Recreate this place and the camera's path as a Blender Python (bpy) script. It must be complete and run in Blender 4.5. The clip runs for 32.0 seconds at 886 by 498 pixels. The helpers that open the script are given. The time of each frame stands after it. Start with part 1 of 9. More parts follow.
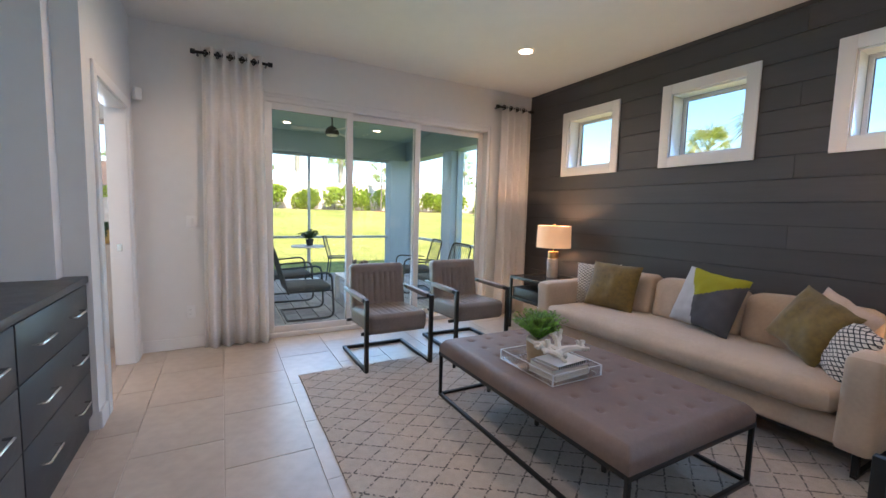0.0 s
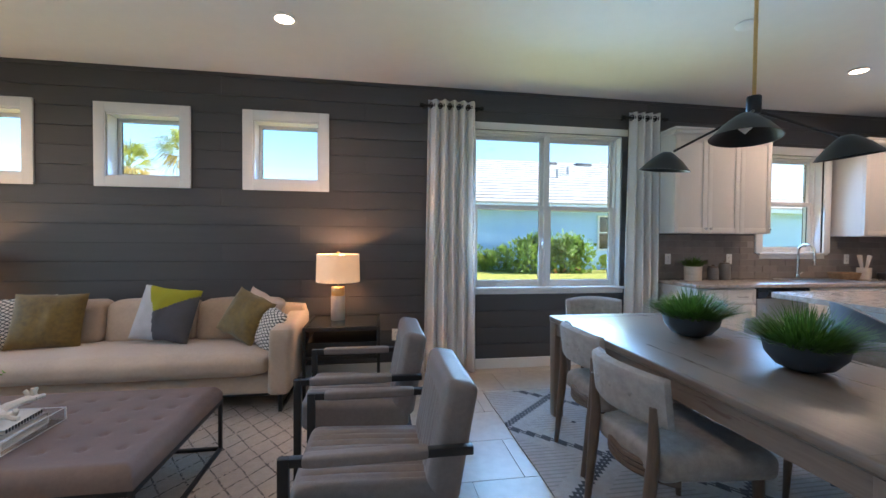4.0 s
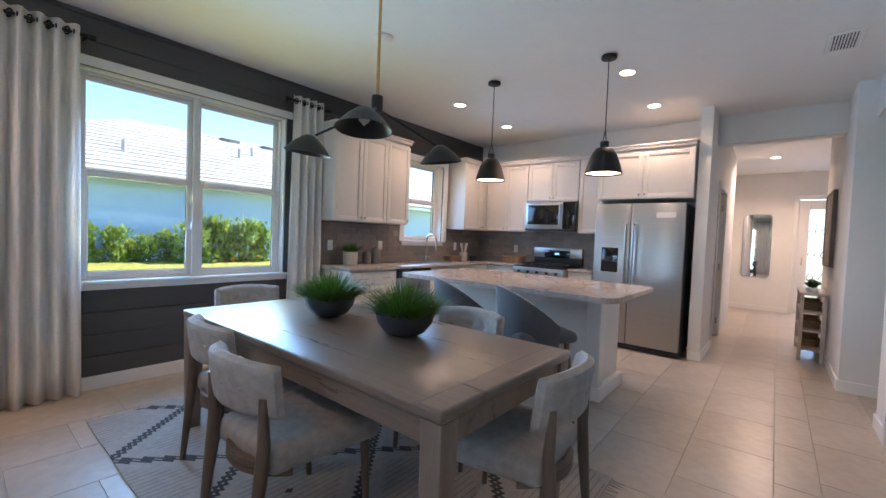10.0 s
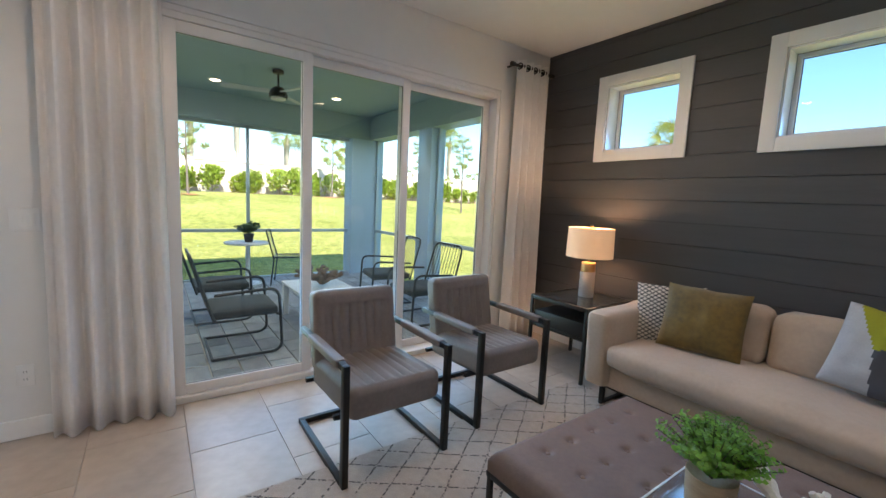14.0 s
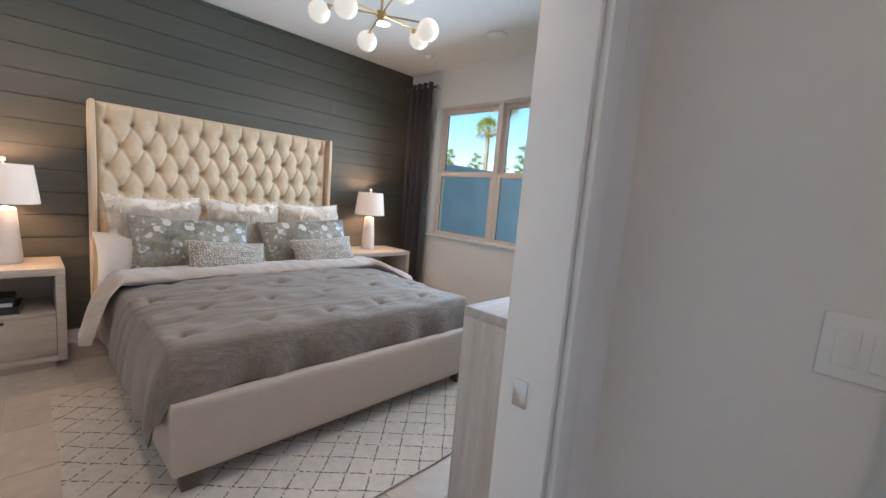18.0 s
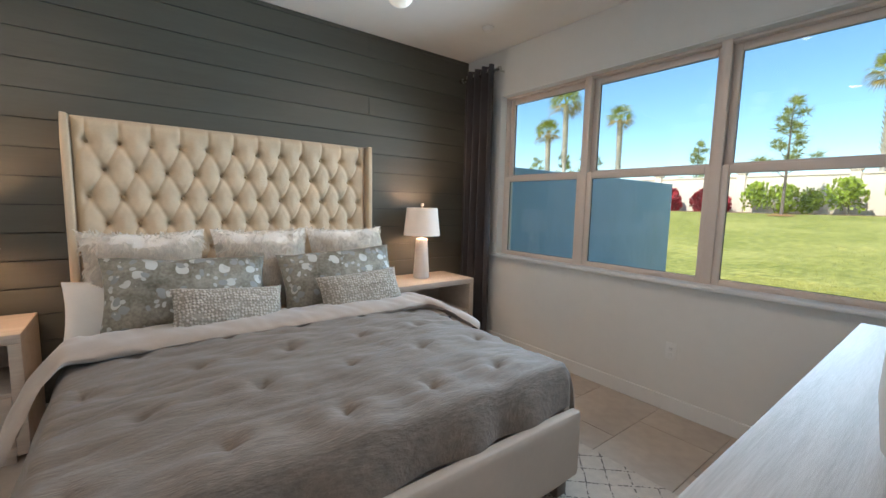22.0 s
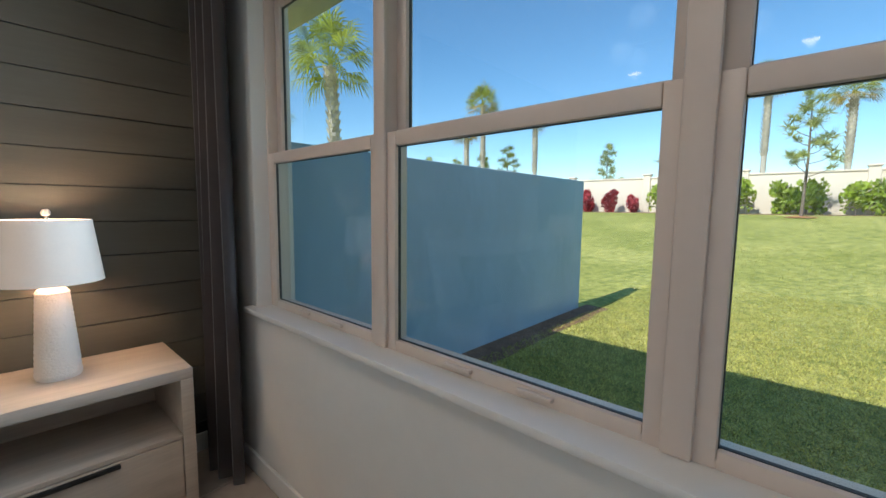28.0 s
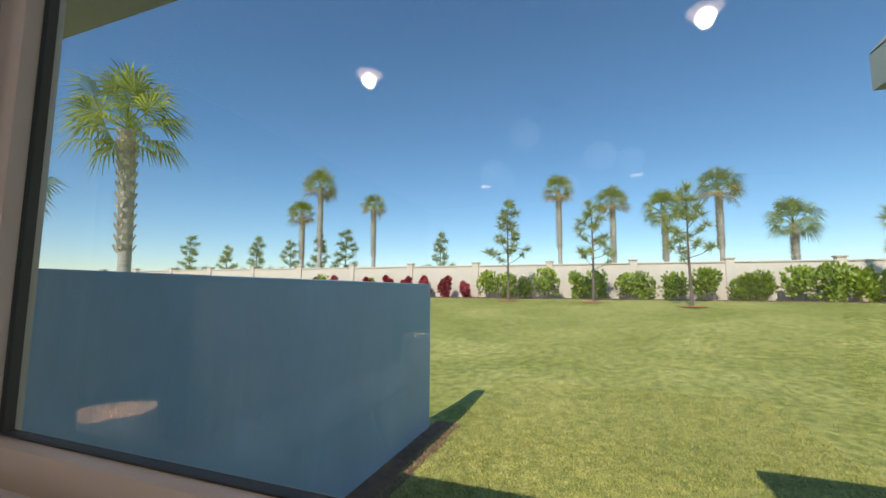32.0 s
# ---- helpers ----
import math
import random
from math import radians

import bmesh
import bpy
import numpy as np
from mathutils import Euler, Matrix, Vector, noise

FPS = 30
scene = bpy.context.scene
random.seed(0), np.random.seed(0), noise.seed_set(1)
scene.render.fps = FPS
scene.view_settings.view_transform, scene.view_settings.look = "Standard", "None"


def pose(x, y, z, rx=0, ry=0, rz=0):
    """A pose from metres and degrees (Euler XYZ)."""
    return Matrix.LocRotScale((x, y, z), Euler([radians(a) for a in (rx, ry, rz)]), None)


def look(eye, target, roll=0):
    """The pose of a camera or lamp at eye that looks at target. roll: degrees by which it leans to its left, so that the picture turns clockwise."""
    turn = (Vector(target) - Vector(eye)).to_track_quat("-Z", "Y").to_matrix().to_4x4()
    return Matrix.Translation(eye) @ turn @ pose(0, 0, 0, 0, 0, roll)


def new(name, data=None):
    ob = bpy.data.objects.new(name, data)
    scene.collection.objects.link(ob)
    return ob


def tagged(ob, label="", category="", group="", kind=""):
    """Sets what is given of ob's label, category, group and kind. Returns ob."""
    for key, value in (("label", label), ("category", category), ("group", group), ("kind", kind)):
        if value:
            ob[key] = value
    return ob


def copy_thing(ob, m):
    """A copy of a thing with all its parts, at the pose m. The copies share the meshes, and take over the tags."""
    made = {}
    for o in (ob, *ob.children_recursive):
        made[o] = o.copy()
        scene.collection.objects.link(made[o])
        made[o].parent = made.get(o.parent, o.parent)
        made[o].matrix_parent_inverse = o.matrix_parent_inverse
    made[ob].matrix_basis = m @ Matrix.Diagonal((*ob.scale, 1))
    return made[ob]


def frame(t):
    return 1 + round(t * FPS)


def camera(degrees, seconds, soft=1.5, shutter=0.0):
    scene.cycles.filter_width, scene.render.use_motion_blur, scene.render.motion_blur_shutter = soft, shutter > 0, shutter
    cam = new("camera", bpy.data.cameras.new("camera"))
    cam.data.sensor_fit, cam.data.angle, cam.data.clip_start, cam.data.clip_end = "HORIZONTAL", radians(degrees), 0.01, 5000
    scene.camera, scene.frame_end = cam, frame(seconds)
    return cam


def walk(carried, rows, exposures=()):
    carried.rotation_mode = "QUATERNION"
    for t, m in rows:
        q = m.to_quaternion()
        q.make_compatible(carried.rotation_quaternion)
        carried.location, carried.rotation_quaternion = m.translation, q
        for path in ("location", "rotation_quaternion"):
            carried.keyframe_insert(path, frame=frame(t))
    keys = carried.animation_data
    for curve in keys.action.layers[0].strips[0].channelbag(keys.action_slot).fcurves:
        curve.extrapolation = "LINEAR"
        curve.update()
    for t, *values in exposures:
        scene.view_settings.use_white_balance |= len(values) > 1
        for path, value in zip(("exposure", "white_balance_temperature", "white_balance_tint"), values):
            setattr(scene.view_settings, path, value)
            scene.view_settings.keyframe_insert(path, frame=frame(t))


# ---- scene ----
cam = camera(95.0, 32.0)
PATH = [
    (0, (4.306, -3.629, 1.304), (2.556, -2.677, 1.125), 1.51),
    (0.5, (4.21, -3.724, 1.284), (2.605, -2.538, 1.15), 1.69),
    (1, (4.099, -3.786, 1.294), (2.588, -2.48, 1.188), 1.6),
    (1.5, (4.024, -3.857, 1.286), (2.603, -2.452, 1.195), 2.18),
    (2, (4.021, -3.898, 1.283), (2.769, -2.341, 1.195), 1.92),
    (2.5, (4.055, -3.969, 1.298), (3.104, -2.211, 1.223), 1.78),
    (3, (4.12, -4.003, 1.308), (3.524, -2.095, 1.256), 1.65),
    (3.5, (4.211, -4.026, 1.306), (4.089, -2.03, 1.277), 1.13),
    (4, (4.325, -4.042, 1.325), (4.641, -2.068, 1.278), 0.48),
    (4.5, (4.45, -4.085, 1.335), (5.232, -2.248, 1.288), 0.6),
    (6.5, (4.624, -4.154, 1.287), (6.302, -3.069, 1.192), 1.31),
    (7, (4.641, -4.182, 1.281), (6.408, -3.252, 1.163), 1.49),
    (7.5, (4.663, -4.208, 1.276), (6.492, -3.41, 1.145), 1.82),
    (8, (4.671, -4.228, 1.278), (6.531, -3.503, 1.15), 2.28),
    (8.5, (4.674, -4.222, 1.28), (6.526, -3.476, 1.169), 2.39),
    (9, (4.681, -4.181, 1.293), (6.494, -3.342, 1.202), 2.32),
    (9.5, (4.681, -4.126, 1.298), (6.42, -3.142, 1.209), 2.17),
    (10, (4.666, -4.023, 1.292), (6.212, -2.756, 1.226), 2.33),
    (10.5, (4.608, -3.92, 1.3), (5.806, -2.321, 1.202), 3.69),
    (11, (4.461, -3.786, 1.287), (5.124, -1.903, 1.173), 5.18),
    (11.5, (4.247, -3.691, 1.293), (4.402, -1.701, 1.168), 5.87),
    (12, (3.919, -3.611, 1.333), (3.648, -1.636, 1.175), 4.95),
    (12.5, (3.631, -3.519, 1.267), (2.925, -1.655, 1.1), 4.8),
    (13, (3.356, -3.407, 1.289), (2.201, -1.785, 1.101), 4.24),
    (13.5, (3.152, -3.323, 1.352), (1.707, -1.958, 1.131), 3.4),
    (15.5, (2.038, -3.358, 1.345), (0.074, -3.04, 1.144), 3.6),
    (16, (1.768, -3.415, 1.347), (-0.208, -3.631, 1.127), 5.0),
    (16.5, (1.555, -3.526, 1.333), (-0.346, -4.089, 1.067), 5.6),
    (17, (1.332, -3.683, 1.34), (-0.47, -4.489, 1.022), 5.4),
    (17.5, (1.162, -3.808, 1.332), (-0.508, -4.863, 1.019), 3.9),
    (18, (0.98, -3.926, 1.357), (-0.457, -5.294, 1.105), 4.8),
    (18.5, (0.841, -4.028, 1.371), (-0.344, -5.618, 1.116), 4.1),
    (19, (0.761, -4.157, 1.367), (-0.207, -5.887, 1.103), 2.4),
    (19.5, (0.69, -4.286, 1.37), (-0.154, -6.08, 1.109), 1.2),
    (20, (0.645, -4.401, 1.383), (-0.137, -6.224, 1.125), 0.1),
    (20.5, (0.61, -4.473, 1.385), (-0.197, -6.287, 1.143), 0.1),
    (21, (0.526, -4.552, 1.377), (-0.382, -6.323, 1.177), 0.6),
    (21.5, (0.431, -4.629, 1.39), (-0.622, -6.317, 1.189), 1.2),
    (22, (0.322, -4.698, 1.378), (-0.891, -6.273, 1.159), 1.3),
    (22.5, (0.237, -4.796, 1.379), (-1.111, -6.252, 1.13), 1.1),
    (23, (0.144, -4.953, 1.389), (-1.328, -6.281, 1.127), 0.8),
    (23.5, (0.054, -5.061, 1.4), (-1.489, -6.305, 1.129), 0.9),
    (24, (-0.088, -5.157, 1.386), (-1.669, -6.352, 1.116), 1.3),
    (24.5, (-0.288, -5.212, 1.405), (-1.906, -6.356, 1.137), 1.4),
    (25, (-0.467, -5.242, 1.402), (-2.139, -6.307, 1.131), 1.6),
    (25.5, (-0.675, -5.294, 1.384), (-2.411, -6.248, 1.111), 1.8),
    (26, (-0.887, -5.335, 1.41), (-2.664, -6.215, 1.149), 2.0),
    (26.5, (-1.081, -5.359, 1.39), (-2.839, -6.284, 1.157), 1.3),
    (28.5, (-1.892, -5.599, 1.421), (-3.307, -6.999, 1.229), 0.6),
    (29, (-2.054, -5.648, 1.471), (-3.572, -6.945, 1.357), -1.1),
    (29.5, (-2.224, -5.688, 1.581), (-3.803, -6.913, 1.642), -1.2),
    (30, (-2.326, -5.717, 1.687), (-3.948, -6.871, 1.882), -1.0),
    (30.5, (-2.387, -5.778, 1.763), (-4.042, -6.864, 2.048), 0.4),
    (31, (-2.423, -5.883, 1.795), (-4.108, -6.919, 2.09), 1.6),
    (31.5, (-2.473, -6.008, 1.802), (-4.233, -6.925, 2.05), 1.0),
    (32, (-2.463, -6.086, 1.808), (-4.331, -6.772, 2.008), 0.3),
]
walk(cam, [(t, look(eye, target, roll)) for t, eye, target, roll in PATH], [(0, 1.45, 6250, 17), (2.5, 1.42, 6150, 14), (4.5, 1.5, 6150, 15), (7, 1.5, 6400, 19), (10, 1.5, 6400, 18), (11.5, 1.5, 6100, 13), (14, 1.3, 6150, 11), (16, 0.97, 6200, 12), (17, 0.75, 6100, 13), (18.5, 0.85, 6050, 12), (20, 0.8, 6050, 11), (22, 0.55, 6150, 9), (26, 0.42, 5950, 7), (28.5, 0.25, 5900, 6), (30, 0.12, 5850, 6), (31, 0.1, 5880, 7), (32, -0.2, 6200, 11)])
# == end of camera ==

# ---- world, sun and large lights ----
SUN_AZ = Vector((2.43, -0.31, 0.0)).normalized()
SUN_EL = radians(42)
world = bpy.data.worlds.new("World")
scene.world = world
world.use_nodes = True
wn, wl = world.node_tree.nodes, world.node_tree.links
sky = wn.new("ShaderNodeTexSky")
sky.sky_type, sky.sun_disc = "NISHITA", False
sky.sun_elevation = SUN_EL
sky.sun_rotation = math.atan2(SUN_AZ.x, SUN_AZ.y)
sky.air_density, sky.dust_density, sky.ozone_density = 1.0, 0.0, 2.6
vivid = wn.new("ShaderNodeHueSaturation")
vivid.inputs["Hue"].default_value, vivid.inputs["Saturation"].default_value = 0.494, 1.12
wl.new(sky.outputs[0], vivid.inputs["Color"]), wl.new(vivid.outputs[0], wn["Background"].inputs[0])
wn["Background"].inputs[1].default_value = 0.15


def lamp(name, kind, m, watts, color=(1, 1, 1), **more):
    data = bpy.data.lights.new(name, kind)
    data.energy, data.color = watts, color
    for key, value in more.items():
        if key == "angle":
            data.angle = value
        elif key == "size":
            data.shape, data.size, data.size_y = "RECTANGLE", value[0], value[1]
        elif key == "radius":
            data.shadow_soft_size = value
        elif key == "spread":
            data.spread = value
        elif key == "spot":
            data.spot_size, data.spot_blend = value
    ob = new(name, data)
    ob.matrix_world = m
    return ob


to_sun = Vector((SUN_AZ.x * math.cos(SUN_EL), SUN_AZ.y * math.cos(SUN_EL), math.sin(SUN_EL)))
lamp("sun", "SUN", look(to_sun * 30, (0, 0, 0)), 4.6, (1.0, 0.95, 0.87), angle=radians(0.55))
SKYLIGHT = (0.26, 0.56, 1.0)
LAWNLIGHT = (0.80, 1.0, 0.52)
# Daylight that enters by each opening: the sky's light slants down, the sunlit lawn's light rises
lamp("daylight_slider", "AREA", look((0.012, -1.95, 1.22), (4, -1.95, 0.2)), 9.5, SKYLIGHT, size=(2.4, 2.0), spread=radians(105))
lamp("daylight_dining", "AREA", look((6.06, -0.02, 1.63), (6.06, -4, 0.5)), 18, SKYLIGHT, size=(1.6, 1.4), spread=radians(125))
lamp("daylight_sink", "AREA", look((9.085, -0.02, 1.77), (9.085, -4, 0.9)), 5.7, SKYLIGHT, size=(0.8, 1.0), spread=radians(125))
lamp("lawn_bounce_slider", "AREA", look((0.012, -1.95, 0.9), (4, -1.95, 2.4)), 2.9, LAWNLIGHT, size=(2.4, 1.4), spread=radians(130))
lamp("lawn_bounce_dining", "AREA", look((6.06, -0.02, 1.3), (6.06, -4, 2.9)), 3.6, LAWNLIGHT, size=(1.6, 0.8), spread=radians(130))
for wx in (1.0, 2.25, 3.47):
    lamp("daylight_clerestory", "AREA", look((wx, -0.02, 2.13), (wx, -4, 0.4)), 1.6, SKYLIGHT, size=(0.55, 0.5), spread=radians(120))
lamp("daylight_bedroom", "AREA", look((-2.49, -6.2, 1.66), (2, -6.2, 1.3)), 30, (0.62, 0.82, 1.0), size=(2.6, 1.4), spread=radians(125))
lamp("daylight_entry", "AREA", look((15.37, -4.8, 1.3), (11, -4.4, 1.0)), 4.3, SKYLIGHT, size=(0.55, 1.7))
WARM = (1.0, 0.72, 0.52)
# the lamp at (3.68, -3.3) is unseen, added by symmetry to brighten the room
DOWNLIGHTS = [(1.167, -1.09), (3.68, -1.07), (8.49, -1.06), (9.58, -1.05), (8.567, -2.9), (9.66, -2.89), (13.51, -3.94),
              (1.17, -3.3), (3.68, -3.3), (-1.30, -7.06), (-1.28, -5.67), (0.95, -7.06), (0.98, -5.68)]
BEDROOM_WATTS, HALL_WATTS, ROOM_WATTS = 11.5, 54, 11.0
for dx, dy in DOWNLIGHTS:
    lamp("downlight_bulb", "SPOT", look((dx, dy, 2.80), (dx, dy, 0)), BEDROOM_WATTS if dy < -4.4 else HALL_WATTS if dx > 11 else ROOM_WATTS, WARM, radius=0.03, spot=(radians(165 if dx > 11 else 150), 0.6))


# ---- materials ----
MATS = {}


def material(name, color, rough=0.5, metal=0.0, spec=0.5, grain=0.0, scale=8.0, stretch=(1, 1, 1), bump=0.0, bump_scale=60.0,
             color2=None, per_object=0.0, sheen=0.0, coat=0.0, emit=0.0, emit_color=None, per_island=0.0, transmit=0.0, sub=0.0, coords="Object", vary=1.0):
    """A principled surface with variation at two scales, fine relief and, where asked, a shade of its own for each piece."""
    if name in MATS:
        return MATS[name]
    mat = bpy.data.materials.new(name)
    mat.use_nodes = True
    n, l = mat.node_tree.nodes, mat.node_tree.links
    b = n["Principled BSDF"]
    b.inputs["Roughness"].default_value, b.inputs["Metallic"].default_value = rough, metal
    b.inputs["Specular IOR Level"].default_value = spec
    b.inputs["Sheen Weight"].default_value, b.inputs["Coat Weight"].default_value = sheen, coat
    b.inputs["Transmission Weight"].default_value = transmit
    b.inputs["Subsurface Weight"].default_value = sub
    if emit:
        b.inputs["Emission Color"].default_value = (*(emit_color or color), 1)
        b.inputs["Emission Strength"].default_value = emit
    base = (*color, 1)
    tc = n.new("ShaderNodeTexCoord")
    mp = n.new("ShaderNodeMapping")
    mp.inputs["Scale"].default_value = stretch
    l.new(tc.outputs[coords], mp.inputs[0])
    out = None
    if grain or color2:
        big, fine = n.new("ShaderNodeTexNoise"), n.new("ShaderNodeTexNoise")
        big.inputs["Scale"].default_value, fine.inputs["Scale"].default_value = scale, scale * 9
        big.inputs["Detail"].default_value = fine.inputs["Detail"].default_value = 5
        l.new(mp.outputs[0], big.inputs[0]), l.new(mp.outputs[0], fine.inputs[0])
        add = n.new("ShaderNodeMath")
        add.operation = "MULTIPLY_ADD"
        l.new(fine.outputs[0], add.inputs[0])
        add.inputs[1].default_value = 0.5
        half = n.new("ShaderNodeMath")
        half.operation = "MULTIPLY"
        half.inputs[1].default_value = 0.75
        l.new(big.outputs[0], half.inputs[0]), l.new(half.outputs[0], add.inputs[2])
        ramp = n.new("ShaderNodeValToRGB")
        ramp.color_ramp.elements[0].position, ramp.color_ramp.elements[1].position = 0.42, 0.82
        dark = color2 or tuple(c * (1 - grain) for c in color)
        light = color if color2 else tuple(min(1, c * (1 + grain * 0.5)) for c in color)
        ramp.color_ramp.elements[0].color, ramp.color_ramp.elements[1].color = (*dark, 1), (*light, 1)
        l.new(add.outputs[0], ramp.inputs[0])
        out = ramp.outputs[0]
        rr = n.new("ShaderNodeMapRange")
        rr.inputs[3].default_value, rr.inputs[4].default_value = max(0.02, rough - 0.07 * vary), min(1, rough + 0.09 * vary)
        l.new(add.outputs[0], rr.inputs[0]), l.new(rr.outputs[0], b.inputs["Roughness"])
    if per_object or per_island:
        src = n.new("ShaderNodeObjectInfo").outputs["Random"] if per_object else n.new("ShaderNodeNewGeometry").outputs["Random Per Island"]
        hsv = n.new("ShaderNodeHueSaturation")
        rg = n.new("ShaderNodeMapRange")
        k = per_object or per_island
        rg.inputs[3].default_value, rg.inputs[4].default_value = 1 - k, 1 + k
        l.new(src, rg.inputs[0]), l.new(rg.outputs[0], hsv.inputs["Value"])
        hsv.inputs["Color"].default_value = base
        if out:
            l.new(out, hsv.inputs["Color"])
        out = hsv.outputs[0]
    b.inputs["Base Color"].default_value = base
    if out:
        l.new(out, b.inputs["Base Color"])
    if bump:
        bt, bn = n.new("ShaderNodeTexNoise"), n.new("ShaderNodeBump")
        bt.inputs["Scale"].default_value, bt.inputs["Detail"].default_value = bump_scale, 4
        l.new(mp.outputs[0], bt.inputs[0]), l.new(bt.outputs[0], bn.inputs["Height"])
        bn.inputs["Strength"].default_value, bn.inputs["Distance"].default_value = bump, 0.004
        l.new(bn.outputs[0], b.inputs["Normal"])
    MATS[name] = mat
    return mat


def leaf_material(name, color, thin=0.45, **more):
    """Foliage that lets part of the light through."""
    mat = material(name, color, **more)
    n, l = mat.node_tree.nodes, mat.node_tree.links
    b = n["Principled BSDF"]
    tl, mix = n.new("ShaderNodeBsdfTranslucent"), n.new("ShaderNodeMixShader")
    tl.inputs[0].default_value = (*color, 1)
    if b.inputs["Base Color"].links:
        l.new(b.inputs["Base Color"].links[0].from_socket, tl.inputs[0])
    mix.inputs[0].default_value = thin
    l.new(b.outputs[0], mix.inputs[1]), l.new(tl.outputs[0], mix.inputs[2])
    l.new(mix.outputs[0], n["Material Output"].inputs[0])
    return mat


def clear_glass(name, tint=(0.96, 0.985, 0.98), gloss=0.8):
    mat = bpy.data.materials.new(name)
    mat.use_nodes = True
    n, l = mat.node_tree.nodes, mat.node_tree.links
    n.remove(n["Principled BSDF"])
    mix, tr, gl, lw = n.new("ShaderNodeMixShader"), n.new("ShaderNodeBsdfTransparent"), n.new("ShaderNodeBsdfGlossy"), n.new("ShaderNodeLayerWeight")
    tr.inputs[0].default_value = (*tint, 1)
    gl.inputs["Roughness"].default_value = 0.0
    five, mul = n.new("ShaderNodeMath"), n.new("ShaderNodeMath")
    five.operation, mul.operation = "POWER", "MULTIPLY_ADD"
    five.inputs[1].default_value = 5.0
    mul.inputs[1].default_value, mul.inputs[2].default_value = 0.9 * gloss, 0.045 * gloss
    lw.inputs[0].default_value = 0.5
    l.new(lw.outputs["Facing"], five.inputs[0])
    l.new(five.outputs[0], mul.inputs[0]), l.new(mul.outputs[0], mix.inputs[0])
    l.new(tr.outputs[0], mix.inputs[1]), l.new(gl.outputs[0], mix.inputs[2])
    l.new(mix.outputs[0], n["Material Output"].inputs[0])
    return mat


WHITE = material("white_wall_paint", (0.76, 0.745, 0.715), 0.75, grain=0.03, scale=1.5, bump=0.12, bump_scale=180)
CEIL = material("ceiling_paint", (0.80, 0.79, 0.76), 0.85, grain=0.03, scale=1.2, bump=0.25, bump_scale=120)
TRIM = material("white_trim_paint", (0.80, 0.79, 0.77), 0.4, grain=0.02, scale=3)
SHIPLAP = material("charcoal_shiplap_paint", (0.070, 0.069, 0.071), 0.5, grain=0.12, scale=3, stretch=(0.3, 1, 3), bump=0.1, bump_scale=90, per_object=0.10)
SHIPLAP_BACK = material("charcoal_backing", (0.03, 0.03, 0.031), 0.7)
GREENLAP = material("olive_charcoal_shiplap_paint", (0.098, 0.094, 0.076), 0.5, grain=0.12, scale=3, stretch=(0.3, 1, 3), bump=0.1, bump_scale=90, per_object=0.08)
TILE = material("beige_porcelain_tile", (0.53, 0.455, 0.385), 0.30, spec=0.4, vary=0.35, color2=(0.40, 0.335, 0.275), scale=1.6, bump=0.03, bump_scale=25, per_object=0.04, coords="Object")
GROUT = material("tile_grout", (0.58, 0.51, 0.44), 0.8, grain=0.15, scale=20)
VINYL = material("white_vinyl_frame", (0.78, 0.76, 0.74), 0.35, grain=0.03, scale=4)
GLASS = clear_glass("window_glass")
BLACK_METAL = material("black_powder_coated_steel", (0.018, 0.017, 0.016), 0.42, metal=0.3, grain=0.15, scale=14)
BRASS = material("brushed_brass", (0.62, 0.42, 0.19), 0.3, metal=1.0, grain=0.12, scale=20, stretch=(1, 1, 6))
CHROME = material("polished_nickel", (0.68, 0.67, 0.65), 0.18, metal=1.0, grain=0.05, scale=12)
STEEL = material("brushed_stainless_steel", (0.42, 0.42, 0.41), 0.33, metal=1.0, grain=0.08, scale=3, stretch=(0.5, 0.5, 30), bump=0.04, bump_scale=60)
BLACK_GLASS = material("black_appliance_glass", (0.008, 0.008, 0.009), 0.08, spec=0.6)
BLACK_PLASTIC = material("black_plastic", (0.012, 0.012, 0.012), 0.45, grain=0.1, scale=20)
CREAM = material("cream_sofa_linen", (0.47, 0.365, 0.275), 0.9, grain=0.12, scale=5, bump=0.35, bump_scale=420, sheen=0.25)
OLIVE = material("olive_velvet", (0.145, 0.092, 0.014), 0.7, grain=0.5, scale=4, bump=0.2, bump_scale=200, sheen=0.3)
GREY_TWEED = material("light_grey_tweed", (0.33, 0.305, 0.28), 0.95, grain=0.25, scale=26, bump=0.6, bump_scale=330, sheen=0.2)
TAUPE_LEATHER = material("taupe_leather", (0.165, 0.108, 0.082), 0.5, grain=0.22, scale=6, bump=0.3, bump_scale=160)
GREY_LEATHER = material("grey_leather", (0.19, 0.16, 0.145), 0.5, grain=0.2, scale=6, bump=0.3, bump_scale=160)
WASHED_OAK = material("whitewashed_oak", (0.60, 0.51, 0.42), 0.5, color2=(0.47, 0.385, 0.31), scale=3, stretch=(0.4, 6, 6), bump=0.15, bump_scale=40)
PALE_WOOD = material("bleached_wood_veneer", (0.60, 0.565, 0.53), 0.5, color2=(0.42, 0.385, 0.35), scale=4.5, stretch=(6, 6, 0.4), bump=0.2, bump_scale=50)
TABLE_WOOD = material("grey_brown_stained_wood", (0.20, 0.155, 0.12), 0.27, color2=(0.14, 0.104, 0.079), scale=3, stretch=(7, 0.4, 5), bump=0.1, bump_scale=40)
CHAIR_WOOD = material("grey_brown_chair_wood", (0.15, 0.105, 0.078), 0.42, color2=(0.10, 0.07, 0.05), scale=4, stretch=(5, 5, 0.5), bump=0.1, bump_scale=50)


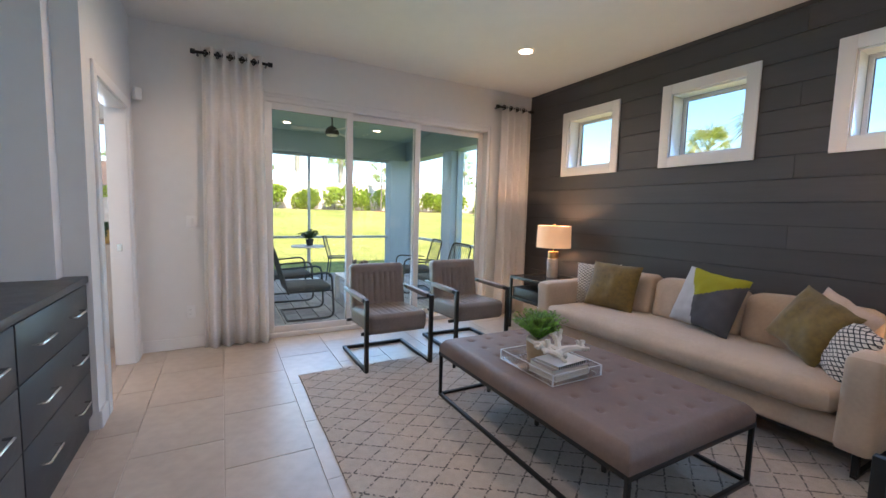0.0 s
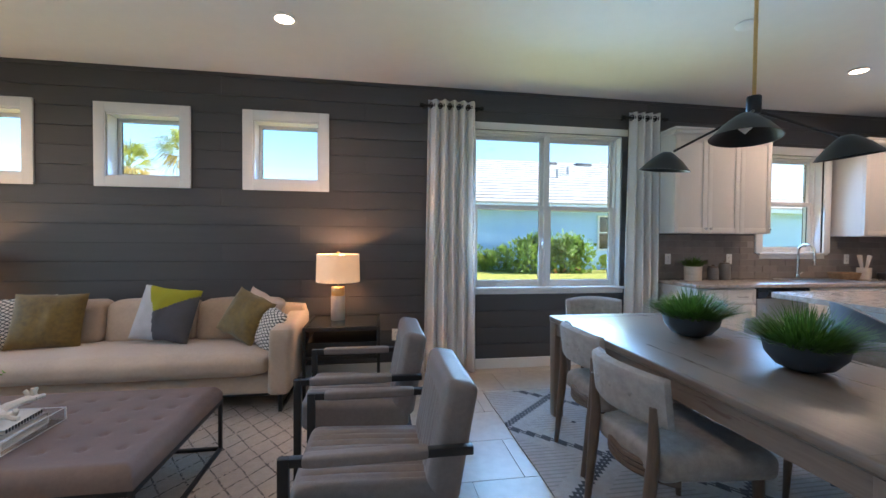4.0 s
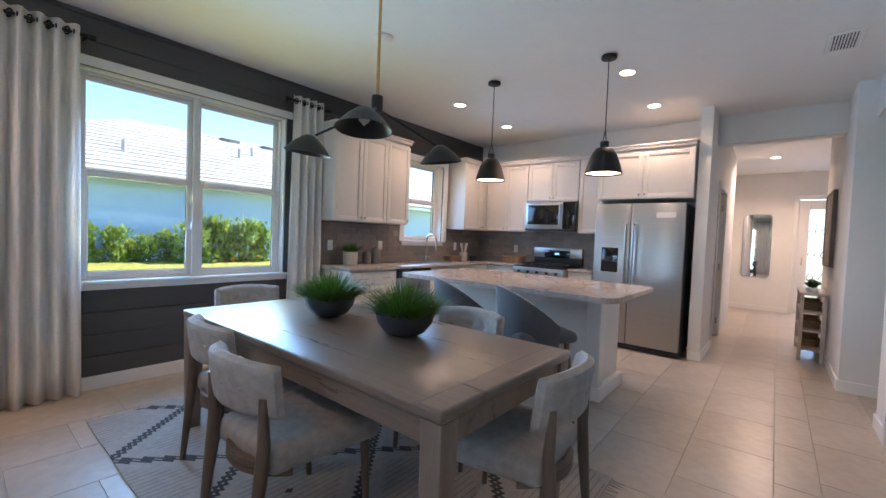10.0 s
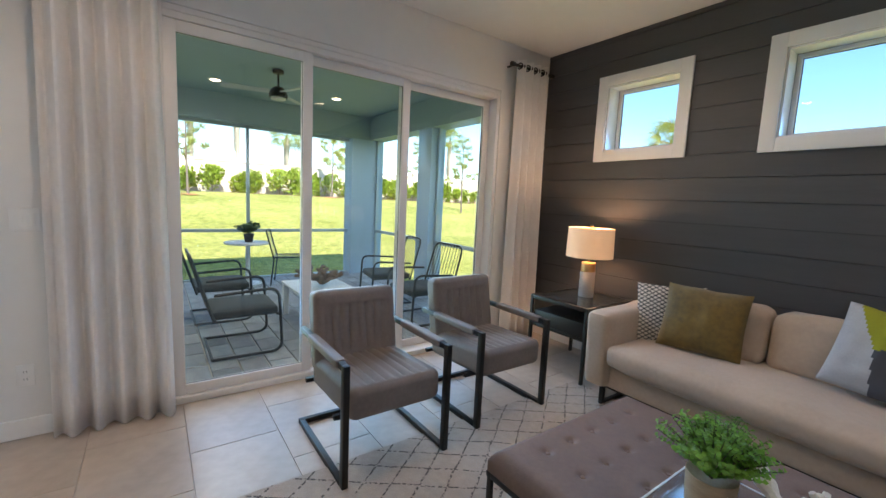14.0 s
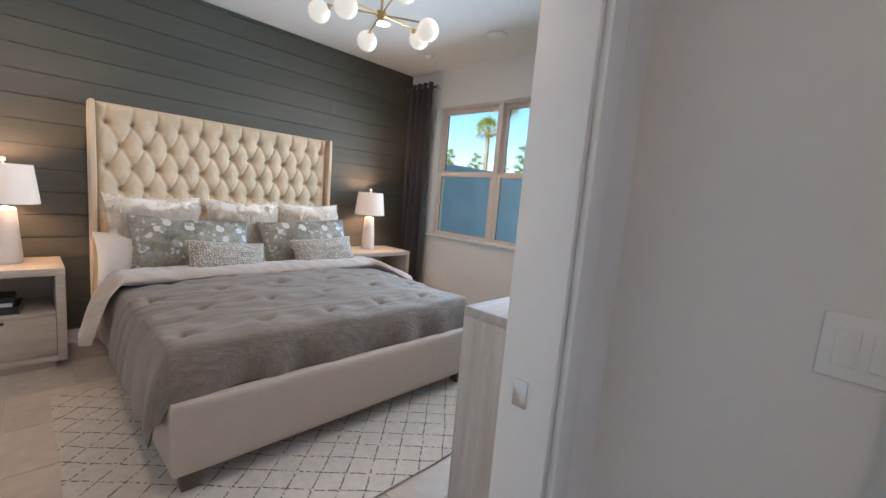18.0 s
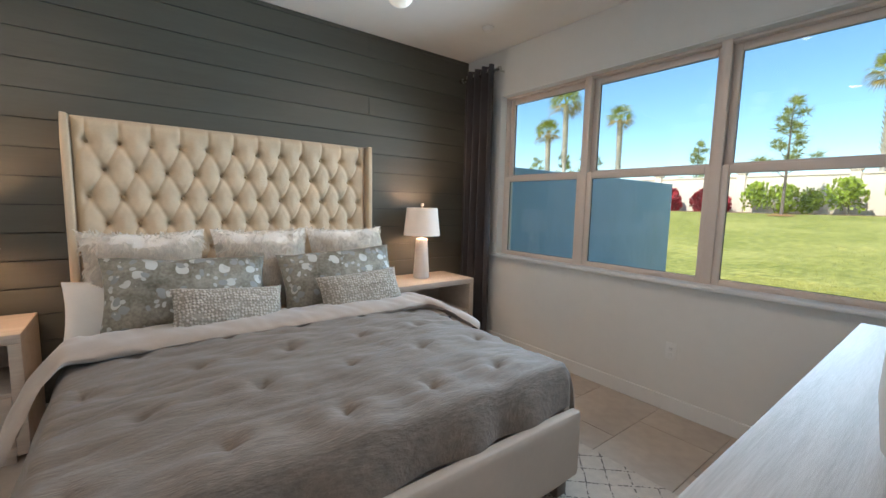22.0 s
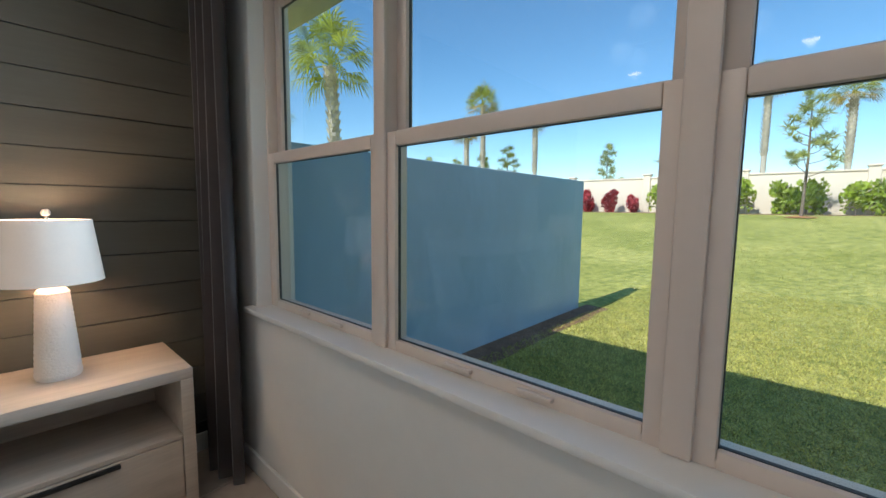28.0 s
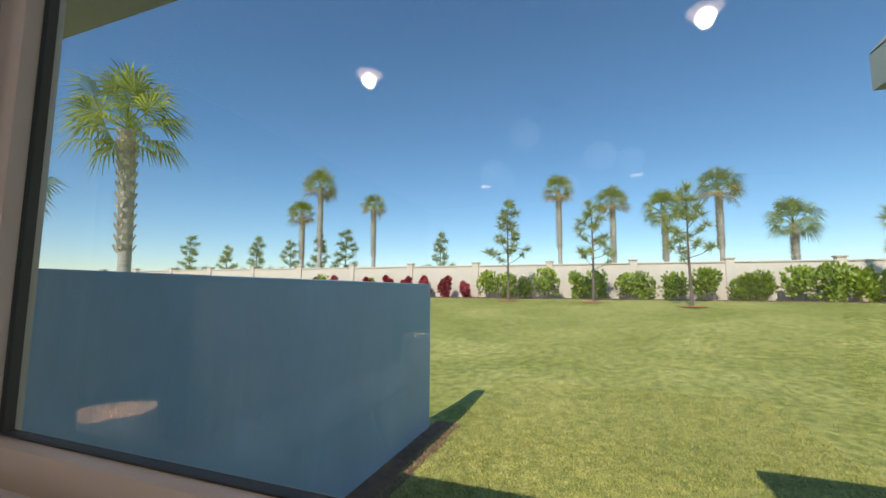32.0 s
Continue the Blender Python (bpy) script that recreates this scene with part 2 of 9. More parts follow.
# ---- mesh tools ----
def empty(name, at, label, category, group="", kind=""):
    ob = new(name)
    ob.empty_display_size = 0.05
    ob.matrix_world = at
    return tagged(ob, label, category, group, kind)


def mesh_of(bm, name, mat, smooth=True):
    me = bpy.data.meshes.new(name)
    bm.normal_update()
    bm.to_mesh(me)
    bm.free()
    for m in (mat if isinstance(mat, (list, tuple)) else [mat]):
        me.materials.append(m)
    if smooth:
        me.shade_smooth()
        me.set_sharp_from_angle(angle=radians(38))
    return me


def part(name, bm, mat, parent=None, label="", smooth=True, at=None):
    """Links a bmesh as one mesh object under a thing or under a part."""
    ob = new(name, mesh_of(bm, name, mat, smooth))
    if parent:
        ob.parent = parent
    if at is not None:
        ob.matrix_basis = at
    return tagged(ob, label)


def whole(name, bm, mat, label, category, group="", kind="", at=None, smooth=True):
    ob = part(name, bm, mat, None, "", smooth, at)
    return tagged(ob, label, category, group, kind)


def box(x0, x1, y0, y1, z0, z1, bev=0.0, seg=2, bm=None):
    own = bmesh.new()
    bmesh.ops.create_cube(own, size=1.0, matrix=Matrix.LocRotScale(((x0 + x1) / 2, (y0 + y1) / 2, (z0 + z1) / 2), None, (abs(x1 - x0), abs(y1 - y0), abs(z1 - z0))))
    if bev:
        bev = min(bev, 0.49 * min(abs(x1 - x0), abs(y1 - y0), abs(z1 - z0)))
        bmesh.ops.bevel(own, geom=own.edges[:], offset=bev, segments=seg, affect="EDGES", profile=0.5)
    return join(bm, own)


def join(bm, own, m=None):
    if m is not None:
        bmesh.ops.transform(own, matrix=m, verts=own.verts)
    if bm is None:
        return own
    me = bpy.data.meshes.new("tmp")
    own.to_mesh(me)
    own.free()
    bm.from_mesh(me)
    bpy.data.meshes.remove(me)
    return bm


def cyl(r, z0, z1, r2=None, x=0, y=0, seg=24, bev=0.0, bm=None, m=None):
    own = bmesh.new()
    bmesh.ops.create_cone(own, cap_ends=True, segments=seg, radius1=r, radius2=r if r2 is None else r2, depth=z1 - z0, matrix=Matrix.Translation((x, y, (z0 + z1) / 2)))
    if bev:
        rim = [e for e in own.edges if abs(e.verts[0].co.z - e.verts[1].co.z) < 1e-6]
        bmesh.ops.bevel(own, geom=rim, offset=bev, segments=2, affect="EDGES", profile=0.5)
    return join(bm, own, m)


def lathe(profile, seg=28, bm=None, m=None, wave=None):
    """A turned shape from (radius, height) pairs; a radius of 0 closes it."""
    own = bmesh.new()
    rings = []
    for r, z in profile:
        if r < 1e-5:
            rings.append([own.verts.new((0, 0, z))])
        else:
            rings.append([own.verts.new((r * math.cos(2 * math.pi * k / seg), r * math.sin(2 * math.pi * k / seg), z)) for k in range(seg)])
    for a, b in zip(rings, rings[1:]):
        for k in range(seg):
            q = [a[k % len(a)], a[(k + 1) % len(a)], b[(k + 1) % len(b)], b[k % len(b)]]
            q = list(dict.fromkeys(q))
            if len(q) > 2:
                own.faces.new(q)
    bmesh.ops.recalc_face_normals(own, faces=own.faces[:])
    return join(bm, own, m)


def tube(points, r, seg=8, bm=None, closed=False, m=None, square=False):
    """A bar of round or square section along a line of points."""
    pts = [Vector(p) for p in points]
    own, rings = bmesh.new(), []
    count = len(pts)
    up = None
    if square:
        seg = 4
    radii = r if isinstance(r, (list, tuple)) else [r] * count
    for k, p in enumerate(pts):
        a = pts[k - 1] if (k or closed) else p
        b = pts[(k + 1) % count] if (k < count - 1 or closed) else p
        d1, d2 = (p - a), (b - p)
        d = ((d1.normalized() if d1.length else Vector()) + (d2.normalized() if d2.length else Vector())).normalized()
        if up is None:
            up = Vector((0, 0, 1)) if abs(d.z) < 0.9 else Vector((1, 0, 0))
        side = d.cross(up).normalized()
        up = side.cross(d).normalized()
        stretchy = 1.0
        if d1.length and d2.length:
            stretchy = 1 / max(0.5, math.sqrt(max(0.1, (1 + d1.normalized().dot(d2.normalized())) / 2)))
        off = math.pi / 4 if square else 0
        rr = radii[k] * (1.414 if square else 1)
        rings.append([own.verts.new(p + rr * (stretchy if square else 1) * (math.cos(off + 2 * math.pi * j / seg) * side + math.sin(off + 2 * math.pi * j / seg) * up)) for j in range(seg)])
    pairs = list(zip(rings, rings[1:])) + ([(rings[-1], rings[0])] if closed else [])
    for a, b in pairs:
        for j in range(seg):
            own.faces.new((a[j], a[(j + 1) % seg], b[(j + 1) % seg], b[j]))
    if not closed:
        own.faces.new(rings[0][::-1])
        own.faces.new(rings[-1])
    bmesh.ops.recalc_face_normals(own, faces=own.faces[:])
    return join(bm, own, m)


def bend(points, r=0.05, n=4):
    """The same line with its corners rounded."""
    pts = [Vector(p) for p in points]
    out = [pts[0]]
    for a, b, c in zip(pts, pts[1:], pts[2:]):
        u, v = (a - b), (c - b)
        k = min(r, u.length * 0.49, v.length * 0.49)
        p, q = b + u.normalized() * k, b + v.normalized() * k
        for i in range(n + 1):
            t = i / n
            out.append(p * (1 - t) ** 2 + b * 2 * t * (1 - t) + q * t * t)
    return out + [pts[-1]]


def pillow(w, h, d, n=14, pinch=0.55, rough=0.0, seed=0, bm=None, m=None):
    """A stuffed cushion in the x-z plane, thick in y, with drawn-in edges and pulled corners."""
    own = bmesh.new()
    grid = {}
    for side in (-1, 1):
        for i in range(n + 1):
            for j in range(n + 1):
                u, v = 2 * i / n - 1, 2 * j / n - 1
                edge = i in (0, n) or j in (0, n)
                if edge and side == 1:
                    grid[side, i, j] = grid[-1, i, j]
                    continue
                thick = (max(0, 1 - abs(u) ** 2.6) * max(0, 1 - abs(v) ** 2.6)) ** 0.5
                px = u * (1 - 0.10 * pinch * (1 - u * u) * 0 - 0.07 * pinch * (1 - abs(v) ** 2) * abs(u))
                pz = v * (1 - 0.07 * pinch * (1 - abs(u) ** 2) * abs(v))
                co = Vector((px * w / 2, side * thick * d / 2, pz * h / 2))
                if rough:
                    q = noise.noise(Vector((px * 3 + seed, pz * 3, side * 2.0)))
                    co.y += side * rough * q * thick
                    co.z += rough * 0.6 * noise.noise(Vector((px * 2 + seed, 5, pz)))
                grid[side, i, j] = own.verts.new(co)
        for i in range(n):
            for j in range(n):
                q = [grid[side, i, j], grid[side, i + 1, j], grid[side, i + 1, j + 1], grid[side, i, j + 1]]
                own.faces.new(q if side == -1 else q[::-1])
    return join(bm, own, m)


def soft_box(x0, x1, y0, y1, z0, z1, r=0.04, puff=0.0, n=(10, 8, 4), wrinkle=0.0, seed=0, bm=None):
    """An upholstered block: rounded edges, crowned faces, slight creases."""
    own = bmesh.new()
    bmesh.ops.create_cube(own, size=2.0)
    cuts = max(n)
    bmesh.ops.subdivide_edges(own, edges=own.edges[:], cuts=cuts, use_grid_fill=True)
    half = Vector(((x1 - x0) / 2, (y1 - y0) / 2, (z1 - z0) / 2))
    mid = Vector(((x0 + x1) / 2, (y0 + y1) / 2, (z0 + z1) / 2))
    for v in own.verts:
        c = v.co.copy()
        p = Vector((c.x * half.x, c.y * half.y, c.z * half.z))
        inner = Vector([max(-half[k] + r, min(half[k] - r, p[k])) for k in range(3)])
        off = p - inner
        if off.length > 1e-9:
            p = inner + off.normalized() * r
        if puff:
            for k in range(3):
                a, b = [q for q in range(3) if q != k]
                if abs(abs(c[k]) - 1) < 1e-4:
                    p[k] += math.copysign(puff, c[k]) * (1 - c[a] ** 2) * (1 - c[b] ** 2) * min(1, half[a] * half[b] * 8)
        if wrinkle:
            p += Vector((noise.noise(p * 6 + Vector((seed, 0, 0))), noise.noise(p * 6 + Vector((0, seed, 9))), noise.noise(p * 5 + Vector((3, 0, seed))))) * wrinkle
        v.co = p + mid
    return join(bm, own)


def cut_wall(axis, near, far, a0, a1, z0, z1, holes, bm=None):
    """A slab wall in the plane axis = near..far with rectangular openings (a0, a1, z0, z1) through it."""
    bm = bm or bmesh.new()
    cuts = sorted({a0, a1, *[h[0] for h in holes], *[h[1] for h in holes]})
    cuts = [c for c in cuts if a0 <= c <= a1]
    for p, q in zip(cuts, cuts[1:]):
        mid = (p + q) / 2
        spans, low = [], z0
        for h in sorted([h for h in holes if h[0] < mid < h[1]], key=lambda h: h[2]):
            if h[2] > low:
                spans.append((low, h[2]))
            low = h[3]
        if low < z1:
            spans.append((low, z1))
        for s, e in spans:
            if axis == "y":
                box(p, q, near, far, s, e, bm=bm)
            else:
                box(near, far, p, q, s, e, bm=bm)
    return bm


# ---- the building ----
H = 2.84


def structure(name, bm, mat, label, category, smooth=False):
    return whole(name, bm, mat, label, category, kind="structure", smooth=smooth)


CLEREST = [(0.70, 1.31, 1.86, 2.42), (1.95, 2.555, 1.86, 2.42), (3.175, 3.77, 1.86, 2.42)]
BIGWIN = (5.267, 6.913, 0.832, 2.445)
SINKWIN = (8.67, 9.50, 1.20, 2.33)
SLIDER = (-3.29, -0.65, 0.0, 2.40)
BEDWIN = (-7.57, -4.80, 0.90, 2.425)
DOOR1 = (0.24, 1.15, -0.02, 2.06)

wall_north = structure("wall_north", cut_wall("y", 0.0, 0.22, -0.2, 10.75, -0.3, H, CLEREST + [BIGWIN, SINKWIN]), [SHIPLAP_BACK], "charcoal shiplap accent wall of the living and dining room", "wall")
wall_west = structure("wall_west", cut_wall("x", -0.2, 0.0, -4.28, 0.0, -0.3, H, [SLIDER]), WHITE, "white painted wall around the patio sliding door", "wall")
structure("wall_bedroom_door", cut_wall("y", -4.40, -4.28, -2.75, 1.39, -0.3, H, [DOOR1]), WHITE, "white painted partition with the bedroom doorway", "wall")
bm = box(1.39, 1.50, -5.06, -4.40, -0.3, H)
box(1.50, 4.45, -5.06, -4.95, -0.3, H, bm=bm)
box(4.45, 4.56, -5.26, -4.95, -0.3, H, bm=bm)
box(4.56, 7.585, -5.26, -5.15, -0.3, H, bm=bm)
wall_south = structure("wall_south", bm, WHITE, "white painted wall behind the cabinets and shelves", "wall")
PANTRY = (7.74, 8.62, -0.02, 2.06)
bm = cut_wall("y", -4.78, -4.66, 7.585, 9.03, -0.3, H, [PANTRY])
structure("wall_pantry_return", box(7.585, 7.705, -5.26, -4.78, -0.3, H), WHITE, "white painted return wall beside the sideboards", "wall")
structure("wall_passage_header", box(9.03, 9.91, -4.78, -4.66, 2.50, H), WHITE, "white painted header over the passage", "wall")
structure("wall_pantry_back", box(7.705, 9.15, -5.9, -5.8, -0.3, H), WHITE, "white painted wall inside the pantry", "wall")
wall_pantry = structure("wall_pantry", bm, WHITE, "white painted pantry wall with a passage opening", "wall")
bm = box(9.91, 10.03, -6.4, -4.53, -0.3, H)
box(10.03, 12.3, -4.65, -4.53, -0.3, H, bm=bm)
box(7.705, 9.91, -6.4, -6.3, -0.3, H, bm=bm)
structure("wall_hall_right", bm, WHITE, "white painted hallway wall", "wall")
bm = box(12.18, 12.3, -5.6, -4.65, -0.3, H)
box(12.18, 15.55, -5.72, -5.6, -0.3, H, bm=bm)
structure("wall_foyer", bm, WHITE, "white painted foyer wall beside the front door", "wall")
bm = box(10.55, 10.75, -3.30, 0.0, -0.3, H)
box(10.0, 10.75, -3.42, -3.30, -0.3, H, bm=bm)
wall_east = structure("wall_east", bm, WHITE, "white kitchen wall and its end pier by the refrigerator", "wall")
bm = box(10.5, 10.68, -4.53, -3.42, 2.51, H)
structure("hall_header", bm, WHITE, "white dropped header across the hallway", "wall")
HALLDOOR = (10.95, 11.80, -0.02, 2.06)
bm = cut_wall("y", -3.42, -3.30, 10.75, 13.2, -0.3, H, [HALLDOOR])
box(13.2, 13.32, -3.42, -2.4, -0.3, H, bm=bm)
box(13.2, 15.5, -2.4, -2.28, -0.3, H, bm=bm)
box(10.75, 13.2, -2.4, -2.3, -0.3, H, bm=bm)
structure("wall_hall_left", bm, WHITE, "white painted hallway wall with an open doorway", "wall")
ENTRY = (-5.26, -4.34, 0.0, 2.30)
structure("wall_entry", cut_wall("x", 15.40, 15.55, -5.6, -2.4, -0.3, H, [ENTRY]), WHITE, "white entry wall with the front door", "wall")
# Bedroom
bm = box(-2.75, 1.90, -8.27, -8.07, -0.3, H)
structure("wall_headboard", bm, SHIPLAP_BACK, "olive charcoal shiplap wall behind the bed", "wall")
bm = box(1.90, 2.02, -8.27, -5.06, -0.3, H)
structure("wall_bedroom_left", bm, WHITE, "white bedroom side wall", "wall")
structure("wall_bedroom_window", cut_wall("x", -2.75, -2.55, -8.07, -4.40, -0.3, H, [BEDWIN]), WHITE, "white bedroom wall with the triple window", "wall")

bm = box(-0.2, 16.0, -6.4, 0.22, H, H + 0.12)
box(-2.75, 2.1, -8.27, -4.28, H + 0.002, H + 0.12, bm=bm)
ceiling = structure("ceiling", bm, CEIL, "white textured ceiling", "ceiling")
bm = box(-0.2, 16.0, -6.4, 0.22, -0.3, -0.006)
box(-2.75, 2.1, -8.27, -6.4, -0.3, -0.006, bm=bm)
box(-2.75, -0.2, -6.4, -4.28, -0.3, -0.006, bm=bm)
floor = structure("floor", bm, GROUT, "beige porcelain tile floor with thin grout joints", "floor")


def lap(parent, mat, y, face, a0, a1, holes, joints, pitch=0.178, z0=0.0, thick=0.014):
    """Shiplap boards as separate planks on a wall in the plane y; face is -1 or 1."""
    rows = int(math.ceil((H - z0) / pitch)) + 1
    z0 -= pitch
    rng = random.Random(4)
    for k in range(rows):
        lo, hi = max(0.0, z0 + k * pitch), min(z0 + (k + 1) * pitch - 0.005, H - 0.001)
        if hi - lo < 0.02:
            continue
        ends = [a0] + [j for j in joints[k % len(joints)]] + [a1]
        for s, e in zip(ends, ends[1:]):
            bm = cut_wall("y", y, y + face * thick, s + 0.001, e - 0.001, lo, hi, [h for h in holes if h[2] < hi and h[3] > lo])
            if bm.faces:
                part("plank", bm, mat, parent, smooth=False)


lap(wall_north, SHIPLAP, 0.0, -1, 0.0, 10.55, CLEREST + [BIGWIN, SINKWIN, (7.36, 10.55, 0.0, 2.45)], [[4.2], [2.9, 7.2], [3.6]], 0.17, 0.085)
wall_head = bpy.data.objects["wall_headboard"]
lap(wall_head, GREENLAP, -8.07, 1, -2.55, 1.90, [], [[1.1], [], [-1.4]], 0.165, 0.005)


def skirting(name, x0, x1, y0, y1):
    structure(name, box(x0, x1, y0, y1, 0, 0.105, 0.004), TRIM, "white painted baseboard", "baseboard")


for s in [(0.016, 7.3, -0.030, -0.0145), (0.0, 0.016, -0.65, -0.03), (0.0, 0.016, -4.28, -3.29), (0.016, 0.17, -4.28, -4.264), (7.569, 7.585, -5.15, -4.645),
          (7.585, 7.66, -4.66, -4.644), (8.70, 9.03, -4.66, -4.644), (9.894, 9.91, -6.3, -4.515), (9.91, 12.3, -4.53, -4.514),
          (9.984, 10.0, -3.436, -3.30), (10.0, 10.87, -3.436, -3.42), (15.384, 15.4, -4.26, -2.4), (-2.55, -2.534, -8.05, -4.40), (-2.534, 1.90, -8.056, -8.04),
          (1.884, 1.90, -8.04, -5.1), (-2.534, 0.16, -4.416, -4.40), (1.24, 1.39, -4.28, -4.264)]:
    skirting("baseboard", *s)


# ---- windows, doors and curtains ----
WHITE_SHEER = leaf_material("white_linen_curtain", (0.93, 0.90, 0.87), 0.38, rough=0.9, grain=0.06, scale=4, bump=0.25, bump_scale=300, sheen=0.2)
DARK_DRAPE = material("charcoal_drape", (0.045, 0.038, 0.040), 0.85, grain=0.15, scale=5, bump=0.2, bump_scale=300, sheen=0.3)
GASKET = material("dark_rubber_gasket", (0.05, 0.048, 0.046), 0.6)


def pane(name, parent, axis, at, a0, a1, z0, z1):
    bm = box(a0, a1, at - 0.004, at + 0.004, z0, z1) if axis == "y" else box(at - 0.004, at + 0.004, a0, a1, z0, z1)
    ob = part(name, bm, GLASS, parent, smooth=False)
    ob.visible_shadow = False
    bm = bmesh.new()
    w = 0.0078
    for p, q, s, e in ((a0, a0 + w, z0, z1), (a1 - w, a1, z0, z1), (a0 + w, a1 - w, z0, z0 + w), (a0 + w, a1 - w, z1 - w, z1)):
        box(p, q, at - 0.0055, at + 0.0055, s, e, bm=bm) if axis == "y" else box(at - 0.0055, at + 0.0055, p, q, s, e, bm=bm)
    part("gasket", bm, GASKET, parent, smooth=False)
    return ob


def frame_bars(name, parent, axis, at, deep, a0, a1, z0, z1, w, mat=None, bev=0.004):
    """Four butted bars round a rectangle, as one mesh."""
    bm = bmesh.new()
    for p, q, s, e in ((a0, a0 + w, z0, z1), (a1 - w, a1, z0, z1), (a0 + w, a1 - w, z0, z0 + w), (a0 + w, a1 - w, z1 - w, z1)):
        if axis == "y":
            box(p, q, at - deep / 2, at + deep / 2, s, e, bev, bm=bm)
        else:
            box(at - deep / 2, at + deep / 2, p, q, s, e, bev, bm=bm)
    return part(name, bm, mat or VINYL, parent)


def fixed_window(name, hole, label):
    """A small square window with a picture-frame trim, seen in the shiplap wall."""
    x0, x1, z0, z1 = hole
    w = empty(name, Matrix(), label, "window", "clerestory windows", "structure")
    t = 0.09
    bm = bmesh.new()
    for p, q, s, e in ((x0 - t, x0, z0 - t, z1 + t), (x1, x1 + t, z0 - t, z1 + t), (x0, x1, z1, z1 + t), (x0, x1, z0 - t, z0)):
        box(p, q, -0.034, -0.015, s, e, 0.003, bm=bm)
    part("trim", bm, TRIM, w, "white painted window trim")
    bm = bmesh.new()
    for p, q, s, e in ((x0, x0 + 0.012, z0, z1), (x1 - 0.012, x1, z0, z1), (x0, x1, z1 - 0.012, z1), (x0, x1, z0, z0 + 0.012)):
        box(p, q, -0.014, 0.128, s, e, bm=bm)
    part("jamb", bm, TRIM, w, smooth=False)
    frame_bars("window_frame", w, "y", 0.15, 0.04, x0 + 0.012, x1 - 0.012, z0 + 0.012, z1 - 0.012, 0.028)
    pane("pane", w, "y", 0.153, x0 + 0.036, x1 - 0.036, z0 + 0.036, z1 - 0.036)


for k, hole in enumerate(CLEREST):
    fixed_window(f"window_{k + 1}", hole, "square fixed clerestory window with wide white trim")


def hung_window(name, axis, inner, out, a0, a1, z0, z1, units, label, mid, mat=VINYL):
    """Single-hung units side by side. inner is the wall face, out the way out of the room (1 or -1); mid is the top of the lower sash."""
    w = empty(name, Matrix(), label, "window", "", "structure")

    def slab(p, q, d0, d1, s, e, bev=0.003, bm=None):
        d0, d1 = sorted((inner + out * d0, inner + out * d1))
        return box(p, q, d0, d1, s, e, bev, bm=bm) if axis == "y" else box(d0, d1, p, q, s, e, bev, bm=bm)

    bm = slab(a0, a0 + 0.014, 0.0, 0.2, z0, z1)
    slab(a1 - 0.014, a1, 0.0, 0.2, z0, z1, bm=bm), slab(a0 + 0.014, a1 - 0.014, 0.0, 0.2, z1 - 0.014, z1, bm=bm)
    part("jamb", bm, TRIM, w)
    part("window_sill", slab(a0 - 0.05, a1 + 0.05, -0.045, 0.12, z0 - 0.022, z0 + 0.004, 0.005), TRIM, w, "white painted sill")
    if axis == "y":
        part("apron", slab(a0 - 0.03, a1 + 0.03, -0.022, -0.0145, z0 - 0.066, z0 - 0.022, 0.004), TRIM, w)
    width = (a1 - a0 - 0.028) / units if not isinstance(units, list) else 0
    spans = [(a0 + 0.014 + k * width, a0 + 0.014 + (k + 1) * width) for k in range(units)] if width else units
    low_at, low_stile, up_stile = (0.085, 0.050, 0.048) if axis == "x" else (0.10, 0.050, 0.036)
    for k, (p, q) in enumerate(spans):
        at = inner + out * low_at
        up = inner + out * 0.135
        unit = frame_bars("window_frame", w, axis, inner + out * 0.12, 0.10, p, q, z0 + 0.004, z1 - 0.014, 0.018, mat)
        if k:
            part("mullion_cover", slab(p - 0.030, p + 0.030, 0.052, 0.0695, z0 + 0.004, z1 - 0.014, 0.007), mat, w)
        for nm, pos, lo, hi, st in (("lower_sash", at, z0 - 0.008 if axis == "x" else z0 + 0.02, mid, low_stile), ("upper_sash", up, mid - 0.032, z1 - 0.032, up_stile)):
            sash = frame_bars(nm, w, axis, pos, 0.034, p + 0.018, q - 0.018, lo, hi, st, mat, 0.006)
            g = pane("pane", sash, axis, pos + out * 0.003, p + 0.018 + st - 0.006, q - 0.018 - st + 0.006, lo + st - 0.006, hi - st + 0.006)
        lift = slab((p + q) / 2 - 0.16, (p + q) / 2 - 0.06, low_at - 0.034, low_at - 0.017, z0 + 0.022, z0 + 0.034, 0.002)
        part("sash_lift", lift, mat, w)
        part("sash_lift", slab((p + q) / 2 + 0.10, (p + q) / 2 + 0.20, low_at - 0.034, low_at - 0.017, z0 + 0.022, z0 + 0.034, 0.002), mat, w)
    return w


big = hung_window("window_4", "y", 0.0, 1, *BIGWIN, 2, "white double single-hung window in the dining area", 1.69)
part("head_trim", box(BIGWIN[0] - 0.05, BIGWIN[1] + 0.05, -0.036, -0.015, BIGWIN[3], BIGWIN[3] + 0.07, 0.004), TRIM, big, "white head trim")
sink = hung_window("window_5", "y", 0.0, 1, *SINKWIN, 1, "white single-hung window over the kitchen sink", 1.80)
bm = bmesh.new()
for c in ((SINKWIN[0] - 0.09, SINKWIN[0], SINKWIN[2], SINKWIN[3] + 0.09), (SINKWIN[1], SINKWIN[1] + 0.09, SINKWIN[2], SINKWIN[3] + 0.09), (SINKWIN[0], SINKWIN[1], SINKWIN[3], SINKWIN[3] + 0.09)):
    box(c[0], c[1], -0.036, -0.015, c[2], c[3], 0.003, bm=bm)
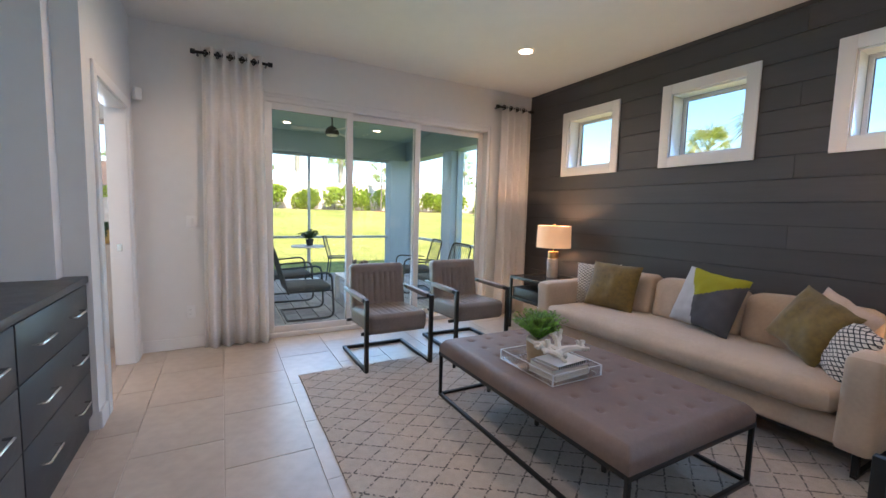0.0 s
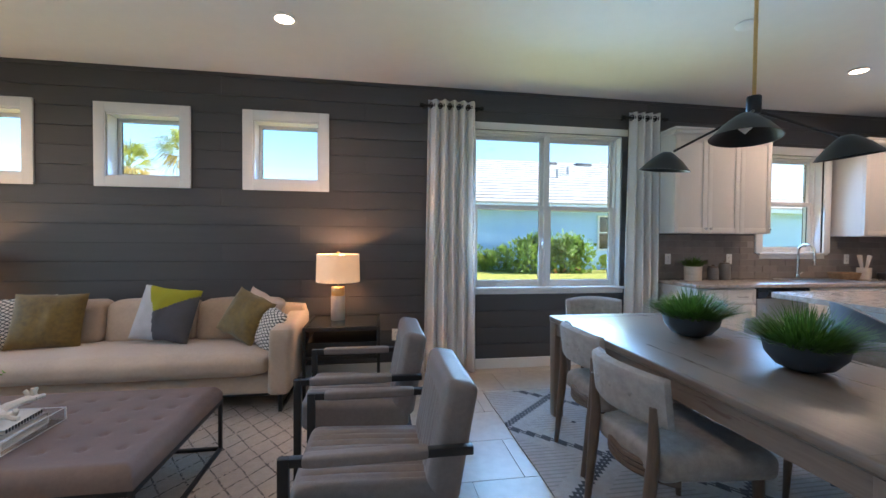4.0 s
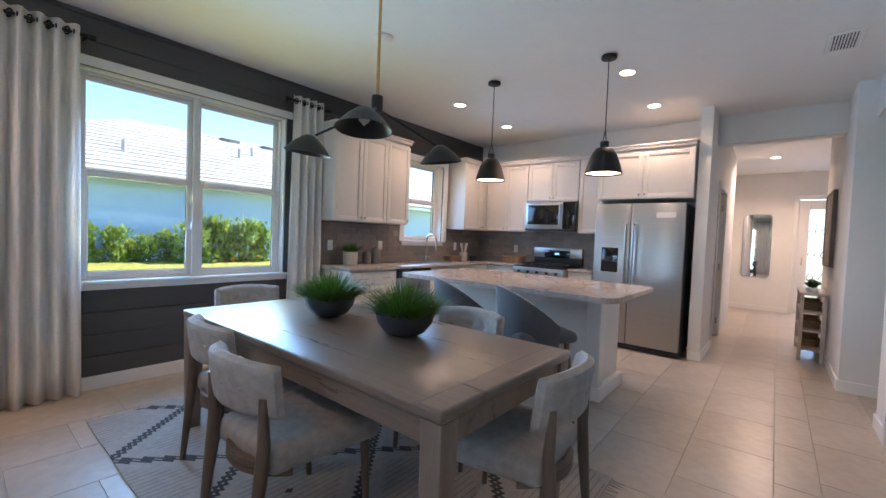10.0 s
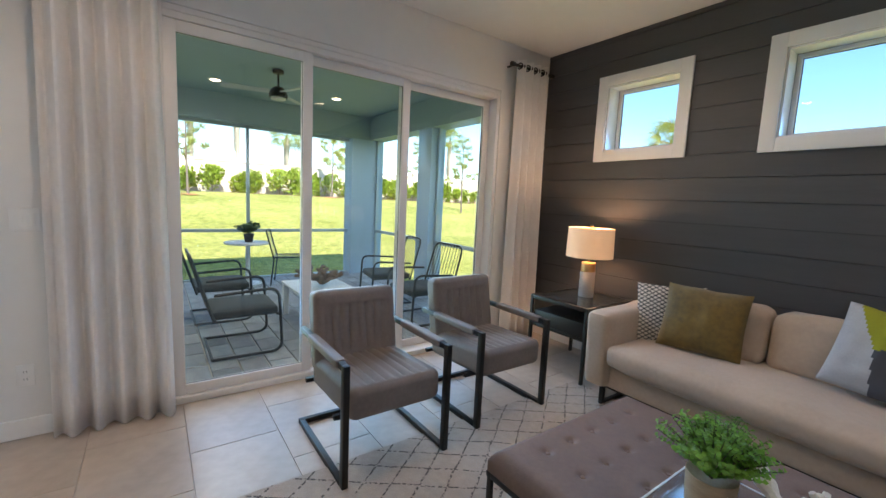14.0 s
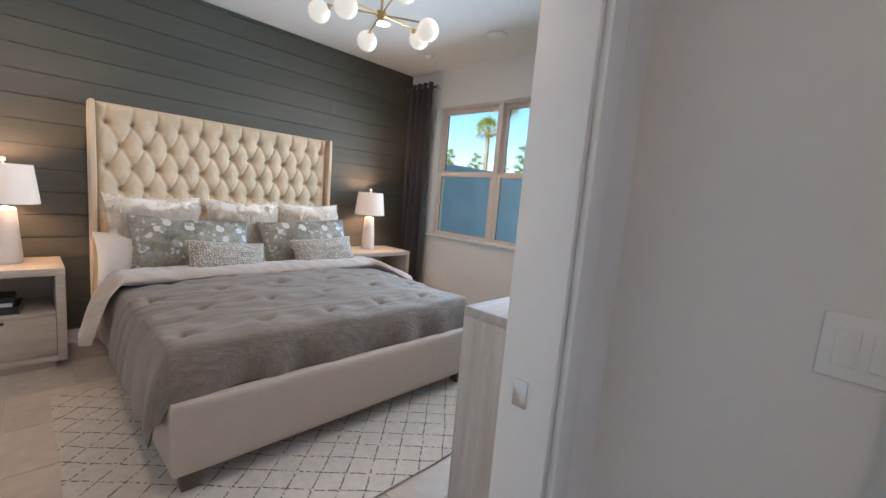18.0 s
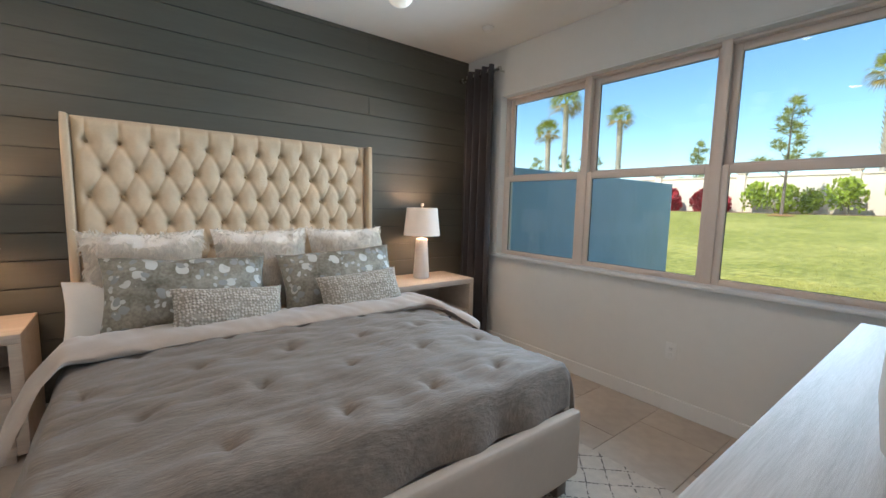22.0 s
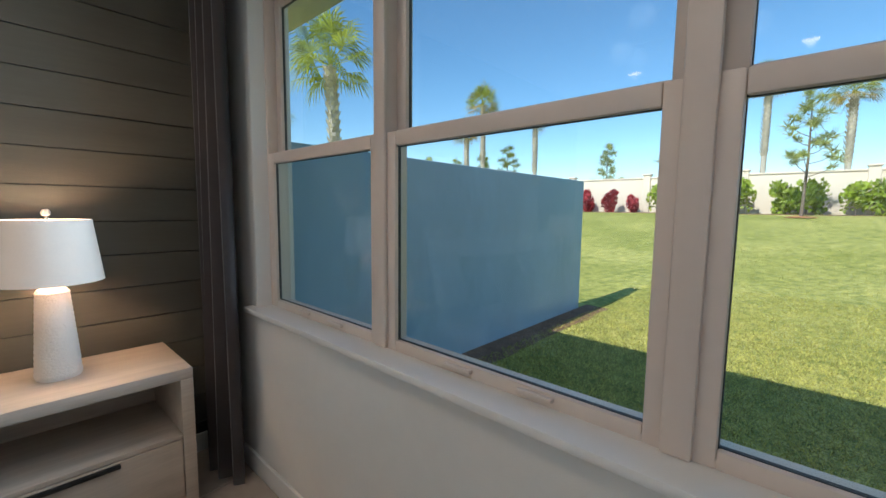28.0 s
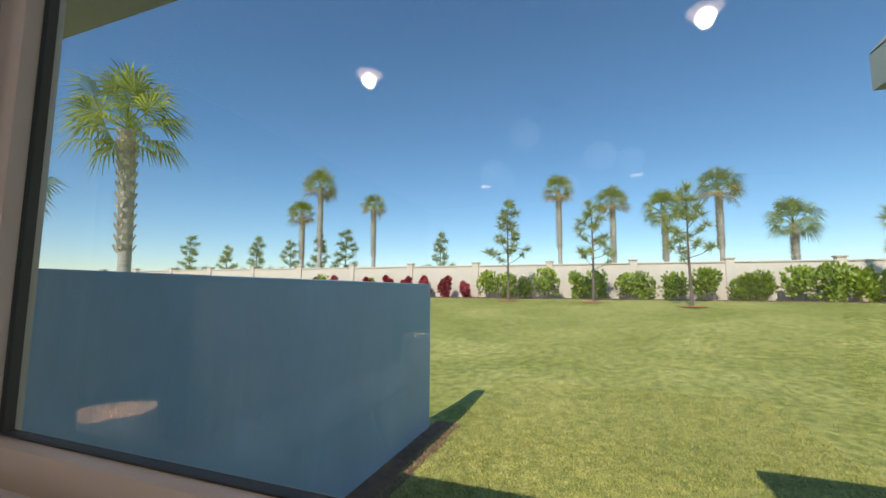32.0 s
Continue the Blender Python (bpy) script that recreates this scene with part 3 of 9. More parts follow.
part("trim", bm, TRIM, sink, "white painted window trim")
hung_window("window_6", "x", -2.55, -1, *BEDWIN, [(-7.556, -6.66), (-6.66, -5.713), (-5.713, -4.814)], "almond triple single-hung bedroom window looking on the lawn", 1.66,
            material("almond_vinyl_frame", (0.72, 0.62, 0.55), 0.32, grain=0.03, scale=4))

# Patio sliding door: three glass panels in tracks
door = empty("door_1", Matrix(), "white framed three-panel sliding glass patio door, closed", "sliding door", "", "structure")
y0, y1, z0, z1 = SLIDER
frame_bars("door_frame", door, "x", -0.10, 0.18, y0, y1, z0, z1, 0.035)
part("head_track", box(-0.19, -0.012, y0 + 0.035, y1 - 0.035, z1 - 0.075, z1 - 0.036, 0.003), VINYL, door)
part("threshold", box(-0.19, 0.012, y0 + 0.035, y1 - 0.035, 0.0, 0.045, 0.004), VINYL, door, "white aluminium threshold")
for px, p, q in ((-0.04, -3.255, -2.395), (-0.085, -2.455, -1.585), (-0.135, -1.645, -0.685)):
    leaf = frame_bars("door_panel", door, "x", px, 0.042, p, q, 0.046, z1 - 0.078, 0.065)
    pane("pane", leaf, "x", px, p + 0.058, q - 0.058, 0.105, z1 - 0.137)
part("handle", box(-0.150, -0.115, -0.735, -0.715, 0.98, 1.20, 0.006), BLACK_METAL, door, "dark pull handle")


def curtain(name, at, width, drop, folds, mat, rod_mat, label, seed, gather=0.038, flare=1.12):
    """A grommet curtain hung from a rod along local x, with deep rounded folds; local y is towards the room."""
    c = empty(name, at, label, "curtain", name + "s")
    bm = bmesh.new()
    nx, nz = folds * 10, 14
    rng = random.Random(seed)
    ph = [rng.uniform(-0.5, 0.5) for _ in range(folds + 2)]
    amp = [rng.uniform(0.75, 1.25) for _ in range(folds + 2)]
    rows = []
    for j in range(nz + 1):
        v = j / nz
        row = []
        for i in range(nx + 1):
            u = i / nx
            f = int(u * folds)
            a = gather * (0.75 + 0.35 * v) * (1 + (amp[f] - 1) * v)
            wob = ph[f] * 0.25 * v
            x = (u - 0.5) * width * (1 + (flare - 1) * v)
            y = a * math.sin(2 * math.pi * (u * folds) + wob) + 0.015 * v * math.sin(7 * u + seed)
            row.append(bm.verts.new((x, y, drop * (1 - v) + 0.012)))
        rows.append(row)
    for j in range(nz):
        for i in range(nx):
            bm.faces.new((rows[j][i], rows[j][i + 1], rows[j + 1][i + 1], rows[j + 1][i]))
    ob = part("cloth", bm, mat, c)
    sol = ob.modifiers.new("thickness", "SOLIDIFY")
    sol.thickness, sol.offset = 0.004, 0
    rz = drop - 0.045
    rod = part("rod", tube([(-width / 2 - 0.05, 0, rz), (width / 2 + 0.05, 0, rz)], 0.0125, 10), rod_mat, c)
    part("finial", tube([(-width / 2 - 0.085, 0, rz), (-width / 2 - 0.048, 0, rz)], 0.021, 12), rod_mat, rod)
    part("finial", tube([(width / 2 + 0.048, 0, rz), (width / 2 + 0.085, 0, rz)], 0.021, 12), rod_mat, rod)
    part("bracket", tube([(-width / 2 - 0.035, 0, rz), (-width / 2 - 0.035, -0.098, rz)], 0.009, 8), rod_mat, rod)
    part("bracket", tube([(width / 2 + 0.035, 0, rz), (width / 2 + 0.035, -0.098, rz)], 0.009, 8), rod_mat, rod)
    for k in range(folds * 2):
        gx = (-0.5 + (k + 0.5) / (2 * folds)) * width
        ring = bmesh.new()
        pts = [(0.026 * math.cos(t * math.pi / 6), 0.026 * math.sin(t * math.pi / 6), 0) for t in range(12)]
        tube(pts, 0.006, 6, ring, True, pose(gx, 0, rz, 0, 90, 25 if k % 2 else -25))
        part("grommet", ring, rod_mat, c)
    return c


curtain("curtain", pose(0.105, -3.52, 0.0, 0, 0, 90 - 180), 0.48, 2.665, 5, WHITE_SHEER, BLACK_METAL, "white linen curtain with black grommets beside the sliding door", 1)
curtain("curtain", pose(0.105, -0.36, 0.0, 0, 0, 90 - 180), 0.40, 2.665, 4, WHITE_SHEER, BLACK_METAL, "white linen curtain with black grommets in the room corner", 2)
curtain("curtain", pose(5.03, -0.115, 0.0, 0, 0, 180), 0.46, 2.665, 5, WHITE_SHEER, BLACK_METAL, "white linen curtain on a black rod by the dining window", 3)
curtain("curtain", pose(7.10, -0.115, 0.0, 0, 0, 180), 0.35, 2.665, 4, WHITE_SHEER, BLACK_METAL, "white linen curtain between dining window and kitchen cabinets", 4)
curtain("drape", pose(-2.445, -7.77, 0.0, 0, 0, -90), 0.40, 2.68, 4, DARK_DRAPE, CHROME, "charcoal floor-length drape on a nickel rod in the corner", 5, 0.05, 1.05)
curtain("drape", pose(-2.445, -4.645, 0.0, 0, 0, -90), 0.36, 2.68, 4, DARK_DRAPE, CHROME, "charcoal floor-length drape beside the dresser", 6, 0.05, 1.05)

# Casings of the bedroom doorway and the pantry, hall and front doors
def casing(name, axis, face, way, a0, a1, top, label):
    c = empty(name, Matrix(), label, "door casing", "", "structure")
    w, t = 0.07, 0.018
    d0, d1 = sorted((face, face + way * t))
    for p, q, s, e in ((a0 - w, a0, 0, top + w), (a1, a1 + w, 0, top + w), (a0, a1, top, top + w)):
        part("casing", box(p, q, d0, d1, s, e, 0.004) if axis == "y" else box(d0, d1, p, q, s, e, 0.004), TRIM, c)
    return c


c = casing("door_casing_bedroom", "y", -4.28, 1, *DOOR1[:2], 2.06, "white painted casing of the open bedroom doorway")
bm = bmesh.new()
for p, q, s, e in ((0.24, 0.258, 0, 2.06), (1.132, 1.15, 0, 2.06), (0.258, 1.132, 2.042, 2.06)):
    box(p, q, -4.402, -4.278, s, e, 0.002, bm=bm)
part("jamb", bm, TRIM, c)
part("strike_plate", box(0.257, 0.262, -4.37, -4.335, 0.93, 0.99, 0.002), CHROME, c, "nickel strike plate")
casing("door_casing_bedroom_inner", "y", -4.40, -1, *DOOR1[:2], 2.06, "white painted casing inside the bedroom doorway")


def panel_door(name, at, width, high, label, hinge_left=True, lever=True):
    """A six-panel style door leaf in local x-z, front towards +y, hinged at x = 0."""
    d = empty(name, at, label, "door", "", "structure")
    t = 0.02
    st, rails = 0.11, [0.0, 0.22, 0.92, 1.04, 1.62, 1.72, high - 0.12, high]
    leaf = part("leaf", box(0.003, width - 0.003, -t, t * 0.55, 0.008, high, 0.002), TRIM, d)
    mid = width / 2
    bm = bmesh.new()
    for p, q in ((0.003, st), (mid - 0.045, mid + 0.045), (width - st, width - 0.003)):
        box(p, q, t * 0.55, t, 0.008, high, 0.004, bm=bm)
    for s, e in ((0.008, 0.22), (0.92, 1.04), (high - 0.13, high)):
        for p, q in ((st, mid - 0.045), (mid + 0.045, width - st)):
            box(p, q, t * 0.55, t, s, e, 0.004, bm=bm)
    part("rails", bm, TRIM, d)
    for p, q in ((st + 0.03, mid - 0.075), (mid + 0.075, width - st - 0.03)):
        for s, e in ((0.25, 0.89), (1.07, high - 0.16)):
            part("panel", box(p, q, t * 0.4, t * 0.9, s, e, 0.008), TRIM, d)
    hx = 0.0 if hinge_left else width
    for hz in (0.22, 1.0, high - 0.2):
        part("hinge", box(hx - 0.008, hx + 0.012, t, t + 0.012, hz - 0.045, hz + 0.045, 0.003), CHROME, d, "nickel hinge")
    if lever:
        lx = width - 0.07 if hinge_left else 0.07
        k = part("handle", cyl(0.027, 0, 0.012, m=pose(lx, t, 0.98, -90), bev=0.003), CHROME, d, "nickel lever handle")
        part("lever", tube([(lx, t + 0.01, 0.98), (lx, t + 0.05, 0.98), (lx - (0.11 if hinge_left else -0.11), t + 0.05, 0.98)], 0.008, 8), CHROME, k)
    return d


c = casing("door_casing_pantry", "y", -4.66, 1, *PANTRY[:2], 2.06, "white painted casing of the pantry doors")
w2 = (PANTRY[1] - PANTRY[0]) / 2
panel_door("door_2", pose(PANTRY[0], -4.675, 0), w2, 2.05, "white panelled pantry door with nickel lever, closed", True)
panel_door("door_3", pose(PANTRY[0] + w2, -4.675, 0), w2, 2.05, "white panelled pantry door with nickel hinges, closed", False)
casing("door_casing_hall", "y", -3.42, -1, *HALLDOOR[:2], 2.06, "white painted casing in the hallway")
panel_door("door_4", pose(11.80, -3.40, 0, 0, 0, 84), 0.84, 2.05, "white panelled hallway door standing open", True)
# Front door with leaded glass
fd = empty("door_5", Matrix(), "white front door with a leaded glass lite", "front door", "", "structure")
dl_ = [(ENTRY[0], ENTRY[0] + 0.16, 0.01, 2.28), (ENTRY[1] - 0.16, ENTRY[1], 0.01, 2.28), (ENTRY[0] + 0.16, ENTRY[1] - 0.16, 0.01, 0.32), (ENTRY[0] + 0.16, ENTRY[1] - 0.16, 2.10, 2.28)]
bm = bmesh.new()
for p, q, a, b in dl_:
    box(15.435, 15.485, p, q, a, b, 0.003, bm=bm)
part("door_leaf", bm, TRIM, fd)
part("pane", box(15.455, 15.465, ENTRY[0] + 0.155, ENTRY[1] - 0.155, 0.315, 2.105), material("obscure_leaded_glass", (0.80, 0.86, 0.92), 0.35, grain=0.03, scale=8, transmit=0.8), fd, smooth=False)
LEAD = material("dark_lead_came", (0.06, 0.06, 0.065), 0.5, metal=0.5)
ya, yb = ENTRY[0] + 0.16, ENTRY[1] - 0.16
for inset in (0.0, 0.11):
    part("lead_border", tube([(15.45, ya + inset, 0.33 + inset), (15.45, yb - inset, 0.33 + inset), (15.45, yb - inset, 2.09 - inset), (15.45, ya + inset, 2.09 - inset)], 0.007, 6, closed=True), LEAD, fd)
for z in (0.75, 1.21, 1.67):
    for yc in (yb - 0.055, (ya + yb) / 2):
        k = 0.05 if yc > yb - 0.1 else 0.11
        part("lead_diamond", tube([(15.45, yc, z + 2 * k), (15.45, yc + k, z), (15.45, yc, z - 2 * k), (15.45, yc - k, z)], 0.008, 6, closed=True), LEAD, fd)
part("handle", tube([(15.43, ENTRY[1] - 0.08, 1.0), (15.38, ENTRY[1] - 0.08, 1.0), (15.38, ENTRY[1] - 0.08, 1.18), (15.43, ENTRY[1] - 0.08, 1.18)], 0.01, 8), CHROME, fd, "nickel pull handle")
casing("door_casing_entry", "x", 15.40, -1, ENTRY[0], ENTRY[1], 2.30, "white casing of the front door")


# ---- living room ----
def lattice(name, base, line, cx, cy, width, broken=0.45, rough=0.95, second=1, wobble=0.22):
    """A woven textile with a drawn lattice of diamonds; cx and cy are the diamond's half-axes in metres."""
    mat = material(name, base, rough, grain=0.14, scale=24, bump=0.8, bump_scale=210, sheen=0.2)
    n, l = mat.node_tree.nodes, mat.node_tree.links
    b = n["Principled BSDF"]
    old = b.inputs["Base Color"].links[0].from_socket
    tc, sep = n.new("ShaderNodeTexCoord"), n.new("ShaderNodeSeparateXYZ")
    l.new(tc.outputs["Object"], sep.inputs[0])

    def calc(op, a, c=None, d=None):
        m = n.new("ShaderNodeMath")
        m.operation = op
        for k, v in enumerate((a, c, d)):
            if v is None:
                continue
            if isinstance(v, (int, float)):
                m.inputs[k].default_value = v
            else:
                l.new(v, m.inputs[k])
        return m.outputs[0]

    wob = n.new("ShaderNodeTexNoise")
    wob.inputs["Scale"].default_value = 5.0
    l.new(tc.outputs["Object"], wob.inputs[0])
    shake = calc("MULTIPLY_ADD", wob.outputs[0], wobble, -wobble / 2)
    u = calc("ADD", calc("MULTIPLY", sep.outputs[0], 0.5 / cx), shake)
    v = calc("MULTIPLY", sep.outputs[second], 0.5 / cy)
    masks = []
    for s in (calc("ADD", u, v), calc("SUBTRACT", u, v)):
        d = calc("ABSOLUTE", calc("SUBTRACT", calc("FRACT", s), 0.5))
        masks.append(calc("LESS_THAN", d, width))
    mask = calc("MAXIMUM", masks[0], masks[1])
    tex = n.new("ShaderNodeTexNoise")
    tex.inputs["Scale"].default_value = 70.0
    l.new(tc.outputs["Object"], tex.inputs[0])
    mask = calc("MULTIPLY", mask, calc("GREATER_THAN", tex.outputs[0], broken))
    mix = n.new("ShaderNodeMix")
    mix.data_type = "RGBA"
    l.new(mask, mix.inputs[0]), l.new(old, mix.inputs[6])
    mix.inputs[7].default_value = (*line, 1)
    l.new(mix.outputs[2], b.inputs["Base Color"])
    return mat


RUG_A = lattice("cream_wool_rug_with_charcoal_lattice", (0.43, 0.365, 0.305), (0.085, 0.068, 0.058), 0.078, 0.107, 0.04, 0.47)


def rug(name, x0, x1, y0, y1, mat, label, fringe=0):
    c = Vector(((x0 + x1) / 2, (y0 + y1) / 2, 0.0))
    r = empty(name, Matrix.Translation(c), label, "rug")
    bm = bmesh.new()
    nx, ny = 40, 32
    w, h = x1 - x0, y1 - y0
    top = []
    for i in range(nx + 1):
        row = []
        for j in range(ny + 1):
            x, y = (i / nx - 0.5) * w, (j / ny - 0.5) * h
            e = 0.006 * noise.noise(Vector((x * 3, y * 3, 1)))
            row.append(bm.verts.new((x + (e if i in (0, nx) else 0), y + (e if j in (0, ny) else 0), 0.011 + 0.0015 * noise.noise(Vector((x * 5, y * 5, 0))))))
        top.append(row)
    for i in range(nx):
        for j in range(ny):
            bm.faces.new((top[i][j], top[i + 1][j], top[i + 1][j + 1], top[i][j + 1]))
    rim = [e for e in bm.edges if e.is_boundary]
    out = bmesh.ops.extrude_edge_only(bm, edges=rim)
    for v in [g for g in out["geom"] if isinstance(g, bmesh.types.BMVert)]:
        v.co.z = 0.0005
    part("woven_surface", bm, mat, r)
    if fringe:
        rng = random.Random(3)
        wool = material("cream_wool_fringe", (0.5, 0.45, 0.38), 0.95, grain=0.1)
        for s in (-1, 1):
            for k in range(fringe):
                x = (k / fringe - 0.5) * w
                part("tassel", tube([(x, s * h / 2, 0.006), (x + rng.uniform(-0.02, 0.02), s * (h / 2 + 0.06), 0.003)], 0.003, 4), wool, r)
    return r


rug("area_rug", 1.08, 4.13, -3.13, -0.69, RUG_A, "cream wool area rug with a dark diamond lattice under the ottoman")


def sofa():
    s = empty("sofa", pose(2.4975, -0.52, 0), "cream linen three-seat sofa with one long bench cushion", "sofa")
    W, hw = 2.40, 1.20
    part("base", soft_box(-hw + 0.03, hw - 0.03, -0.36, 0.38, 0.16, 0.32, 0.025, 0.004, wrinkle=0.002), CREAM, s)
    part("backrest", soft_box(-hw + 0.02, hw - 0.02, 0.22, 0.42, 0.30, 0.74, 0.05, 0.0, wrinkle=0.003), CREAM, s)
    for sx in (-1, 1):
        bm = soft_box(-0.085, 0.085, -0.42, 0.40, 0.16, 0.665, 0.045, 0.006, (12, 12, 12), 0.003, 3 + sx)
        for v in bm.verts:
            v.co.z += 0.07 * max(0, v.co.y) * (v.co.z > 0.5)
            v.co.x += sx * 0.03 * (v.co.z - 0.16)
        part("armrest", bm, CREAM, s, at=Matrix.Translation((sx * (hw - 0.095), 0, 0)))
    bm = soft_box(-hw + 0.17, hw - 0.17, -0.45, 0.24, 0.315, 0.475, 0.065, 0.02, (14, 14, 14), 0.006, 2)
    part("seat_cushion", bm, CREAM, s)
    third = (W - 0.36) / 3
    for k in range(3):
        x0 = -hw + 0.18 + k * third
        bm = soft_box(x0 + 0.006, x0 + third - 0.006, 0.05, 0.25, 0.46, 0.80, 0.06, 0.035, (10, 10, 10), 0.008, k + 5)
        for v in bm.verts:
            v.co.y += 0.22 * (v.co.z - 0.46)
        part("back_cushion", bm, CREAM, s)
    for sx in (-1, 1):
        for sy in (-0.30, 0.30):
            part("leg", tube([(sx * (hw - 0.10), sy, 0.17), (sx * (hw - 0.10), sy, 0.012)], 0.014, square=True), BLACK_METAL, s, "black steel leg")
        part("runner", tube([(sx * (hw - 0.10), -0.32, 0.012), (sx * (hw - 0.10), 0.32, 0.012)], 0.012, square=True), BLACK_METAL, s, "black steel floor runner")
    part("rail", tube([(-hw + 0.08, -0.30, 0.15), (hw - 0.08, -0.30, 0.15)], 0.014, square=True), BLACK_METAL, s)


sofa()
CHEVRON = lattice("ivory_cotton_with_black_chevrons", (0.66, 0.61, 0.54), (0.03, 0.03, 0.035), 0.022, 0.014, 0.13, 0.30, second=2, wobble=0.08)
LIME = material("lime_wool_felt", (0.28, 0.27, 0.012), 0.9, grain=0.1, scale=12, bump=0.3, bump_scale=240)
FELT_GREY = material("light_grey_wool_felt", (0.42, 0.41, 0.41), 0.9, grain=0.1, scale=12, bump=0.3, bump_scale=240)
FELT_DARK = material("charcoal_wool_felt", (0.075, 0.075, 0.085), 0.9, grain=0.12, scale=12, bump=0.3, bump_scale=240)


def cushion(at, size, mat, label, thick=0.15, seed=0, high=None):
    return whole("throw_pillow", pillow(size, high or size, thick, 44 if isinstance(mat, list) else 20, 0.7, 0.012, seed), mat, label, "pillow", "sofa pillows", at=at)


def lean(x, y, z, back=-16, roll=0, turn=0):
    return pose(x, y, z, 0, 0, turn) @ pose(0, 0, 0, back, 0, 0) @ pose(0, 0, 0, 0, roll, 0)


cushion(lean(1.62, -0.46, 0.645, -14, -3, 22), 0.42, CHEVRON, "ivory pillow with black chevron rows leaning in the sofa corner", 0.12, 1)
cushion(lean(1.86, -0.55, 0.685, -20, 1, 10), 0.46, OLIVE, "olive velvet throw pillow on the sofa", 0.15, 2, 0.42)
geo = cushion(lean(2.67, -0.53, 0.715, -20, 7, -4), 0.45, [FELT_GREY, LIME, FELT_DARK], "colour-block pillow in grey, lime and charcoal felt", 0.15, 3, 0.43)
for poly in geo.data.polygons:
    c = poly.center
    left = -0.06 - (0.56 if c.z > 0 else 0.16) * c.z
    poly.material_index = 1 if c.z > max(0.0, 0.60 * (c.x + 0.06)) and c.x > left else (0 if c.x < left else 2)
cushion(lean(3.27, -0.55, 0.69, -24, 20, -22), 0.40, OLIVE, "olive velvet throw pillow resting askew", 0.15, 4, 0.38)
cushion(lean(3.34, -0.49, 0.675, -20, 18, -28), 0.40, material("blush_linen", (0.50, 0.40, 0.34), 0.9, grain=0.1, scale=8, bump=0.3, bump_scale=260), "plain blush linen pillow behind the olive one", 0.12, 5, 0.40)
cushion(lean(3.44, -0.62, 0.62, -20, 16, -42), 0.38, CHEVRON, "ivory pillow with black chevron rows by the armrest", 0.13, 6, 0.34)

GLASS_TOP = material("smoked_glass_top", (0.02, 0.024, 0.028), 0.06, spec=0.6)
STONE_LAMP = material("frosted_concrete_lamp_base", (0.44, 0.42, 0.39), 0.5, grain=0.15, scale=9, bump=0.1)
SHADE = material("warm_white_lampshade", (0.74, 0.54, 0.37), 0.9, grain=0.04, scale=12, bump=0.2, bump_scale=300, emit=0.17, emit_color=(1.0, 0.52, 0.24))


def end_table(x0, x1, y0, y1, top, label):
    t = empty("end_table", pose((x0 + x1) / 2, (y0 + y1) / 2, 0), label, "end table", "sofa end tables")
    w, d = (x1 - x0) / 2, (y1 - y0) / 2
    part("top_frame", frame_ring(w, d, top - 0.03, top, 0.025), BLACK_METAL, t)
    part("tabletop", box(-w + 0.024, w - 0.024, -d + 0.024, d - 0.024, top - 0.014, top - 0.004), GLASS_TOP, t, "smoked glass top")
    for sx in (-1, 1):
        for sy in (-1, 1):
            part("leg", box(sx * w - 0.024 * (sx > 0), sx * w + 0.024 * (sx < 0), sy * d - 0.024 * (sy > 0), sy * d + 0.024 * (sy < 0), 0, top - 0.03, 0.002), BLACK_METAL, t)
    part("shelf", box(-w + 0.01, w - 0.01, -d + 0.01, d - 0.01, 0.34, 0.365, 0.003), BLACK_METAL, t)
    part("drawer", box(-w + 0.03, w - 0.03, -d + 0.02, d - 0.02, 0.366, 0.48, 0.004), material("black_stained_wood", (0.014, 0.013, 0.012), 0.4, grain=0.3, scale=8), t)


def frame_ring(w, d, z0, z1, t):
    bm = box(-w, -w + t, -d, d, z0, z1, 0.002)
    box(w - t, w, -d, d, z0, z1, 0.002, bm=bm)
    box(-w + t, w - t, -d, -d + t, z0, z1, 0.002, bm=bm)
    box(-w + t, w - t, d - t, d, z0, z1, 0.002, bm=bm)
    return bm


end_table(0.60, 1.16, -0.72, -0.12, 0.605, "black metal end table with smoked glass top beside the curtain")
end_table(3.73, 4.345, -0.68, -0.12, 0.605, "black metal end table with smoked glass top by the sofa arm")


def drum_lamp(x, y, z, label):
    s = empty("table_lamp", pose(x, y, z), label, "table lamp", "living room lamps")
    part("base", cyl(0.062, 0.0, 0.215, seg=32, bev=0.004), STONE_LAMP, s)
    part("collar", cyl(0.058, 0.216, 0.295, seg=32, bev=0.003), BRASS, s, "brass collar")
    part("stem", cyl(0.006, 0.296, 0.585, seg=10), BRASS, s)
    part("shade", lathe([(0.187, 0.34), (0.190, 0.341), (0.184, 0.585), (0.181, 0.584), (0.186, 0.342), (0.187, 0.34)], 48), SHADE, s, "warm glowing drum shade")
    part("finial", cyl(0.013, 0.586, 0.61, seg=12, bev=0.004), BRASS, s)
    for a in range(3):
        part("spider", tube([(0, 0, 0.58), (0.18 * math.cos(a * 2.09), 0.18 * math.sin(a * 2.09), 0.58)], 0.002, 5), BRASS, s)
    lamp("lamp_bulb", "POINT", pose(x, y, z + 0.49), 6.0, (1.0, 0.60, 0.32), radius=0.04)


drum_lamp(0.865, -0.33, 0.602, "lit drum-shade lamp with brass collar on the end table")
drum_lamp(3.975, -0.33, 0.602, "lit table lamp with drum shade and stone base by the sofa")


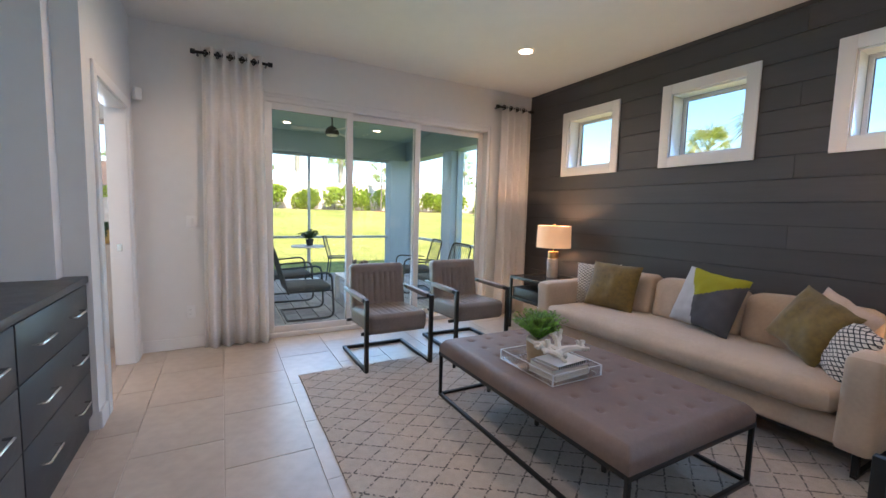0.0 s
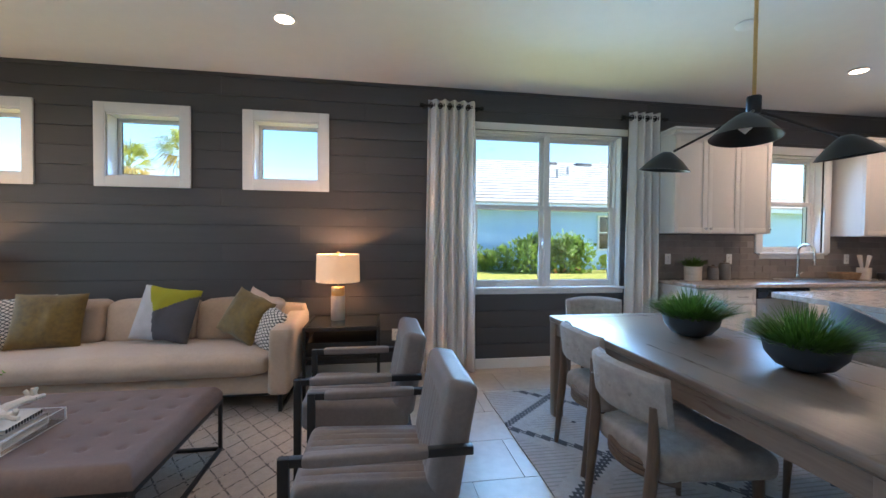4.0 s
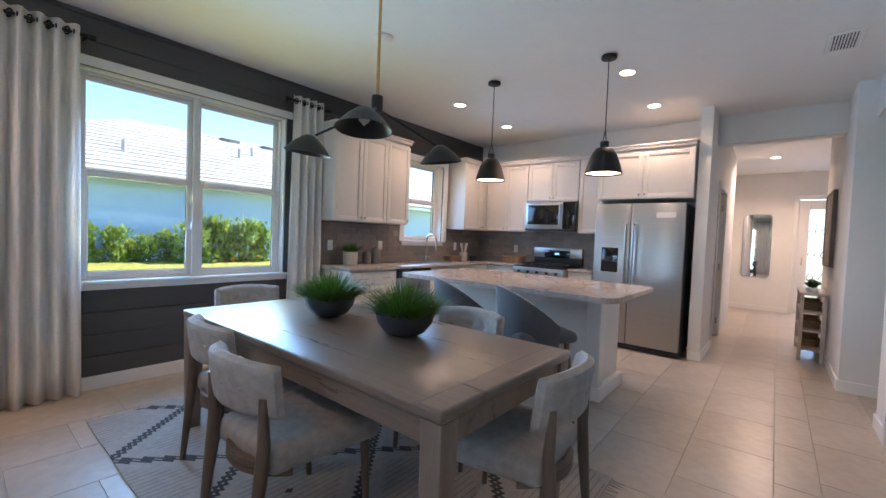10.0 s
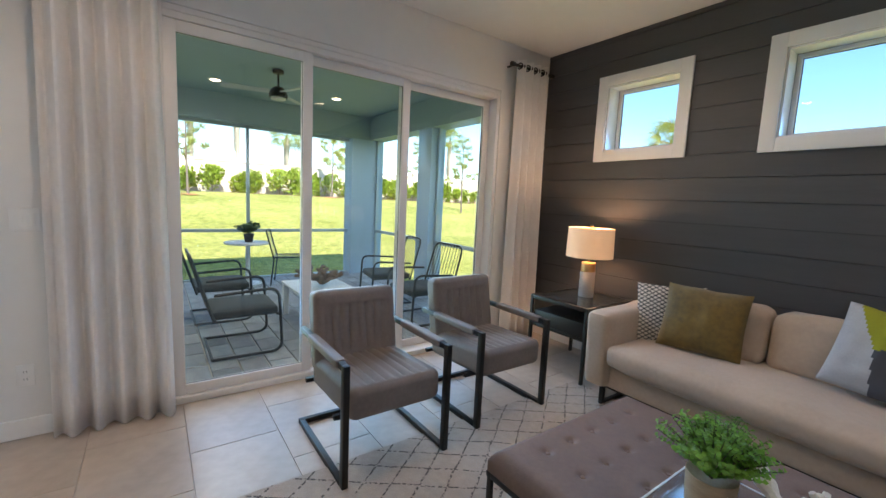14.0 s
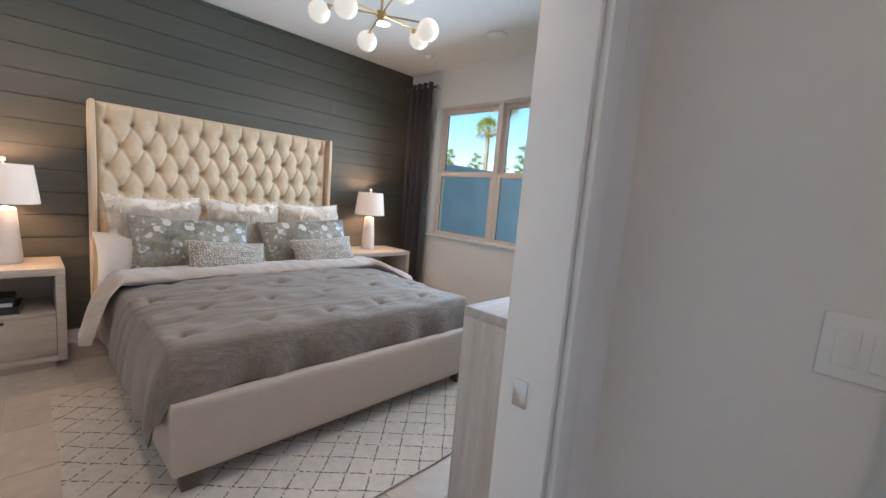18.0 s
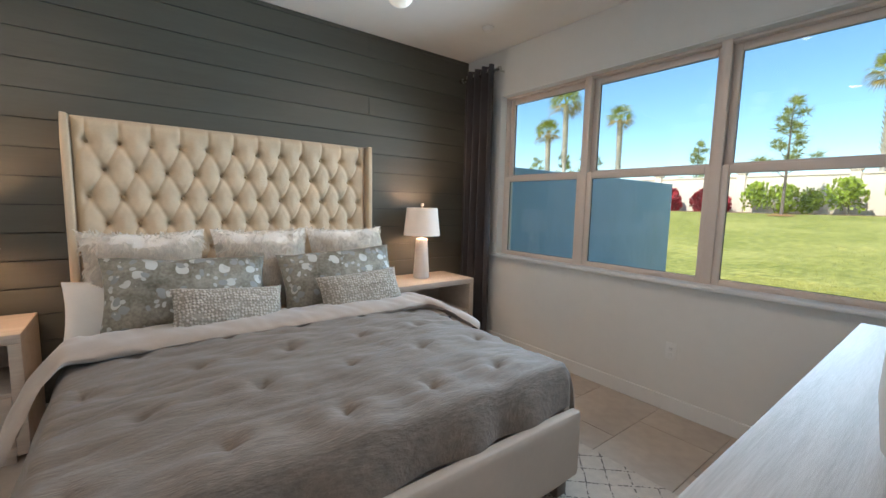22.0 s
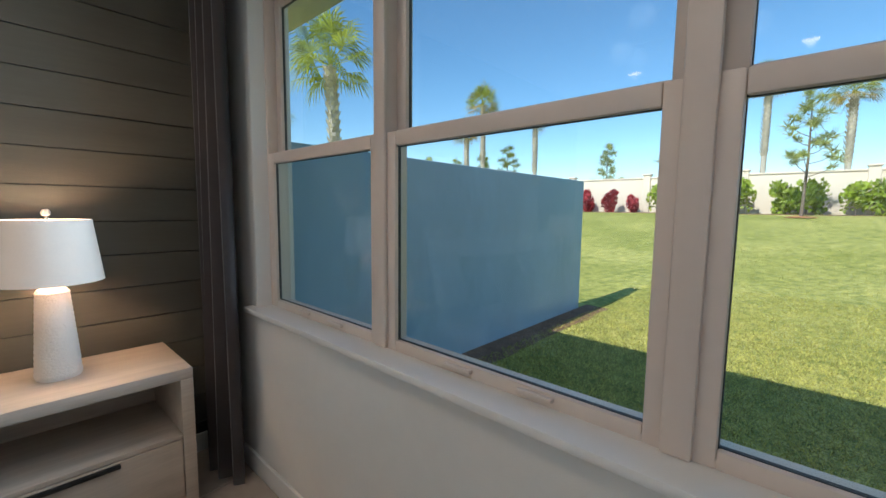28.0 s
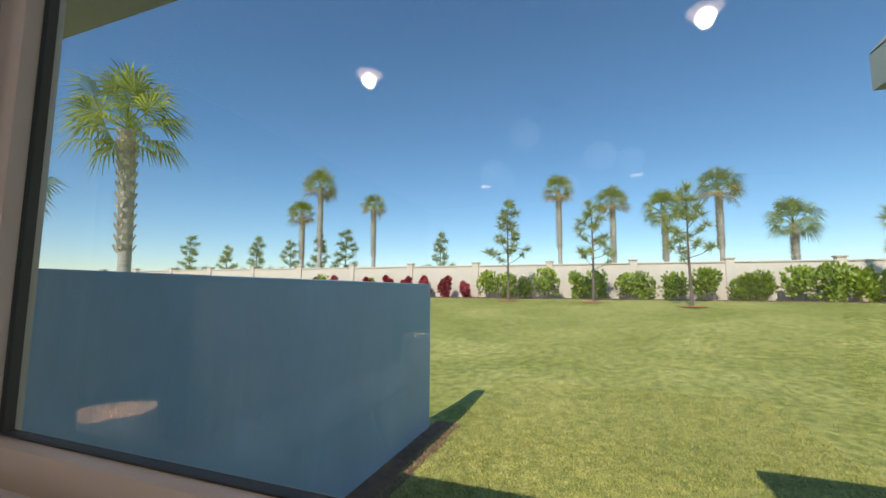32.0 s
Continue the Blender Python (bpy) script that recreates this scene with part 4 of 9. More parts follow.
def tufted(x0, x1, y0, y1, z, nx, ny, thick, dip, mesh=(190, 104)):
    """A button-tufted pad: a height field that sinks at each button; returns the bmesh and the button places."""
    bm = bmesh.new()
    bx = [(x0 + x1) / 2 + (k - (nx - 1) / 2) * 0.157 for k in range(nx)]
    by = [(y0 + y1) / 2 + (k - (ny - 1) / 2) * 0.1425 for k in range(ny)]
    spots = [(a, b) for a in bx for b in by]
    rows = []
    mx, my = mesh
    for i in range(mx + 1):
        row = []
        for j in range(my + 1):
            x, y = x0 + (x1 - x0) * i / mx, y0 + (y1 - y0) * j / my
            ex = min(x - x0, x1 - x, y - y0, y1 - y)
            h = thick * (1 - max(0, 1 - ex / 0.05) ** 2.2)
            d = min(math.hypot(x - a, y - b) for a, b in spots)
            h -= dip * math.exp(-(d / 0.016) ** 2) + dip * 0.35 * math.exp(-(d / 0.035) ** 2) - 0.0015 * noise.noise(Vector((x * 9, y * 9, 2)))
            row.append(bm.verts.new((x, y, z + h)))
        rows.append(row)
    for i in range(mx):
        for j in range(my):
            bm.faces.new((rows[i][j], rows[i + 1][j], rows[i + 1][j + 1], rows[i][j + 1]))
    rim = [e for e in bm.edges if e.is_boundary]
    out = bmesh.ops.extrude_edge_only(bm, edges=rim)
    for v in [g for g in out["geom"] if isinstance(g, bmesh.types.BMVert)]:
        v.co.z = z - 0.045
    return bm, spots


def ottoman():
    o = empty("ottoman_table", pose(2.616, -1.835, 0), "taupe leather button-tufted ottoman bench on a black steel frame", "ottoman")
    w, d = 0.763, 0.467
    bm, spots = tufted(-w, w, -d, d, 0.372, 9, 5, 0.05, 0.014)
    part("cushion", bm, TAUPE_LEATHER, o)
    for a, b in spots:
        part("button", lathe([(0.0, 0.408), (0.008, 0.406), (0.011, 0.401), (0.0, 0.397)], 10), TAUPE_LEATHER, o, at=Matrix.Translation((a, b, 0.006)))
    part("top_frame", frame_ring(w + 0.003, d + 0.003, 0.305, 0.328, 0.022), BLACK_METAL, o)
    for sx in (-1, 1):
        for sy in (-1, 1):
            part("leg", box(sx * w - 0.02 * (sx > 0), sx * w + 0.02 * (sx < 0), sy * d - 0.02 * (sy > 0), sy * d + 0.02 * (sy < 0), 0.012, 0.305, 0.002), BLACK_METAL, o)
    part("floor_frame", frame_ring(w, d, 0.012, 0.032, 0.02), BLACK_METAL, o)
    for x in (-0.62, -0.21, 0.21, 0.62):
        for sy in (-1, 1):
            part("peg", cyl(0.012, 0.255, 0.33, x=x, y=sy * (d - 0.04), seg=10), BLACK_METAL, o, "short black peg foot")


ottoman()


def armchair(at, label):
    """Channelled leather seat in flat-bar steel sides; the front is local +x."""
    c = empty("armchair", at, label, "armchair", "living room armchairs")
    bm = soft_box(-0.24, 0.335, -0.255, 0.255, 0.27, 0.44, 0.045, 0.012, (44, 44, 44), 0.002)
    for v in bm.verts:
        v.co.z += 0.05 * (v.co.x + 0.3)
        if v.co.z > 0.40 and -0.22 < v.co.x < 0.30 and abs(v.co.y) < 0.2:
            v.co.z -= 0.014 * (1 - abs(math.sin(v.co.y * math.pi / 0.052))) ** 1.6
    part("seat", bm, GREY_LEATHER, c)
    bm = soft_box(-0.065, 0.065, -0.255, 0.255, 0.0, 0.455, 0.04, 0.006, (44, 44, 44), 0.002)
    for v in bm.verts:
        if v.co.x > 0.03 and 0.10 < v.co.z < 0.37 and abs(v.co.y) < 0.2:
            v.co.x -= 0.014 * (1 - abs(math.sin(v.co.y * math.pi / 0.052))) ** 1.6
    part("backrest", bm, GREY_LEATHER, c, at=pose(-0.195, 0, 0.36, 0, -10, 0))
    for sy in (-1, 1):
        y = sy * 0.285
        bm = box(-0.30, 0.322, y - 0.015, y + 0.015, 0.570, 0.600, 0.002)
        box(0.322, 0.358, y - 0.015, y + 0.015, 0.0, 0.600, 0.002, bm=bm)
        box(-0.30, 0.322, y - 0.015, y + 0.015, 0.0, 0.030, 0.002, bm=bm)
        side = part("side_frame", bm, BLACK_METAL, c, "black flat-bar steel side")
        part("arm_pad", soft_box(-0.14, 0.28, y - 0.026, y + 0.026, 0.566, 0.608, 0.012, 0.0), GREY_LEATHER, side, "leather-wrapped armrest")
    part("cross_bar", box(-0.33, -0.30, -0.30, 0.30, 0.0, 0.030, 0.002), BLACK_METAL, c)
    part("seat_rail", tube([(0.20, -0.285, 0.285), (0.20, 0.285, 0.285)], 0.012, square=True), BLACK_METAL, c)
    part("seat_rail", tube([(-0.24, -0.285, 0.30), (-0.24, 0.285, 0.30)], 0.012, square=True), BLACK_METAL, c)


armchair(pose(0.92, -2.357, 0), "grey channelled leather armchair on black steel sides before the sliding door")
armchair(pose(0.85, -1.492, 0), "grey channelled leather armchair on black steel sides near the corner curtain")
armchair(pose(4.26, -1.597, 0, 0, 0, 180), "grey channelled leather armchair with its back to the dining window")
armchair(pose(4.36, -2.37, 0, 0, 0, 180), "grey channelled leather armchair with its back to the dining table")


# ---- dining area ----
def dining_table():
    t = empty("dining_table", pose(6.10, -2.209, 0), "rectangular grey-brown stained wood dining table with square legs", "dining table")
    w, d = 0.493, 1.066
    part("tabletop", box(-w, w, -d, d, 0.715, 0.76, 0.012, 3), TABLE_WOOD, t)
    bm = box(-w + 0.02, -w + 0.045, -d + 0.09, d - 0.09, 0.625, 0.714)
    part("apron", bm, TABLE_WOOD, t)
    part("apron", box(w - 0.045, w - 0.02, -d + 0.09, d - 0.09, 0.625, 0.714), TABLE_WOOD, t)
    part("apron", box(-w + 0.09, w - 0.09, -d + 0.02, -d + 0.045, 0.625, 0.714), TABLE_WOOD, t)
    part("apron", box(-w + 0.09, w - 0.09, d - 0.045, d - 0.02, 0.625, 0.714), TABLE_WOOD, t)
    leg_wood = material("grey_brown_leg_wood", (0.215, 0.165, 0.128), 0.35, color2=(0.15, 0.112, 0.085), scale=3, stretch=(7, 7, 0.4), bump=0.1, bump_scale=40)
    for sx in (-1, 1):
        for sy in (-1, 1):
            bm = box(-0.045, 0.045, -0.045, 0.045, 0.011, 0.714, 0.005)
            for v in bm.verts:
                k = 0.80 + 0.20 * v.co.z / 0.714
                v.co.x *= k
                v.co.y *= k
            part("leg", bm, leg_wood, t, at=Matrix.Translation((sx * (w - 0.05), sy * (d - 0.05), 0)))
    part("breadboard_groove", box(-w + 0.012, w - 0.012, -d + 0.105, -d + 0.108, 0.7595, 0.7605), CHAIR_WOOD, t)
    part("breadboard_groove", box(-w + 0.012, w - 0.012, d - 0.108, d - 0.105, 0.7595, 0.7605), CHAIR_WOOD, t)


dining_table()


def dining_chair():
    """Front is local +x."""
    c = empty("dining_chair", Matrix(), "grey tweed dining chair with curved button back and tapered wooden legs", "dining chair", "chairs round the dining table")
    bm = soft_box(-0.235, 0.275, -0.25, 0.25, 0.365, 0.485, 0.045, 0.018, (16, 16, 16), 0.003)
    for v in bm.verts:
        v.co.y *= 1 + 0.12 * v.co.x / 0.25
    part("seat", bm, GREY_TWEED, c, "thick grey tweed seat")
    bm = bmesh.new()
    n, m = 32, 16
    rows = {}
    r0, sweep = 0.40, 1.32
    for side in (0, 1):
        for i in range(n + 1):
            for j in range(m + 1):
                a = (i / n - 0.5) * sweep
                arch = 0.018 * math.cos(a / sweep * math.pi)
                z = 0.592 + (0.205 + arch) * j / m
                ez, eu = min(j, m - j) / m, min(i, n - i) / n
                pad = 0.034 * (1 - max(0, 1 - ez / 0.17) ** 2.4) ** 0.6 * (1 - max(0, 1 - eu / 0.07) ** 2.4) ** 0.6
                r = r0 + (pad if side == 0 else -pad)
                if side == 1:
                    for ba in (-0.27, 0.0, 0.27):
                        q = math.hypot((a - ba) * r, z - 0.70)
                        r += 0.016 * math.exp(-(q / 0.02) ** 2)
                else:
                    for ba in (-0.27, 0.0, 0.27):
                        q = math.hypot((a - ba) * r, z - 0.70)
                        r -= 0.012 * math.exp(-(q / 0.018) ** 2)
                x = 0.125 - r * math.cos(a) + 0.13 * (0.60 - z)
                if side == 1 and (i in (0, n) or j in (0, m)):
                    rows[side, i, j] = rows[0, i, j]
                else:
                    rows[side, i, j] = bm.verts.new((x, r * math.sin(a), z))
    for side in (0, 1):
        for i in range(n):
            for j in range(m):
                q = [rows[side, i, j], rows[side, i + 1, j], rows[side, i + 1, j + 1], rows[side, i, j + 1]]
                bm.faces.new(q if side else q[::-1])
    bmesh.ops.recalc_face_normals(bm, faces=bm.faces[:])
    back = part("backrest", bm, GREY_TWEED, c, "padded curved backrest with three buttons")
    for ba in (-0.27, 0.0, 0.27):
        for rr in (r0 - 0.021, r0 + 0.026):
            part("button", lathe([(0.0, 0.006), (0.007, 0.004), (0.010, 0.0), (0.0, -0.004)], 10), GREY_TWEED, back,
                 at=pose(0.112 - rr * math.cos(ba), rr * math.sin(ba), 0.70, 0, 90 if rr < r0 else -90, -math.degrees(ba)))
    for sy in (-1, 1):
        part("back_leg", tube([(-0.30, sy * 0.195, 0.011), (-0.262, sy * 0.205, 0.36), (-0.252, sy * 0.208, 0.50), (-0.262, sy * 0.212, 0.68)], [0.014, 0.025, 0.024, 0.015], 12), CHAIR_WOOD, c)
        part("front_leg", tube([(0.235, sy * 0.225, 0.011), (0.215, sy * 0.222, 0.38)], [0.013, 0.023], 12), CHAIR_WOOD, c)
    arc = [(0.06 - 0.315 * math.cos(a / 10), 0.315 * math.sin(a / 10) * 0.88, 0.385) for a in range(-9, 10)]
    bm = bmesh.new()
    for dz in (-0.022, 0.0, 0.022):
        tube([(x, y, z + dz) for x, y, z in arc], 0.0145, 8, bm)
    part("back_rail", bm, CHAIR_WOOD, c, "bent wooden rail behind the seat")
    return c


first_chair = dining_chair()
first_chair.matrix_world = pose(5.64, -2.415, 0, 0, 0, 1)
for m, lab in ((pose(5.77, -1.78, 0, 0, 0, -3), ""), (pose(6.64, -2.50, 0, 0, 0, 188), ""), (pose(6.64, -1.84, 0, 0, 0, 180), ""),
               (pose(6.235, -3.16, 0, 0, 0, 94), "end"), (pose(6.209, -0.87, 0, 0, 0, -101), "end")):
    ob = copy_thing(first_chair, m)
    if lab:
        ob["label"] = "grey tweed dining chair with curved button back at the table's end"


def kilim(name):
    """Ivory flat weave with wide diamond bands of small black teeth and thin grey stripes between them."""
    mat = material(name, (0.36, 0.325, 0.29), 0.95, grain=0.16, scale=24, bump=0.8, bump_scale=190, sheen=0.2)
    n, l = mat.node_tree.nodes, mat.node_tree.links
    b = n["Principled BSDF"]
    old = b.inputs["Base Color"].links[0].from_socket
    tc, sep = n.new("ShaderNodeTexCoord"), n.new("ShaderNodeSeparateXYZ")
    l.new(tc.outputs["Object"], sep.inputs[0])

    def calc(op, *args):
        m = n.new("ShaderNodeMath")
        m.operation = op
        for k, v in enumerate(args):
            if isinstance(v, (int, float)):
                m.inputs[k].default_value = v
            else:
                l.new(v, m.inputs[k])
        return m.outputs[0]

    def wave(v, size):
        return calc("ABSOLUTE", calc("SUBTRACT", calc("FRACT", calc("MULTIPLY", v, 1 / size)), 0.5))

    x, y = sep.outputs[0], sep.outputs[1]
    cell = calc("ADD", wave(calc("ADD", x, 0.37), 1.04), wave(calc("ADD", y, 0.2), 0.92))
    off = calc("ABSOLUTE", calc("SUBTRACT", cell, 0.5))
    teeth = calc("ADD", calc("MULTIPLY", off, 1.0), calc("MULTIPLY", wave(calc("ADD", x, calc("MULTIPLY", y, 0.5)), 0.045), 0.07))
    band = calc("LESS_THAN", calc("ABSOLUTE", calc("SUBTRACT", teeth, 0.034)), 0.020)
    spot = calc("LESS_THAN", calc("ADD", wave(calc("ADD", x, 0.11), 0.52), wave(calc("ADD", y, 0.43), 0.46)), 0.045)
    mask = calc("MAXIMUM", band, calc("MULTIPLY", spot, calc("GREATER_THAN", off, 0.16)))
    stripe = calc("MULTIPLY", calc("LESS_THAN", wave(y, 0.035), 0.14), calc("GREATER_THAN", off, 0.16))
    grey = n.new("ShaderNodeMix")
    grey.data_type = "RGBA"
    l.new(calc("MULTIPLY", stripe, 0.45), grey.inputs[0]), l.new(old, grey.inputs[6])
    grey.inputs[7].default_value = (0.13, 0.115, 0.105, 1)
    mix = n.new("ShaderNodeMix")
    mix.data_type = "RGBA"
    l.new(mask, mix.inputs[0]), l.new(grey.outputs[2], mix.inputs[6])
    mix.inputs[7].default_value = (0.018, 0.017, 0.018, 1)
    l.new(mix.outputs[2], b.inputs["Base Color"])
    return mat


RUG_B = kilim("ivory_kilim_with_black_tooth_bands")
rug("dining_rug", 5.228, 6.97, -3.40, -0.678, RUG_B, "ivory kilim rug with black zigzag diamond bands under the dining table", 90)

LEAF = leaf_material("bright_grass_leaf", (0.075, 0.155, 0.022), 0.35, rough=0.5, grain=0.3, scale=30, per_island=0.35)
BOWL = material("charcoal_ceramic_bowl", (0.028, 0.032, 0.036), 0.5, grain=0.15, scale=14)


def blades(count, r0, length, spread, width, seed, z=0.0, droop=0.5, up=0.2):
    bm = bmesh.new()
    rng = random.Random(seed)
    for _ in range(count):
        a, rr = rng.uniform(0, 2 * math.pi), r0 * math.sqrt(rng.random())
        base = Vector((rr * math.cos(a), rr * math.sin(a), z))
        a2 = a + rng.uniform(-0.6, 0.6)
        tilt = spread * (rr / max(r0, 1e-3)) + rng.uniform(0, up)
        ln = length * rng.uniform(0.65, 1.1)
        d = Vector((math.cos(a2) * math.sin(tilt), math.sin(a2) * math.sin(tilt), math.cos(tilt)))
        side = Vector((-math.sin(a2), math.cos(a2), 0))
        prev = None
        for k in range(4):
            t = k / 3
            p = base + d * ln * t + Vector((math.cos(a2) * 0.25, math.sin(a2) * 0.25, -0.6)) * droop * ln * t * t * math.sin(tilt)
            w = width * (1 - t) ** 0.7 * 0.5 + 0.0004
            cur = (bm.verts.new(p - side * w), bm.verts.new(p + side * w))
            if prev:
                bm.faces.new((prev[0], prev[1], cur[1], cur[0]))
            prev = cur
    return bm


def bowl_plant(x, y, z, seed, label):
    p = empty("potted_grass", pose(x, y, z), label, "potted plant", "bowls on the table")
    part("bowl", lathe([(0.0, 0.0), (0.055, 0.0), (0.105, 0.02), (0.145, 0.07), (0.157, 0.128), (0.151, 0.131), (0.138, 0.108), (0.0, 0.10)], 36), BOWL, p, "charcoal ceramic bowl")
    part("foliage", blades(1150, 0.13, 0.205, 0.80, 0.0085, seed, 0.10, 0.45, 0.35), LEAF, p, "bright green spiky grass", smooth=False)


bowl_plant(6.185, -1.88, 0.76, 5, "black bowl with bright green ornamental grass on the table")
bowl_plant(6.195, -2.53, 0.76, 6, "black bowl of spiky green grass in the table's middle")

# Three-arm chandelier
LAMP_IN = material("white_lamp_lining", (0.75, 0.72, 0.66), 0.5)


def chandelier(x, y):
    c = empty("chandelier", pose(x, y, 0), "black three-shade chandelier with brass stem over the dining table", "chandelier")
    part("canopy", cyl(0.065, 2.80, 2.839, seg=28, bev=0.006), BLACK_METAL, c)
    part("stem", cyl(0.009, 2.06, 2.80, seg=12), BRASS, c, "brass stem")
    part("hub", cyl(0.032, 1.97, 2.06, seg=20, bev=0.006), BLACK_METAL, c)
    for (px, py, pz), tilt, az in (((-0.15, 0.44, 1.79), -8, 109), ((-0.25, -0.20, 1.825), -6, 219), ((0.50, -0.06, 1.80), -8, 353)):
        arm = part("arm", tube([(0, 0, 1.99), (px * 0.9, py * 0.88, pz + 0.07)], 0.007, 8), BLACK_METAL, c)
        out = lathe([(0.0, 0.075), (0.022, 0.074), (0.045, 0.06), (0.092, 0.02), (0.134, -0.03), (0.140, -0.036), (0.135, -0.036), (0.088, 0.012), (0.04, 0.05), (0.0, 0.06)], 36)
        part("shade", out, BLACK_METAL, c, "black metal dish shade", at=pose(px, py, pz, 0, 0, az) @ pose(0, 0, 0, 0, tilt, 0))
        part("bulb", lathe([(0.0, 0.05), (0.02, 0.04), (0.028, 0.01), (0.0, -0.02)], 14), LAMP_IN, c, at=pose(px, py, pz, 0, 0, az) @ pose(0, 0, 0, 0, tilt, 0))


chandelier(6.193, -2.251)

# Sideboards with carved doors
SB_TOP = material("taupe_wood_top", (0.225, 0.20, 0.182), 0.45, color2=(0.165, 0.145, 0.13), scale=3, stretch=(0.5, 6, 6), bump=0.1)
SB_FRONT = material("grey_washed_wood_door", (0.37, 0.355, 0.345), 0.6, color2=(0.28, 0.268, 0.258), scale=3, stretch=(7, 7, 0.4), bump=0.2)
# same wood as the doors, with the lying ridges' brighter light in its colour
SB_LIT_RIDGE = material("carved_wood_painted_lit", (0.50, 0.465, 0.44), 0.6, grain=0.12, scale=7, bump=0.2)


def sideboard(x0, x1, label):
    s = empty("sideboard", pose((x0 + x1) / 2, -4.955, 0) @ Matrix.Diagonal((1, 1, 1.022, 1)), label, "sideboard", "dining sideboards")
    w = (x1 - x0) / 2 - 0.006
    part("top", box(-w, w, -0.19, 0.205, 0.83, 0.854, 0.003), SB_TOP, s)
    part("body", box(-w + 0.004, w - 0.004, -0.185, 0.17, 0.13, 0.829, 0.003), SB_TOP, s)
    for sx in (-1, 1):
        part("side_panel", box(sx * w - 0.022 * (sx > 0), sx * w + 0.022 * (sx < 0), -0.186, 0.202, 0.125, 0.829, 0.003), SB_TOP, s)
        a, b = (0.003, w - 0.024) if sx > 0 else (-w + 0.024, -0.003)
        d = part("door", box(a, b, 0.171, 0.190, 0.135, 0.822, 0.003), SB_FRONT, s)
        # a flat diamond over both doors; the corners carry triangular ridges, lying in two of them and upright in the other two
        zt, zm, zb = 0.816, 0.478, 0.141
        reach = (b - a) - 0.006
        for upper in (True, False):
            lying = upper == (sx > 0)
            n = 12
            for k in range(n):
                t = (k + 0.5) / n
                if lying:
                    zc = zt - (zt - zm) * t if upper else zb + (zm - zb) * t
                    run = reach * (1 - t)
                    p, q = (b - 0.002 - run, b - 0.002) if sx > 0 else (a + 0.002, a + 0.002 + run)
                    ends, half = (Vector((p, 0.190, zc)), Vector((q, 0.190, zc))), Vector((0, 0, (zt - zm) / n / 2))
                else:
                    xc = (b - 0.002 - reach * t) if sx > 0 else (a + 0.002 + reach * t)
                    run = (zt - zm) * (1 - t)
                    z0_, z1_ = (zt - run, zt) if upper else (zb, zb + run)
                    ends, half = (Vector((xc, 0.190, z0_)), Vector((xc, 0.190, z1_))), Vector((reach / n / 2, 0, 0))
                rb = bmesh.new()
                lo = [[rb.verts.new(e + h) for h in (-half, Vector((0, 0.011, 0)), half)] for e in ends]
                rb.faces.new(lo[0]), rb.faces.new(lo[1][::-1])
                for i in range(3):
                    rb.faces.new((lo[0][i], lo[1][i], lo[1][(i + 1) % 3], lo[0][(i + 1) % 3]))
                bmesh.ops.recalc_face_normals(rb, faces=rb.faces[:])
                part("carved_ridge", rb, SB_LIT_RIDGE if lying else SB_FRONT, d, smooth=False)
        hx = a + 0.03 if sx > 0 else b - 0.03
        part("handle", lathe([(0.0, 0.0), (0.012, 0.002), (0.006, 0.03), (0.006, 0.05), (0.012, 0.078), (0.0, 0.08)], 12), BLACK_METAL, d, "black spindle handle", at=Matrix.Translation((hx, 0.203, 0.535)))
    for sx in (-1, 1):
        for sy in (-0.165, 0.165):
            part("leg", box(sx * w - 0.025 * (sx > 0), sx * w + 0.025 * (sx < 0), sy - 0.012, sy + 0.012, 0, 0.125, 0.002), BLACK_METAL, s)
    part("base_rail", box(-w + 0.03, w - 0.03, 0.155, 0.177, 0.03, 0.05, 0.002), BLACK_METAL, s)


sideboard(6.651, 7.566, "grey sideboard with carved zigzag doors beside the pantry wall")
sideboard(5.726, 6.641, "grey sideboard with carved zigzag doors under the shelves")

SHELF = material("dark_brown_shelf_board", (0.042, 0.033, 0.030), 0.5, color2=(0.028, 0.022, 0.02), scale=3, stretch=(0.5, 6, 6), bump=0.1)
WICKER = material("woven_seagrass", (0.36, 0.23, 0.125), 0.8, color2=(0.20, 0.115, 0.055), scale=26, bump=1.0, bump_scale=90)
CORAL = material("white_coral", (0.72, 0.68, 0.62), 0.7, grain=0.12, scale=20, bump=0.4, bump_scale=120)
BLACK_CER = material("black_stoneware", (0.016, 0.017, 0.019), 0.35, grain=0.2, scale=16)


def wall_shelf(x0, x1, z):
    s = empty("wall_shelf", pose((x0 + x1) / 2, -5.01, z), "dark brown wooden wall shelf on slim brass bracket rods", "shelf", "shelves above the sideboards")
    w = (x1 - x0) / 2
    part("board", box(-w, w, -0.138, 0.14, -0.024, 0.0, 0.003), SHELF, s)
    for x in (-w + 0.14, w - 0.14):
        b = part("bracket", tube([(x, -0.138, -0.034), (x, 0.15, -0.034)], 0.0085, 8), BRASS, s)
        part("knob", cyl(0.011, 0, 0.016, seg=14, bev=0.003, m=pose(x, 0.15, -0.036, -90)), BRASS, b, "brass knob")


for z in (1.57, 1.335, 1.105):
    wall_shelf(6.50, 7.22, z)
    wall_shelf(5.73, 6.45, z)


